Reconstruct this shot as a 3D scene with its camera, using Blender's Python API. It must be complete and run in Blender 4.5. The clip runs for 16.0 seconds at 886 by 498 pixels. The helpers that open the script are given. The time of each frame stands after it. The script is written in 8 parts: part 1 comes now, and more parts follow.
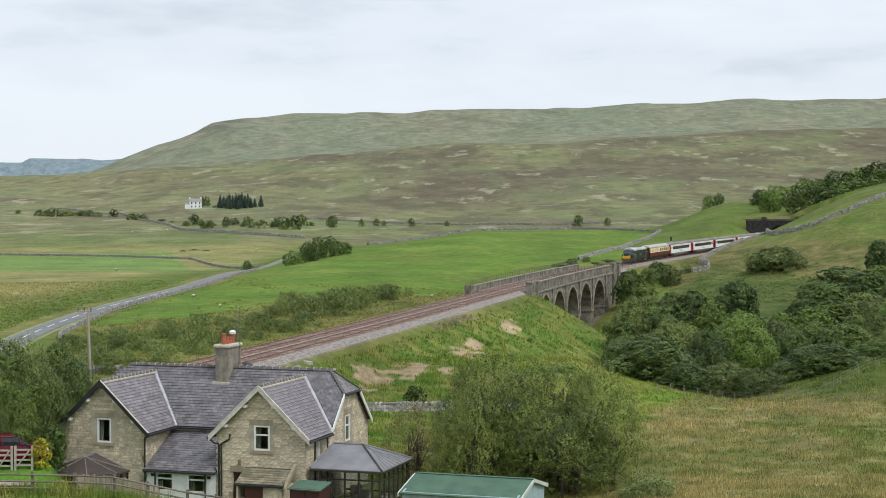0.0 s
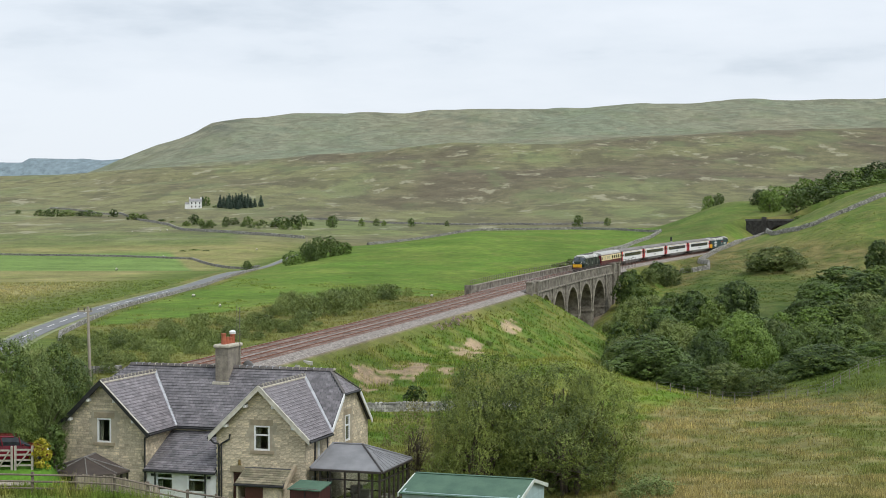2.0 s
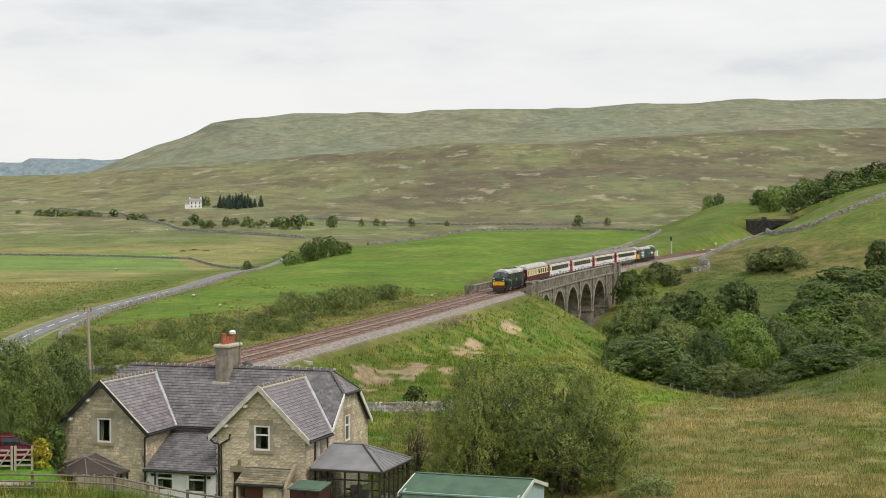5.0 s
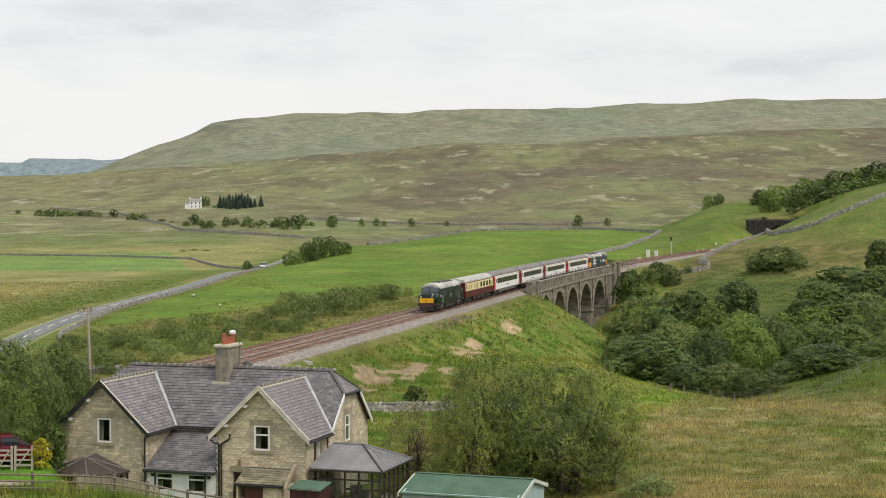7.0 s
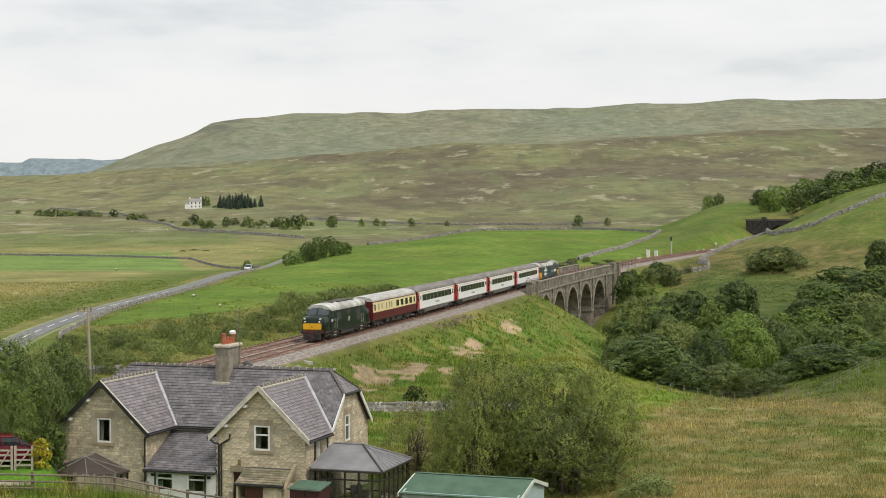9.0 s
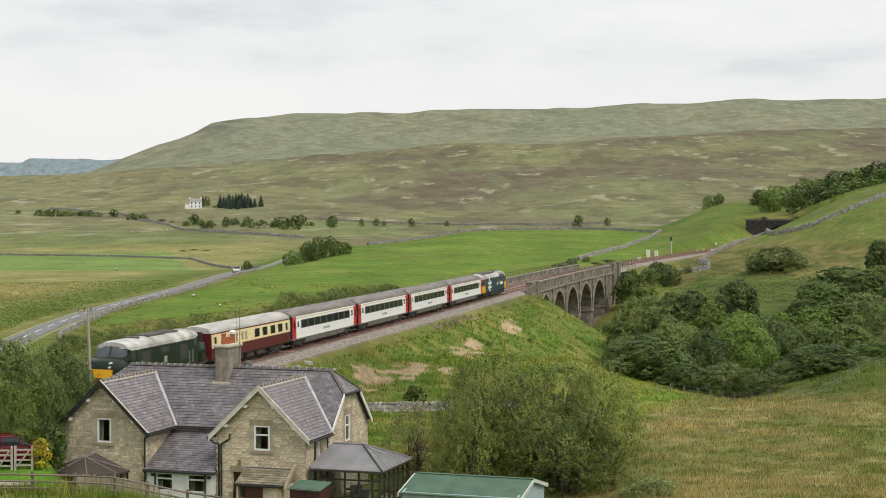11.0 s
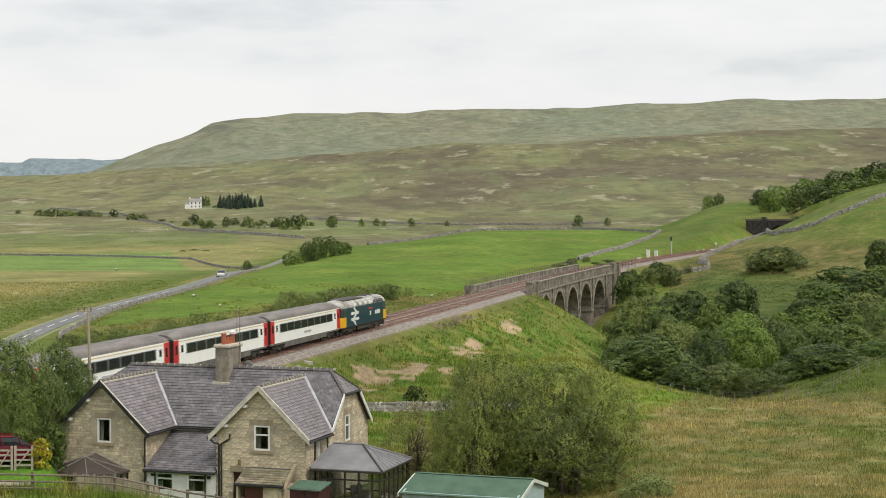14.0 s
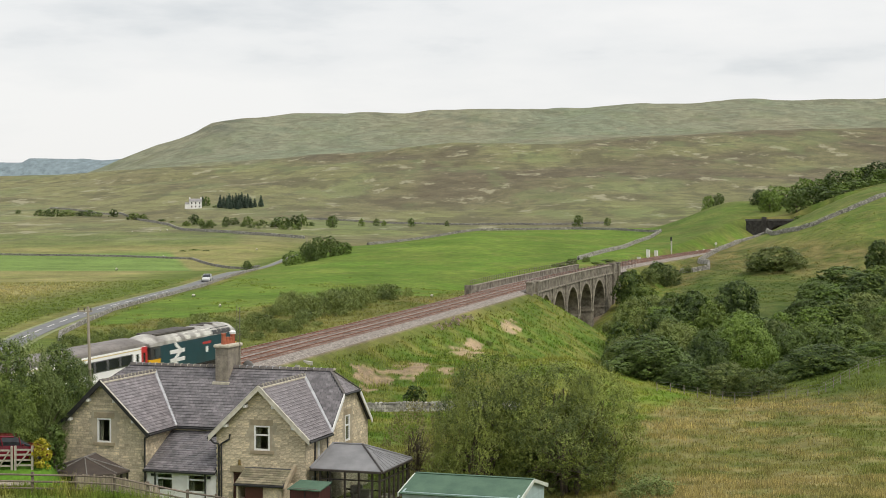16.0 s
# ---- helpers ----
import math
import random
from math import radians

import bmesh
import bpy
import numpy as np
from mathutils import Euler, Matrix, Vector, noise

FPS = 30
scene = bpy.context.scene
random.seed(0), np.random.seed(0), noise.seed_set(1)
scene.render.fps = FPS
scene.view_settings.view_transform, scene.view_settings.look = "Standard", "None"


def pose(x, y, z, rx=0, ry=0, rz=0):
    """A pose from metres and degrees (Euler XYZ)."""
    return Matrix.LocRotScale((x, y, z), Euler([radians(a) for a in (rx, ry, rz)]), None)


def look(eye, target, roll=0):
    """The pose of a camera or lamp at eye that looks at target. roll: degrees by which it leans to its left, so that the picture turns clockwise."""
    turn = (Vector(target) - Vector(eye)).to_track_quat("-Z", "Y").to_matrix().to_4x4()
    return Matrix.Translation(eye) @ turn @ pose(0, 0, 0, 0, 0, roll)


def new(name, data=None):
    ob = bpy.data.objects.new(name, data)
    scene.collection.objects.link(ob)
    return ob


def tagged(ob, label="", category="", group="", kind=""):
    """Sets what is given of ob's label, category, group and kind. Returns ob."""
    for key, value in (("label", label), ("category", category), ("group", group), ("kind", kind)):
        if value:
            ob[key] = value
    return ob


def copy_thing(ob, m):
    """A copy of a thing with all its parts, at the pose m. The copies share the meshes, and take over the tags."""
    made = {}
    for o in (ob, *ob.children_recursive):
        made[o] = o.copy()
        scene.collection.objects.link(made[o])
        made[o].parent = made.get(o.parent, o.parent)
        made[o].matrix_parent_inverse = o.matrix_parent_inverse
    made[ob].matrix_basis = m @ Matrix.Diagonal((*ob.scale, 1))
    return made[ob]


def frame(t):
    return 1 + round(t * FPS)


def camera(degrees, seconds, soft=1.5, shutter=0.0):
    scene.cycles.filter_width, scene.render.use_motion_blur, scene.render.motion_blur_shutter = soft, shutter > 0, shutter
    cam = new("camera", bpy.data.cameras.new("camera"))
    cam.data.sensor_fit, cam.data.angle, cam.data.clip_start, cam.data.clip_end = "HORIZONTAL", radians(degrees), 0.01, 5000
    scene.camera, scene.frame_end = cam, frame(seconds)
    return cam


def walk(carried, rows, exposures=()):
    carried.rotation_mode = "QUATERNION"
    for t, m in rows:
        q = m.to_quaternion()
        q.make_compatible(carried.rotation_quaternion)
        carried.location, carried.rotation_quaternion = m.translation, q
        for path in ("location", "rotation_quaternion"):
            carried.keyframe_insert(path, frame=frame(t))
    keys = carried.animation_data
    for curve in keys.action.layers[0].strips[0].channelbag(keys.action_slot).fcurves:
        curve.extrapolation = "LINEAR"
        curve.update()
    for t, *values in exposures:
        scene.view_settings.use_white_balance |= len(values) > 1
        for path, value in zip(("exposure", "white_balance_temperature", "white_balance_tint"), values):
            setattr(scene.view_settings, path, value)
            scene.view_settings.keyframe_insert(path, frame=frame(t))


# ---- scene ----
SKY_GAIN, SUN_POWER, SUN_EL, SUN_AZ = 1.02, 1.9, 52, 132
EXPO = ((0.0, -0.06, 6080, 10), (2.1, -0.06, 6100, 10), (3.0, -0.05, 6400, 10), (4.0, -0.05, 6720, 11), (16.0, -0.04, 6720, 11))
cam = camera(31.263, 16.0, soft=0.9, shutter=0.4)
EYE = Vector((0.0, 0.0, 12.909))
PITCH = math.degrees(math.atan((441 - 383.244) / 2801.995))
walk(cam, [(0.0, pose(*EYE, 90 - PITCH, 0, 0)), (16.0, pose(*EYE, 90 - PITCH, 0, 0))],
     exposures=EXPO)

# ---- world and light ----
def build_sky():
    world = bpy.data.worlds.new("overcast_sky")
    world.use_nodes = True
    scene.world = world
    nt = world.node_tree
    nodes, links = nt.nodes, nt.links
    nodes.clear()
    out = nodes.new("ShaderNodeOutputWorld")
    bg = nodes.new("ShaderNodeBackground")
    sky = nodes.new("ShaderNodeTexSky")
    sky.sky_type = "NISHITA"
    sky.sun_disc = False
    sky.sun_elevation, sky.sun_rotation = radians(SUN_EL), radians(SUN_AZ)
    sky.air_density, sky.dust_density = 1.0, 1.5
    coord = nodes.new("ShaderNodeTexCoord")
    mapping = nodes.new("ShaderNodeMapping")
    mapping.inputs["Scale"].default_value = (2.2, 2.2, 9.0)
    mapping.inputs["Location"].default_value = (0.35, 0.1, 0.22)
    big = nodes.new("ShaderNodeTexNoise")
    big.inputs["Scale"].default_value = 1.6
    big.inputs["Detail"].default_value = 7.0
    big.inputs["Roughness"].default_value = 0.52
    links.new(coord.outputs["Generated"], mapping.inputs["Vector"])
    links.new(mapping.outputs["Vector"], big.inputs["Vector"])
    shade = nodes.new("ShaderNodeValToRGB")
    e = shade.color_ramp.elements
    e[0].position, e[0].color = 0.36, (0.66, 0.71, 0.75, 1)
    e[1].position, e[1].color = 0.58, (0.93, 0.95, 0.96, 1)
    e.new(0.47).color = (0.86, 0.89, 0.91, 1)
    links.new(big.outputs["Fac"], shade.inputs["Fac"])
    gain = nodes.new("ShaderNodeMix")
    gain.data_type, gain.blend_type = "RGBA", "MULTIPLY"
    gain.inputs["Factor"].default_value = 1.0
    gain.inputs["B"].default_value = (0.10, 0.10, 0.10, 1)
    links.new(sky.outputs["Color"], gain.inputs["A"])
    mix = nodes.new("ShaderNodeMix")
    mix.data_type = "RGBA"
    mix.inputs["Factor"].default_value = 0.90
    links.new(gain.outputs["Result"], mix.inputs["A"])
    links.new(shade.outputs["Color"], mix.inputs["B"])
    # An overcast sky grows brighter towards the zenith.
    up = nodes.new("ShaderNodeSeparateXYZ")
    links.new(coord.outputs["Generated"], up.inputs["Vector"])
    rise = nodes.new("ShaderNodeMapRange")
    rise.inputs["To Min"].default_value, rise.inputs["To Max"].default_value = 1.0, 1.22
    links.new(up.outputs["Z"], rise.inputs["Value"])
    zenith = nodes.new("ShaderNodeMix")
    zenith.data_type, zenith.blend_type = "RGBA", "MULTIPLY"
    zenith.inputs["Factor"].default_value = 1.0
    links.new(mix.outputs["Result"], zenith.inputs["A"])
    links.new(rise.outputs["Result"], zenith.inputs["B"])
    links.new(zenith.outputs["Result"], bg.inputs["Color"])
    bg.inputs["Strength"].default_value = SKY_GAIN
    links.new(bg.outputs["Background"], out.inputs["Surface"])
    sun = new("sun", bpy.data.lights.new("sun", "SUN"))
    sun.data.energy, sun.data.angle, sun.data.color = SUN_POWER, radians(18), (1.0, 0.95, 0.86)
    az, el = radians(SUN_AZ), radians(SUN_EL)
    way = Vector((math.sin(az) * math.cos(el), math.cos(az) * math.cos(el), math.sin(el)))
    sun.matrix_world = look(tuple(way * 300), (0, 0, 0))


build_sky()


# ---- materials ----
MATS = {}


def material(name, colour, colour2=None, scale=4.0, rough=0.8, metal=0.0, bump=0.0, bump_scale=None, detail=5.0,
             stretch=(1, 1, 1), spec=0.5, island=0.0, attribute="", fine=0.0, fine_scale=40.0):
    """A procedural surface: two colours mixed by noise at two scales, with relief, and the islands or pieces varied."""
    if name in MATS:
        return MATS[name]
    m = bpy.data.materials.new(name)
    m.use_nodes = True
    nt = m.node_tree
    nodes, links = nt.nodes, nt.links
    bsdf = nodes["Principled BSDF"]
    bsdf.inputs["Roughness"].default_value = rough
    bsdf.inputs["Metallic"].default_value = metal
    bsdf.inputs["Specular IOR Level"].default_value = spec
    coord = nodes.new("ShaderNodeTexCoord")
    mapping = nodes.new("ShaderNodeMapping")
    mapping.inputs["Scale"].default_value = stretch
    links.new(coord.outputs["Object"], mapping.inputs["Vector"])
    n1 = nodes.new("ShaderNodeTexNoise")
    n1.inputs["Scale"].default_value, n1.inputs["Detail"].default_value = scale, detail
    links.new(mapping.outputs["Vector"], n1.inputs["Vector"])
    c2 = colour2 or tuple(c * 0.72 for c in colour)
    ramp = nodes.new("ShaderNodeValToRGB")
    ramp.color_ramp.elements[0].position, ramp.color_ramp.elements[0].color = 0.36, (*c2, 1)
    ramp.color_ramp.elements[1].position, ramp.color_ramp.elements[1].color = 0.64, (*colour, 1)
    links.new(n1.outputs["Fac"], ramp.inputs["Fac"])
    col = ramp.outputs["Color"]
    if attribute:
        at = nodes.new("ShaderNodeAttribute")
        at.attribute_name = attribute
        mul = nodes.new("ShaderNodeMix")
        mul.data_type, mul.blend_type = "RGBA", "MULTIPLY"
        mul.inputs["Factor"].default_value = 1.0
        links.new(at.outputs["Color"], mul.inputs["A"])
        links.new(col, mul.inputs["B"])
        col = mul.outputs["Result"]
    if fine > 0:
        n2 = nodes.new("ShaderNodeTexNoise")
        n2.inputs["Scale"].default_value, n2.inputs["Detail"].default_value = fine_scale, 3.0
        links.new(mapping.outputs["Vector"], n2.inputs["Vector"])
        mr = nodes.new("ShaderNodeMapRange")
        mr.inputs["From Min"].default_value, mr.inputs["From Max"].default_value = 0.25, 0.75
        mr.inputs["To Min"].default_value, mr.inputs["To Max"].default_value = 1 - fine, 1 + fine
        links.new(n2.outputs["Fac"], mr.inputs["Value"])
        mul = nodes.new("ShaderNodeMix")
        mul.data_type, mul.blend_type = "RGBA", "MULTIPLY"
        mul.inputs["Factor"].default_value = 1.0
        links.new(col, mul.inputs["A"])
        links.new(mr.outputs["Result"], mul.inputs["B"])
        col = mul.outputs["Result"]
    if island > 0:
        geo = nodes.new("ShaderNodeNewGeometry")
        info = nodes.new("ShaderNodeObjectInfo")
        add = nodes.new("ShaderNodeMath")
        add.operation = "ADD"
        links.new(geo.outputs["Random Per Island"], add.inputs[0])
        links.new(info.outputs["Random"], add.inputs[1])
        wrap = nodes.new("ShaderNodeMath")
        wrap.operation = "FRACT"
        links.new(add.outputs[0], wrap.inputs[0])
        mr = nodes.new("ShaderNodeMapRange")
        mr.inputs["To Min"].default_value, mr.inputs["To Max"].default_value = 1 - island, 1 + island
        links.new(wrap.outputs[0], mr.inputs["Value"])
        mul = nodes.new("ShaderNodeMix")
        mul.data_type, mul.blend_type = "RGBA", "MULTIPLY"
        mul.inputs["Factor"].default_value = 1.0
        links.new(col, mul.inputs["A"])
        links.new(mr.outputs["Result"], mul.inputs["B"])
        col = mul.outputs["Result"]
    links.new(col, bsdf.inputs["Base Color"])
    if bump > 0:
        nb = nodes.new("ShaderNodeTexNoise")
        nb.inputs["Scale"].default_value = bump_scale or scale * 6
        nb.inputs["Detail"].default_value = 4.0
        links.new(mapping.outputs["Vector"], nb.inputs["Vector"])
        bn = nodes.new("ShaderNodeBump")
        bn.inputs["Strength"].default_value = bump
        bn.inputs["Distance"].default_value = 0.6 / (bump_scale or scale * 6)
        links.new(nb.outputs["Fac"], bn.inputs["Height"])
        links.new(bn.outputs["Normal"], bsdf.inputs["Normal"])
    MATS[name] = m
    return m


def leaf_material(name, light, dark, through_light=0.11):
    """Foliage: colour by leaf island and by noise over the crown, with light passing through the leaves."""
    if name in MATS:
        return MATS[name]
    m = bpy.data.materials.new(name)
    m.use_nodes = True
    nodes, links = m.node_tree.nodes, m.node_tree.links
    bsdf, out = nodes["Principled BSDF"], nodes["Material Output"]
    bsdf.inputs["Roughness"].default_value = 0.55
    bsdf.inputs["Specular IOR Level"].default_value = 0.3
    geo = nodes.new("ShaderNodeNewGeometry")
    info = nodes.new("ShaderNodeObjectInfo")
    noise_tex = nodes.new("ShaderNodeTexNoise")
    noise_tex.inputs["Scale"].default_value = 0.9
    coord = nodes.new("ShaderNodeTexCoord")
    links.new(coord.outputs["Object"], noise_tex.inputs["Vector"])
    add = nodes.new("ShaderNodeMath")
    add.operation = "MULTIPLY_ADD"
    links.new(geo.outputs["Random Per Island"], add.inputs[0])
    add.inputs[1].default_value = 0.34
    links.new(noise_tex.outputs["Fac"], add.inputs[2])
    add2 = nodes.new("ShaderNodeMath")
    add2.operation = "MULTIPLY_ADD"
    links.new(info.outputs["Random"], add2.inputs[0])
    add2.inputs[1].default_value = 0.32
    links.new(add.outputs[0], add2.inputs[2])
    ramp = nodes.new("ShaderNodeValToRGB")
    ramp.color_ramp.elements[0].position, ramp.color_ramp.elements[0].color = 0.58, (*dark, 1)
    ramp.color_ramp.elements[1].position, ramp.color_ramp.elements[1].color = 0.98, (*light, 1)
    links.new(add2.outputs[0], ramp.inputs["Fac"])
    links.new(ramp.outputs["Color"], bsdf.inputs["Base Color"])
    tr = nodes.new("ShaderNodeBsdfTranslucent")
    links.new(ramp.outputs["Color"], tr.inputs["Color"])
    mixs = nodes.new("ShaderNodeMixShader")
    mixs.inputs["Fac"].default_value = through_light
    links.new(bsdf.outputs["BSDF"], mixs.inputs[1])
    links.new(tr.outputs["BSDF"], mixs.inputs[2])
    links.new(mixs.outputs["Shader"], out.inputs["Surface"])
    MATS[name] = m
    return m


# ---- building helpers ----
def mesh_ob(name, bm, mat, smooth=False):
    me = bpy.data.meshes.new(name)
    bm.to_mesh(me)
    bm.free()
    me.materials.append(mat)
    if smooth:
        me.shade_smooth()
    return new(name, me)


def part(name, bm, mat, parent, label="", smooth=False):
    """One mesh object under a thing or a part, in that thing's own space."""
    ob = mesh_ob(name, bm, mat, smooth)
    ob.parent = parent
    if label:
        ob["label"] = label
    return ob


def thing(name, m, label, category, group="", kind=""):
    ob = new(name)
    ob.empty_display_size = 0.3
    ob.matrix_basis = m
    return tagged(ob, label, category, group, kind)


def add_box(bm, lo, hi, bevel=0.0, m=None):
    x0, y0, z0 = lo
    x1, y1, z1 = hi
    if m is not None and bevel <= 0:
        place, m = m, None
    else:
        place = None
    vs = [bm.verts.new(place @ Vector(c) if place is not None else c) for c in ((x0, y0, z0), (x1, y0, z0), (x1, y1, z0), (x0, y1, z0),
                                    (x0, y0, z1), (x1, y0, z1), (x1, y1, z1), (x0, y1, z1))]
    fs = [bm.faces.new([vs[i] for i in f]) for f in ((3, 2, 1, 0), (4, 5, 6, 7), (0, 1, 5, 4), (1, 2, 6, 5), (2, 3, 7, 6), (3, 0, 4, 7))]
    if bevel > 0:
        es = list({e for f in fs for e in f.edges})
        out = bmesh.ops.bevel(bm, geom=es, offset=bevel, segments=1, affect="EDGES")
        vs = list({v for f in out["faces"] for v in f.verts} | {v for v in vs if v.is_valid})
    if m is not None:
        bmesh.ops.transform(bm, matrix=m, verts=[v for v in vs if v.is_valid])
    return vs


def box(lo, hi, bevel=0.0, m=None):
    bm = bmesh.new()
    add_box(bm, lo, hi, bevel, m)
    return bm


def add_prism(bm, outline, a, b, axis="x"):
    """A closed outline drawn out from a to b along an axis. The outline is in the two other axes, in their order."""
    def at(p, t):
        return {"x": (t, p[0], p[1]), "y": (p[0], t, p[1]), "z": (p[0], p[1], t)}[axis]
    r0 = [bm.verts.new(at(p, a)) for p in outline]
    r1 = [bm.verts.new(at(p, b)) for p in outline]
    n = len(outline)
    for i in range(n):
        bm.faces.new((r0[i], r0[(i + 1) % n], r1[(i + 1) % n], r1[i]))
    bm.faces.new(r0[::-1])
    bm.faces.new(r1)
    return r0 + r1


def prism(outline, a, b, axis="x"):
    bm = bmesh.new()
    add_prism(bm, outline, a, b, axis)
    bmesh.ops.recalc_face_normals(bm, faces=bm.faces)
    return bm


def add_tube(bm, p, q, r0, r1, n=8):
    p, q = Vector(p), Vector(q)
    d = (q - p).normalized()
    side = d.orthogonal().normalized()
    other = d.cross(side)
    rings = []
    for c, r in ((p, r0), (q, r1)):
        rings.append([bm.verts.new(c + (side * math.cos(2 * math.pi * i / n) + other * math.sin(2 * math.pi * i / n)) * r) for i in range(n)])
    for i in range(n):
        bm.faces.new((rings[0][i], rings[0][(i + 1) % n], rings[1][(i + 1) % n], rings[1][i]))
    bm.faces.new(rings[0][::-1])
    bm.faces.new(rings[1])


def tube(p, q, r0, r1=None, n=8):
    bm = bmesh.new()
    add_tube(bm, p, q, r0, r0 if r1 is None else r1, n)
    return bm


def add_quad(bm, a, b, c, d, thick=0.0):
    """A slab with the corners a b c d on its upper face, thick metres deep."""
    a, b, c, d = (Vector(v) for v in (a, b, c, d))
    n = (b - a).cross(d - a).normalized() * thick
    t = [bm.verts.new(v) for v in (a, b, c, d)]
    bm.faces.new(t)
    if thick:
        u = [bm.verts.new(v - n) for v in (a, b, c, d)]
        bm.faces.new(u[::-1])
        for i in range(4):
            bm.faces.new((t[i], u[i], u[(i + 1) % 4], t[(i + 1) % 4]))


# ---- the railway's line: straight, then a long curve to the north-east ----
RAIL_S = np.arange(-260.0, 620.0, 1.0)
_turn = np.radians(12.916) + 11.849e-4 * 20 * np.logaddexp(0, (RAIL_S - 113.377) / 20)
_i0 = int(np.searchsorted(RAIL_S, 0.0))
RAIL_X = np.cumsum(np.sin(_turn))
RAIL_Y = np.cumsum(np.cos(_turn))
RAIL_X += -11.708 - RAIL_X[_i0]
RAIL_Y += 170.182 - RAIL_Y[_i0]
RAIL_Z = np.where(RAIL_S > 0, 3.13e-5 * RAIL_S ** 2, 0.0)


def rail(s, off=0.0, up=0.0):
    """A point of the line: s metres along, off metres to its right (the valley side), up metres over the rails."""
    x, y, z, a = (float(np.interp(s, RAIL_S, v)) for v in (RAIL_X, RAIL_Y, RAIL_Z, _turn))
    return Vector((x + math.cos(a) * off, y - math.sin(a) * off, z + up))


def rail_turn(s):
    return float(np.interp(s, RAIL_S, _turn))


def rail_pose(s, off=0.0, up=0.0):
    """The line's own frame: y runs along it, away from the cottages, and x to the valley side."""
    p = rail(s, off, up)
    return Matrix.Translation(p) @ pose(0, 0, 0, 0, 0, -math.degrees(rail_turn(s)))


def near_rail(x, y):
    """For arrays of places: metres along the line, metres to its right, and the height of the rails there."""
    shape = x.shape
    x, y = x.ravel(), y.ravel()
    best = np.full(x.size, 1e18)
    idx = np.zeros(x.size, int)
    for k in range(0, RAIL_S.size, 6):
        d = (x - RAIL_X[k]) ** 2 + (y - RAIL_Y[k]) ** 2
        w = d < best
        best[w], idx[w] = d[w], k
    dx, dy = x - RAIL_X[idx], y - RAIL_Y[idx]
    al = dx * np.sin(_turn[idx]) + dy * np.cos(_turn[idx])
    s = np.clip(RAIL_S[idx] + np.clip(al, -4, 4), RAIL_S[0], RAIL_S[-1])
    px, py, a, z = (np.interp(s, RAIL_S, v) for v in (RAIL_X, RAIL_Y, _turn, RAIL_Z))
    d = (x - px) * np.cos(a) - (y - py) * np.sin(a)
    side = np.sign(d)
    d = side * np.hypot(x - px, y - py)
    return s.reshape(shape), d.reshape(shape), z.reshape(shape)


# ---- the land ----
VIA0, VIA1, PORTAL = 119.0, 197.0, 380.0
FOCAL = 2802.0


def smooth(a, b, x):
    t = np.clip((x - a) / (b - a), 0, 1)
    return t * t * (3 - 2 * t)


# Sections of the land at set bearings (the sideways metres per 2802 m of distance), as heights at set distances.
FAR_AT = np.log(np.array([100, 200, 400, 520, 620, 800, 1000, 1350, 1700, 2200, 2700, 3900, 4400, 4850.0]))
FAR_BEARINGS = np.array([-784, -354, -180, 66, 366, 516, 616, 784.0])
FAR_A = [[-2, -1, -1.5, -3, -2.5, 1, 7.6, 19, 36, 67, 62, 40, 60, 120], [-2, -1, -1, -4, -1.5, 2.5, 7, 21.6, 48, 85, 122, 245, 200, 150]]
FAR_B = [[-2, -1, 1.5, 2.9, -3, 1, 6, 22, 53, 98, 128, 270, 240, 180], [-2, -1, 2, 7.0, 7.3, 0, 6, 23, 57, 113, 141, 275, 240, 200]]
FAR_C = [[-2, -1, 2, 5.5, 8.4, 3, 7, 29, 63, 122, 153, 290, 260, 220], [-2, -1, 2, 10, 18.5, 15, 12, 31, 65, 127, 157, 293, 260, 220]]
FAR_D = [[-2, -1, 4, 10.5, 18.5, 18, 15, 34, 66, 131, 160, 296, 260, 220], [-2, -1, 10, 19, 25, 25, 24, 40, 70, 137, 165, 302, 270, 220]]
NEAR_AT = np.array([0, 30, 75, 95, 120, 145, 165, 200, 250, 310, 370, 430, 520, 640.0])
NEAR_BEARINGS = np.array([-784, -384, -134, 66, 216, 366, 516, 784.0])
NEAR_A = [[11.3, 6.4, -1.6, -4, -4, -3.5, -3, -2, -1, 0, 0, 0, 0, 0], [11.3, 5.6, -2.2, -4, -4, -3.6, -2.4, -1, 0, 0, 0, 0, 0, 0]]
NEAR_B = [[11.3, 5.6, -2.4, -4, -4, -4.2, -2.8, -1.5, 0, 0, 0, 0, 0, 0], [11.3, 5.6, -2.6, -3.6, -4.2, -4.3, -3.3, -4, -3.5, -2, 0, 0, 0, 0]]
NEAR_C = [[11.3, 5.6, -2.5, -3.4, -4.2, -4.6, -2.3, -7.5, -11, -13, -9, -2, 0, 0], [11.3, 6.4, -1.1, -3.2, -4.0, -4.7, -4.5, -7.6, -7.6, -6.0, -4.0, 0, 2, 4]]
NEAR_D = [[11.3, 6.4, -1.1, -3.1, -4.0, -4.9, -6.0, -6.8, -5.2, -3.6, -1.0, 3, 9, 12], [11.3, 6.4, -1.0, -2.8, -3.4, -3.6, -2.3, -5.6, -3.8, -1.2, 3.0, 16, 24, 28]]
SKYLINE_AT = np.array([-784, -604, -504, -439, -409, -344, -264, -184, -64, 46, 176, 276, 366, 616, 784.0])
SKYLINE = np.array([290, 286, 254, 240, 221, 213, 200.5, 198, 202, 194, 197.5, 191, 184.5, 180, 175.5])
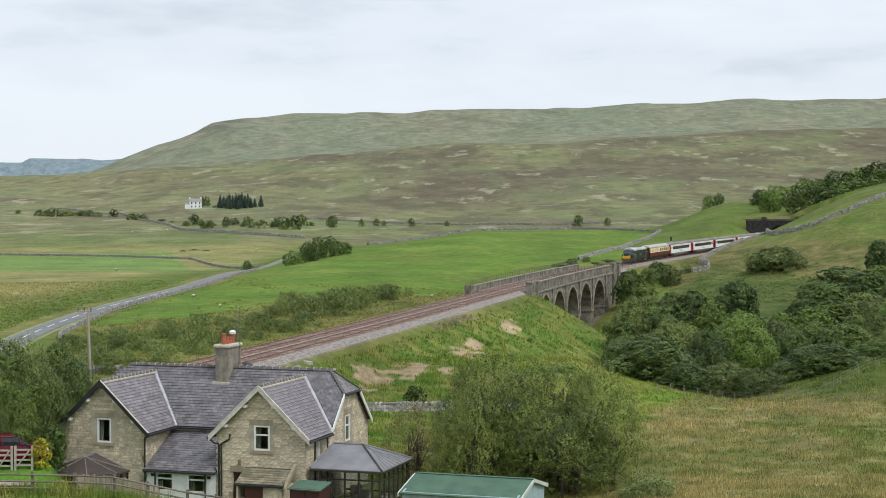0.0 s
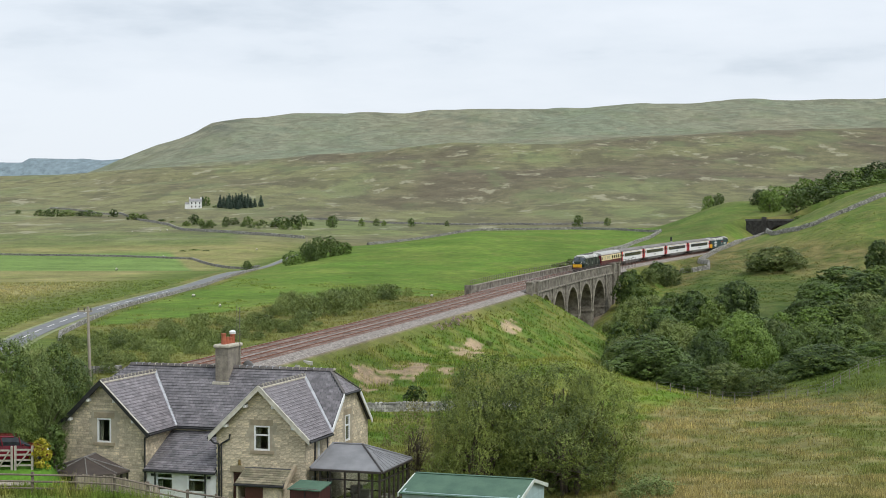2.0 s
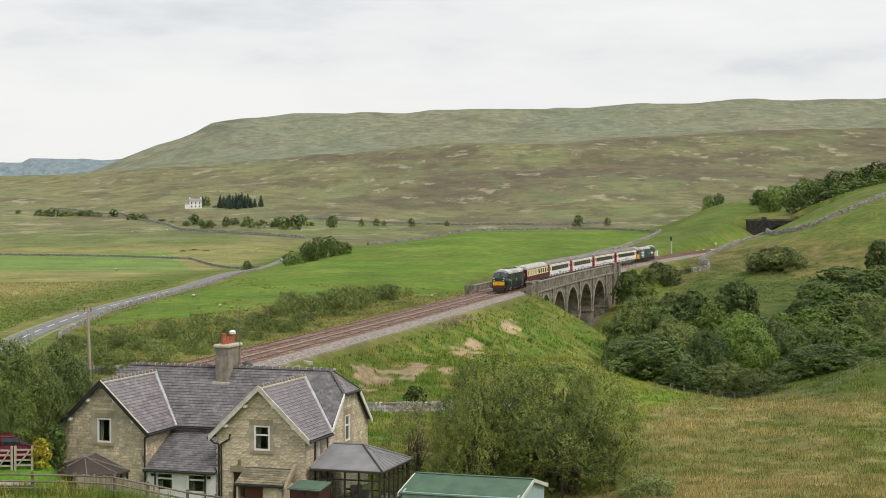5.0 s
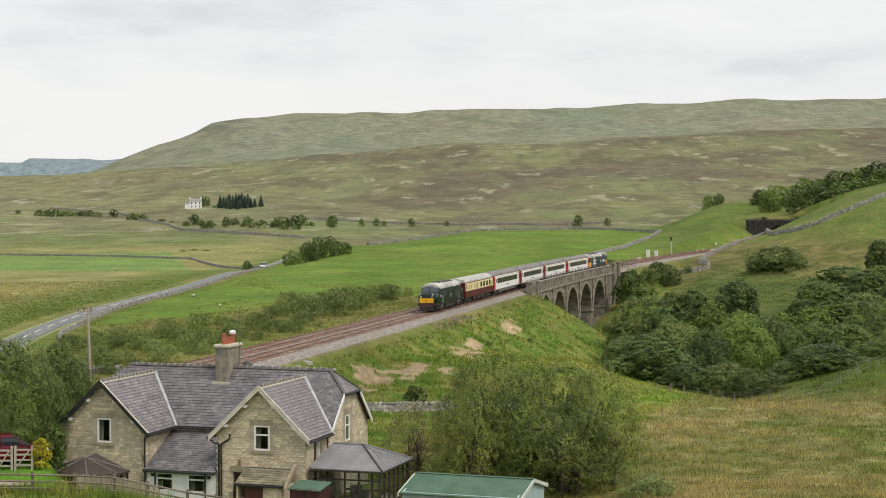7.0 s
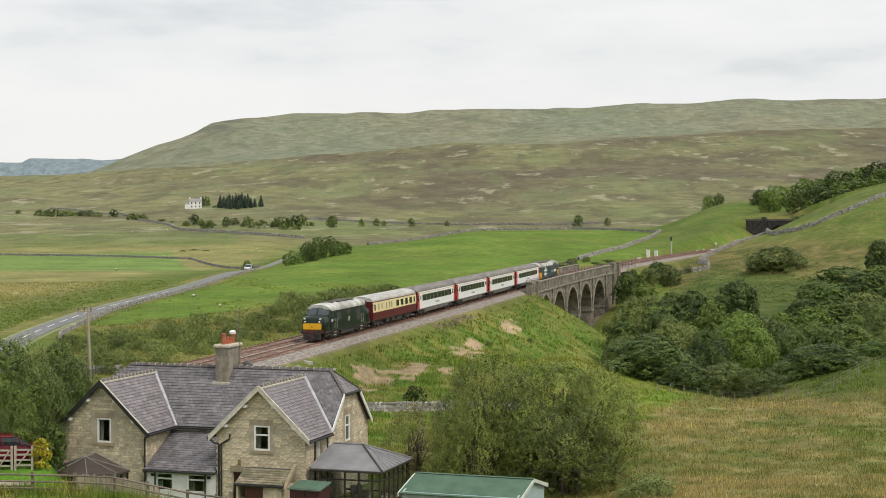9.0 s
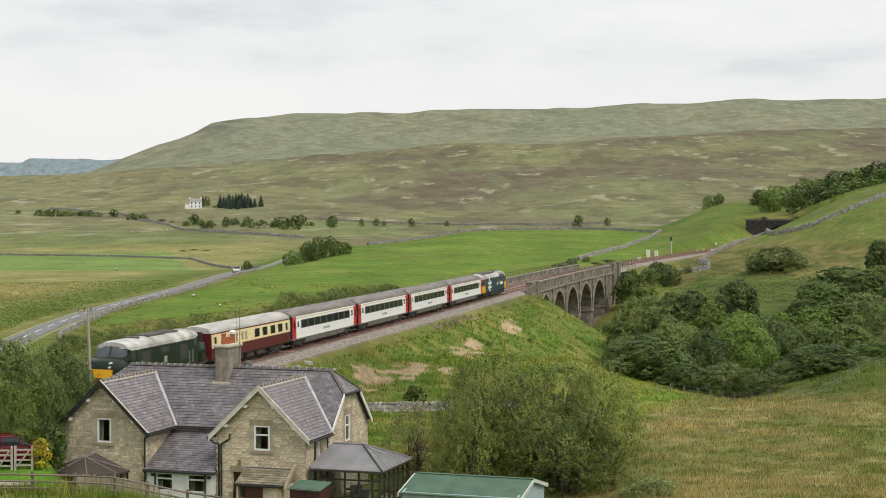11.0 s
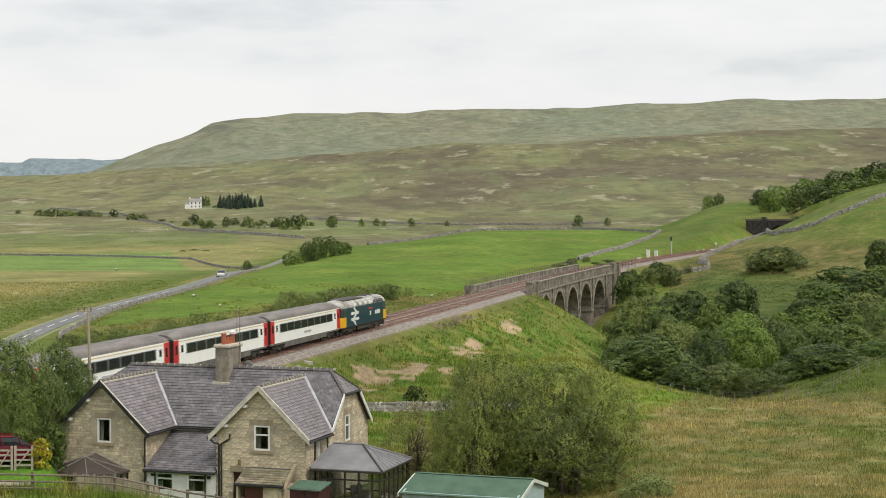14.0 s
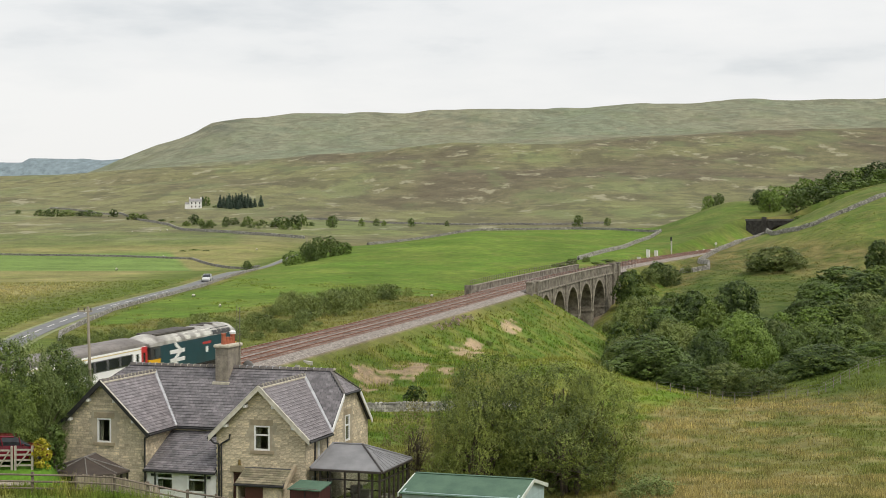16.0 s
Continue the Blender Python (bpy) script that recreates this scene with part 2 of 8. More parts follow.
BLUE_AT = np.array([-784, -744, -732, -650, -638, -600, -560, -500.0])
BLUE = np.array([288, 288, 281, 282, 281, 284, 281, 287.0])


def sections(bearing, dist, bearings, dists, rows):
    """Heights between the sections, eased from one to the next in both ways."""
    table = np.array(rows)
    tang = np.gradient(table, dists, axis=1)
    bi = np.clip(np.searchsorted(bearings, bearing) - 1, 0, len(bearings) - 2)
    bt = np.clip((bearing - bearings[bi]) / (bearings[bi + 1] - bearings[bi]), 0, 1)
    bt = bt * bt * (3 - 2 * bt) * 0.6 + bt * 0.4
    di = np.clip(np.searchsorted(dists, dist) - 1, 0, len(dists) - 2)
    h = dists[di + 1] - dists[di]
    t = np.clip((dist - dists[di]) / h, 0, 1)

    def run(b):
        p0, p1, m0, m1 = table[b, di], table[b, di + 1], tang[b, di], tang[b, di + 1]
        return (2 * t**3 - 3 * t**2 + 1) * p0 + (t**3 - 2 * t**2 + t) * h * m0 + (3 * t**2 - 2 * t**3) * p1 + (t**3 - t**2) * h * m1
    return run(bi) * (1 - bt) + run(bi + 1) * bt


def wave(x, y, size, seed):
    """Smooth uneven ground: a few crossing waves, between about -1 and 1."""
    rng = np.random.RandomState(seed)
    v = np.zeros_like(x)
    for k in range(7):
        a, ph, f = rng.uniform(0, math.tau), rng.uniform(0, math.tau), rng.uniform(0.6, 1.9) / size * math.tau
        v += np.sin((x * math.cos(a) + y * math.sin(a)) * f + ph + 1.3 * np.sin((x * math.sin(a) - y * math.cos(a)) * f * 0.6 + ph * 2))
    return v / 4.5


def land(x, y):
    """The height of the ground."""
    x, y = np.asarray(x, float), np.asarray(y, float)
    dist = np.maximum(y, 0.5)
    ahead = np.maximum(y, 0.25 * np.hypot(x, y))
    bearing = np.clip(x / np.maximum(ahead, 1.0) * FOCAL, -1100, 1100)
    s, d, rz = near_rail(x, y)
    far = sections(bearing, np.log(np.clip(ahead, 100, 4850)), FAR_BEARINGS, FAR_AT, FAR_A + FAR_B + FAR_C + FAR_D)
    crest = 12.909 + (383.244 - np.interp(bearing, SKYLINE_AT, SKYLINE)) / FOCAL * 3900 - 17.0
    was = sections(bearing, np.full_like(ahead, math.log(3900.0)), FAR_BEARINGS, FAR_AT, FAR_A + FAR_B + FAR_C + FAR_D)
    far += (crest - was) * np.exp(-((ahead - 3900) / 520) ** 2) * smooth(-640, -560, bearing)
    blue = 12.909 + (383.244 - np.interp(bearing, BLUE_AT, BLUE)) / FOCAL * 4800
    far += (blue - far) * smooth(4450, 4790, ahead) * (1 - smooth(-520, -440, bearing))
    rough = smooth(650, 1500, ahead) * (1 - 0.85 * smooth(3300, 3800, ahead))
    far += rough * (wave(x, y, 420, 3) * 4.0 + wave(x, y, 130, 4) * 1.6)
    far += smooth(2350, 2900, ahead) * smooth(3800, 3400, ahead) * (wave(x, y * 0.6, 330, 8) * 5)
    near = sections(bearing, np.clip(ahead, 0, 640), NEAR_BEARINGS, NEAR_AT, NEAR_A + NEAR_B + NEAR_C + NEAR_D)
    near += wave(x, y, 23, 5) * 0.16 + wave(x, y, 7, 6) * 0.06
    near += 2.7 * smooth(-640, -715, bearing) * smooth(86, 90.5, ahead) * smooth(114, 104, ahead)
    near += 1.1 * smooth(-400, -640, bearing) * smooth(78, 83, ahead) * smooth(90, 87, ahead)
    # The gully passes under the viaduct and closes on the far side.
    under = smooth(VIA0 - 6, VIA0 + 12, s) * (1 - smooth(VIA1 - 14, VIA1 + 4, s))
    past = smooth(PORTAL - 6, PORTAL + 30, s)
    side = smooth(-10, 8, d) * (1 - under) + smooth(-34, -12, d) * under
    side = side * (1 - past) + smooth(-60, 60, d) * past
    z = far * (1 - side) + near * side
    # Behind the camera and beside it the hillside goes on.
    back = smooth(15, -40, y)
    z = z * (1 - back) + back * (11.0 - 0.10 * np.minimum(y, 0) + 0.02 * x)
    # Railway: bank, bed and cutting.
    gap = smooth(VIA0 - 1, VIA0 + 3, s) * (1 - smooth(VIA1 - 3, VIA1 + 1, s))
    bed = rz - 0.62
    off = np.maximum(np.abs(d + 1.7) - 4.6, 0)
    bank = bed - off / np.where(d > 0, 1.75, 2.4)
    cut = bed + np.maximum(np.abs(d + 1.7) - 5.4, 0) / 1.5
    open_line = 1 - smooth(PORTAL + 2, PORTAL + 6, s)
    bank = bank - np.where(d > 2.5, np.maximum(s - 109, 0) * 0.62 * (s < 160), 0) - np.where(d > 2.5, np.maximum(203 - s, 0) * 0.7 * (s >= 160), 0)
    z = np.where(gap < 0.5, np.maximum(z, bank), z)
    z = np.where((open_line > 0.5) & (gap < 0.5), np.minimum(z, cut), z)
    z = np.where((gap >= 0.5) & (np.abs(d + 1.7) < 6.5), np.minimum(z, rz - 5.5), z)
    z = np.where((open_line <= 0.5) & (np.abs(d + 1.7) < 16), np.maximum(z, rz + 8.0), z)
    return z


def cover_and_haze(x, y, z, s, d):
    """The plants and soil on the land: base colours by field, with uneven patches and far haze painted in."""
    ahead = np.maximum(y, 1.0)
    b = x / ahead * FOCAL
    n1, n2, n3 = wave(x, y, 60, 11), wave(x, y, 19, 12), wave(x, y, 6.5, 13)
    col = np.zeros((*x.shape, 3))

    def lay(colour, mask):
        col[...] = col * (1 - mask[..., None]) + np.array(colour) * mask[..., None]

    def blend(c0, c1, t, mask):
        t = np.clip(t, 0, 1)[..., None]
        lay_c = np.array(c0) * (1 - t) + np.array(c1) * t
        col[...] = col * (1 - mask[..., None]) + lay_c * mask[..., None]

    one = np.ones_like(x)
    # Near and middle ground: rough pasture.
    blend((0.110, 0.150, 0.034), (0.205, 0.190, 0.070), 0.5 + 0.5 * n1 + 0.3 * n2, one)
    # Moor: heather, bent grass and peat, colours paled and dulled for distance haze.
    m1, m2 = wave(x, y * 0.5, 420, 21), wave(x, y * 0.45, 150, 22)
    moor = smooth(640, 820, ahead)
    blend((0.210, 0.214, 0.112), (0.142, 0.124, 0.086), 0.26 + 0.6 * m1 + 0.4 * m2 + smooth(900, 2000, ahead) * 0.52 * smooth(-500, 300, b), moor)
    lay((0.165, 0.200, 0.075), moor * smooth(1500, 900, ahead) * smooth(0.35, -0.45, m1) * 0.7)
    lay((0.225, 0.220, 0.120), moor * smooth(-250, -700, b) * 0.55)
    # Fell grass above the moor, greyed in its colours to stand for distance haze.
    fell = smooth(2180, 2330, ahead + 60 * m2)
    f1, f2 = wave(x, y * 0.3, 420, 31), wave(x + y * 0.4, y * 0.3, 130, 32)
    blend((0.200, 0.228, 0.168), (0.250, 0.246, 0.180), 0.5 + 0.6 * f1 + 0.35 * f2, fell)
    lay((0.140, 0.168, 0.130), fell * smooth(0.30, 0.8, f2 + 0.3 * f1) * 0.6)
    # A scar on the fell, its dark shade painted into the colour.
    lay((0.110, 0.125, 0.105), fell * np.exp(-((b + 385) / 42) ** 2 - ((ahead - 3250) / 260) ** 2) * smooth(-0.8, 0.3, f2) * 0.8)
    # Blue-grey over the farthest hill: distance haze put into its base colour.
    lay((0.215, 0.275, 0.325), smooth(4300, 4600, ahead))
    # Valley fields by the road.
    road_x = ROAD_X(y)
    left = smooth(3, 6, road_x - x)
    vale = left * smooth(860, 640, ahead) * smooth(120, 160, ahead)
    blend((0.205, 0.215, 0.080), (0.300, 0.275, 0.125), 0.45 + 0.6 * wave(x, y, 70, 41) + 0.4 * n2, vale)
    lay((0.120, 0.165, 0.040), vale * smooth(30, 8, road_x - x))
    lay((0.170, 0.255, 0.075), smooth(428, 438, ahead) * smooth(650, 620, ahead) * smooth(-425, -440, b + 0.25 * (ahead - 430)) * left)
    lay((0.135, 0.185, 0.060), smooth(690, 720, ahead) * smooth(900, 860, ahead) * smooth(-340, -380, b) * (0.6 + 0.3 * n1))
    # The bright meadow between road and railway, up to its brow.
    rough_strip = np.interp(s, [-40, 60, 100, 130], [52, 30, 14, 9])
    meadow = smooth(-rough_strip + 3, -rough_strip - 3, d + n2 * 3) * smooth(3, 6, x - road_x) * smooth(185, 215, ahead) * smooth(720, 700, ahead) * smooth(640, 560, b)
    blend((0.108, 0.190, 0.028), (0.160, 0.212, 0.044), 0.35 + 0.5 * n1 + 0.35 * n2, meadow)
    lay((0.190, 0.215, 0.070), meadow * smooth(0.75, 1.0, n3 + 0.5 * n2) * 0.6)
    # Green knoll over the tunnel.
    knoll = smooth(330, 400, b) * smooth(-9, -14, d) * smooth(440, 470, ahead) * smooth(760, 720, ahead)
    blend((0.092, 0.152, 0.028), (0.150, 0.175, 0.050), 0.45 + 0.5 * n1 + 0.5 * n2, knoll)
    # Valley side of the line.
    right = smooth(3, 6, d)
    hay = right * smooth(260, 350, b) * smooth(165, 150, ahead) * smooth(70, 84, ahead)
    blend((0.126, 0.154, 0.042), (0.280, 0.245, 0.112), 0.54 + 0.55 * n2 + 0.5 * n3 + 0.5 * n1, hay)
    tump = right * smooth(100, 140, ahead) * smooth(180, 165, ahead) * smooth(60, 160, b) * smooth(430, 390, b - (ahead - 150) * 4)
    blend((0.118, 0.190, 0.028), (0.200, 0.212, 0.054), 0.5 + 0.5 * n2 + 0.5 * n3, tump)
    lay((0.076, 0.122, 0.022), right * smooth(620, 700, b + 4 * (ahead - 150)) * smooth(140, 152, ahead) * smooth(185, 172, ahead) * 0.85)
    slope = right * smooth(24, 16, d) * smooth(360, 330, s)
    blend((0.100, 0.170, 0.028), (0.205, 0.218, 0.062), 0.42 + 0.5 * n2 + 0.6 * n3, slope)
    up = right * smooth(330, 350, ahead) * smooth(380, 430, b)
    blend((0.100, 0.122, 0.034), (0.225, 0.196, 0.084), 0.45 + 0.6 * n2 + 0.5 * n3, up * smooth(9, 5, z))
    blend((0.096, 0.150, 0.032), (0.158, 0.172, 0.056), 0.45 + 0.5 * n2 + 0.5 * n3, up * smooth(5, 9, z))
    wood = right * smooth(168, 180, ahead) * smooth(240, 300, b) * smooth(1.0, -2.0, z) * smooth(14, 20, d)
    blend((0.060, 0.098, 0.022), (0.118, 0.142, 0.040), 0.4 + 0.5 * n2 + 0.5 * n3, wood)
    # Bare scars of earth in the bank.
    for cs, cd, ls, ld in ((-11.4, 7.5, 5.0, 2.0), (-4.0, 9.6, 6.0, 1.8), (23.6, 9.6, 8.5, 1.9), (34, 8.2, 4.5, 1.3), (63.0, 7.7, 5.5, 1.4), (-2.5, 13.0, 2.2, 1.0)):
        e = ((s - cs) / ls) ** 2 + ((d - cd + 0.12 * (s - cs)) / ld) ** 2 + 0.65 * n3 + 0.65 * wave(x, y, 2.6, 17) + 0.4 * wave(x, y, 1.5, 18)
        lay((0.460, 0.335, 0.245), smooth(1.0, 0.72, e) * (0.78 + 0.22 * np.clip(wave(x, y, 1.1, 19), -1, 1)))
    # Lawn round the cottages.
    lawn = smooth(84, 88, ahead) * smooth(104, 98, ahead) * smooth(-560, -600, b)
    lay((0.100, 0.215, 0.030), lawn)
    lay((0.26, 0.21, 0.18), smooth(4.9, 4.5, np.abs(d + 1.7)) * smooth(PORTAL + 4, PORTAL, s))
    return np.clip(col, 0.01, 0.9)


def ROAD_X(y):
    at = [0, 150, 164, 178, 203, 232, 256, 297, 335, 388, 410, 450, 600]
    xs = [-30, -42.5, -46.0, -48.0, -49.9, -51.0, -49.7, -47.5, -48.3, -50.7, -50.8, -52, -46]
    return sum(np.interp(y + o, at, xs) for o in (-10, -5, 0, 5, 10)) / 5


def add_land_detail(mat):
    """Broken patches at many scales over the whole land, and peat and straw-coloured grass on the moor."""
    nt = mat.node_tree
    nodes, links = nt.nodes, nt.links
    bsdf = nodes["Principled BSDF"]
    col = bsdf.inputs["Base Color"].links[0].from_socket
    coord = nodes.new("ShaderNodeTexCoord")

    def noise_node(scale, stretch, detail, rough, shift=0.0):
        mp = nodes.new("ShaderNodeMapping")
        mp.inputs["Scale"].default_value = stretch
        mp.inputs["Location"].default_value = (shift, shift, 0)
        links.new(coord.outputs["Object"], mp.inputs["Vector"])
        n = nodes.new("ShaderNodeTexNoise")
        n.inputs["Scale"].default_value, n.inputs["Detail"].default_value, n.inputs["Roughness"].default_value = scale, detail, rough
        links.new(mp.outputs["Vector"], n.inputs["Vector"])
        return n.outputs["Fac"]

    def ranged(fac, a, b, c, d):
        mr = nodes.new("ShaderNodeMapRange")
        for key, v in (("From Min", a), ("From Max", b), ("To Min", c), ("To Max", d)):
            mr.inputs[key].default_value = v
        links.new(fac, mr.inputs["Value"])
        return mr.outputs["Result"]

    def times(a, b):
        m = nodes.new("ShaderNodeMath")
        m.operation = "MULTIPLY"
        links.new(a, m.inputs[0])
        links.new(b, m.inputs[1])
        return m.outputs[0]

    def mixed(base, colour, fac):
        m = nodes.new("ShaderNodeMix")
        m.data_type = "RGBA"
        m.inputs["B"].default_value = (*colour, 1)
        links.new(base, m.inputs["A"])
        links.new(fac, m.inputs["Factor"])
        return m.outputs["Result"]

    at = nodes.new("ShaderNodeAttribute")
    at.attribute_name = "moorland"
    moor = at.outputs["Fac"]
    near = noise_node(0.05, (1, 0.7, 1), 9, 0.66)
    mul = nodes.new("ShaderNodeMix")
    mul.data_type, mul.blend_type = "RGBA", "MULTIPLY"
    mul.inputs["Factor"].default_value = 1.0
    links.new(col, mul.inputs["A"])
    links.new(ranged(near, 0.3, 0.7, 0.70, 1.30), mul.inputs["B"])
    col = mul.outputs["Result"]
    col = mixed(col, (0.096, 0.086, 0.056), times(moor, ranged(noise_node(0.034, (0.55, 0.20, 0), 11, 0.60), 0.52, 0.57, 0.0, 0.54)))
    col = mixed(col, (0.310, 0.295, 0.195), times(moor, ranged(noise_node(0.05, (0.6, 0.25, 0), 12, 0.68, 31.0), 0.57, 0.62, 0.0, 0.85)))
    col = mixed(col, (0.160, 0.205, 0.090), times(moor, ranged(noise_node(0.02, (0.6, 0.2, 0), 10, 0.6, 77.0), 0.53, 0.58, 0.0, 0.36)))
    col = mixed(col, (0.105, 0.098, 0.062), times(moor, ranged(noise_node(0.11, (0.5, 0.22, 0), 8, 0.62, 13.0), 0.54, 0.60, 0.0, 0.45)))
    links.new(col, bsdf.inputs["Base Color"])


def build_ground():
    wide = np.concatenate([np.arange(-180, -17.6, 3.0), np.arange(-17.6, 17.6, 0.085), np.arange(17.6, 180.1, 3.0)])
    wide[-1] = 180.0
    r = [0.02]
    while r[-1] < 4950:
        k = r[-1]
        r.append(k * (1.4 if k < 1 else 1.05 if k < 60 else 1.011 if k < 120 else 1.0075 if k < 620 else 1.014))
    r = np.array(r)
    ang = np.radians(wide)
    A, R = np.meshgrid(ang, r)
    x, y = np.sin(A) * R, np.cos(A) * R
    z = land(x, y)
    s, d, rz = near_rail(x, y)
    col = cover_and_haze(x, y, z, s, d)
    nr, na = x.shape
    z[:, -1] = z[:, 0]
    verts = np.stack([x, y, z], -1).reshape(-1, 3)
    i = (np.arange(nr - 1)[:, None] * na + np.arange(na - 1)[None, :]).ravel()
    quads = np.stack([i, i + na, i + na + 1, i + 1], -1)
    me = bpy.data.meshes.new("ground")
    me.vertices.add(len(verts))
    me.vertices.foreach_set("co", verts.astype(np.float32).ravel())
    me.loops.add(quads.size)
    me.loops.foreach_set("vertex_index", quads.astype(np.int32).ravel())
    me.polygons.add(len(quads))
    me.polygons.foreach_set("loop_start", np.arange(0, quads.size, 4, dtype=np.int32))
    me.update(calc_edges=True)
    # Cover colours, which also hold the painted haze of the far land.
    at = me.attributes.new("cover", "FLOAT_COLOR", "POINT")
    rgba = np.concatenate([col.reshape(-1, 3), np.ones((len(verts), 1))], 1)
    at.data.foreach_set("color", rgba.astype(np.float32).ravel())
    me.shade_smooth()
    far_mask = me.attributes.new("moorland", "FLOAT", "POINT")
    far_mask.data.foreach_set("value", (smooth(700, 900, y) * (1 - 0.55 * smooth(2200, 2350, y)) * smooth(4400, 4250, y)).astype(np.float32).ravel())
    mat = material("pasture", (1.10, 1.08, 0.96), (0.76, 0.76, 0.72), scale=0.55, rough=0.95, bump=0.8, bump_scale=2.2,
                   attribute="cover", fine=0.22, fine_scale=4.5, spec=0.1, detail=8)
    add_land_detail(mat)
    me.materials.append(mat)
    tagged(new("ground", me), "rolling upland pasture, moor and fell under rough grass", "ground", kind="stuff")
    bpy.data.objects["ground"]["kind"] = "structure"


build_ground()


# ---- the train ----
def section(w, z0, zs, zr, n=6):
    """Outline of a vehicle's body from its lower right corner over the roof: sides that lean in a little, then a roof arc."""
    side = [(w, z0), (w * 1.0, z0 + 0.5 * (zs - z0)), (w * 0.965, zs)]
    roof = [(w * 0.965 * math.cos(t), zs + (zr - zs) * math.sin(t) ** 0.85) for t in (math.pi * k / (2 * n) for k in range(1, n))]
    half = side + roof
    return half + [(0.0, zr)] + [(-a, b) for a, b in half[::-1]]


def loft(rows, close=True):
    """Skins a row of (y, outline) rings with equal counts."""
    bm = bmesh.new()
    rings = [[bm.verts.new((p[0], y, p[1])) for p in o] for y, o in rows]
    n = len(rings[0])
    for a, b in zip(rings, rings[1:]):
        for i in range(n):
            bm.faces.new((a[i], a[(i + 1) % n], b[(i + 1) % n], b[i]))
    bm.faces.new(rings[0])
    bm.faces.new(rings[-1][::-1])
    bmesh.ops.recalc_face_normals(bm, faces=bm.faces)
    return bm


def side_of(o):
    """The lower, upright part of an outline, and the roof part."""
    k = 3
    return o[:k] + o[-k:], o[k - 1:-(k - 1)]


def add_bogie(car, y, wheels, gauge_z=0.0, base=2.6):
    dark = material("running_gear", (0.022, 0.020, 0.018), (0.062, 0.048, 0.038), scale=3, rough=0.7)
    bm = bmesh.new()
    for sx in (-1, 1):
        add_box(bm, (sx * 1.02 - 0.07, y - base / 2 - 0.55, 0.48), (sx * 1.02 + 0.07, y + base / 2 + 0.55, 0.78), 0.03)
        add_box(bm, (sx * 1.02 - 0.11, y - 0.5, 0.30), (sx * 1.02 + 0.11, y + 0.5, 0.6), 0.04)
        for k in range(wheels):
            yw = y + base * (k / (wheels - 1) - 0.5)
            add_box(bm, (sx * 1.02 - 0.12, yw - 0.16, 0.34), (sx * 1.02 + 0.12, yw + 0.16, 0.64), 0.04)
    add_box(bm, (-0.9, y - 0.3, 0.5), (0.9, y + 0.3, 0.75), 0.03)
    bogie = part("bogie", bm, dark, car, "black bogie frame with axle boxes")
    steel = material("wheel_steel", (0.10, 0.085, 0.075), (0.05, 0.045, 0.04), scale=5, rough=0.5, metal=0.6)
    for k in range(wheels):
        yw = y + base * (k / (wheels - 1) - 0.5)
        bm = bmesh.new()
        for sx in (-1, 1):
            add_tube(bm, (sx * 0.68, yw, 0.47), (sx * 0.80, yw, 0.47), 0.47, 0.45, 20)
        add_tube(bm, (-0.7, yw, 0.47), (0.7, yw, 0.47), 0.09, 0.09, 8)
        part("wheelset", bm, steel, bogie)


def add_buffers(car, y, way):
    dark = MATS["running_gear"]
    beam = material("buffer_beam_red", (0.13, 0.022, 0.018), (0.07, 0.02, 0.016), scale=4, rough=0.6)
    bm = bmesh.new()
    add_box(bm, (-1.2, min(y, y + way * 0.12), 0.85), (1.2, max(y, y + way * 0.12), 1.2), 0.02)
    part("buffer_beam", bm, beam, car)
    bm = box((-0.95, min(y, y + way * 0.2), 0.22), (0.95, max(y, y + way * 0.2), 0.84), 0.05)
    for sx in (-0.55, -0.3, 0.3, 0.55):
        add_tube(bm, (sx, y + way * 0.2, 0.95), (sx, y + way * 0.3, 0.45), 0.035, 0.035, 6)
    add_tube(bm, (0, y, 1.0), (0, y + way * 0.5, 0.9), 0.07, 0.05, 8)
    part("coupling_gear", bm, dark, car, "black coupling hook, hoses and snowplough")
    for sx in (-0.87, 0.87):
        bm = tube((sx, y + way * 0.1, 1.05), (sx, y + way * 0.5, 1.05), 0.1, 0.1, 10)
        add_tube(bm, (sx, y + way * 0.5, 1.05), (sx, y + way * 0.56, 1.05), 0.24, 0.24, 14)
        part("buffer", bm, dark, car)


def side_panel(car, name, y0, y1, z0, z1, mat, proud=0.012, w=1.37, lean=(1.0, 2.1, 3.2), sides=(-1, 1), label="", round_=0.06):
    """A panel or pane on the body's side, following its lean, on both sides."""
    for sx in sides:
        bm = bmesh.new()
        def at(y, z, out):
            t = max(0.0, (z - lean[1]) / (lean[2] - lean[1]))
            return (sx * (w * (1 - 0.035 * t) + out), y, z)
        ring = []
        zs = [z0] + ([lean[1]] if z0 < lean[1] < z1 else []) + [z1]
        for z in zs:
            ring.append([bm.verts.new(at(y, z, o)) for y, o in ((y0, -0.02), (y0, proud), (y1, proud), (y1, -0.02))])
        for a, b in zip(ring, ring[1:]):
            for k in range(3):
                bm.faces.new((a[k], a[k + 1], b[k + 1], b[k]))
        bm.faces.new(ring[0][::-1])
        bm.faces.new(ring[-1])
        bmesh.ops.recalc_face_normals(bm, faces=bm.faces)
        part(name, bm, mat, car, label)


def glass_dark():
    return material("coach_glass", (0.030, 0.034, 0.038), (0.016, 0.018, 0.02), scale=1.5, rough=0.08, spec=0.6)


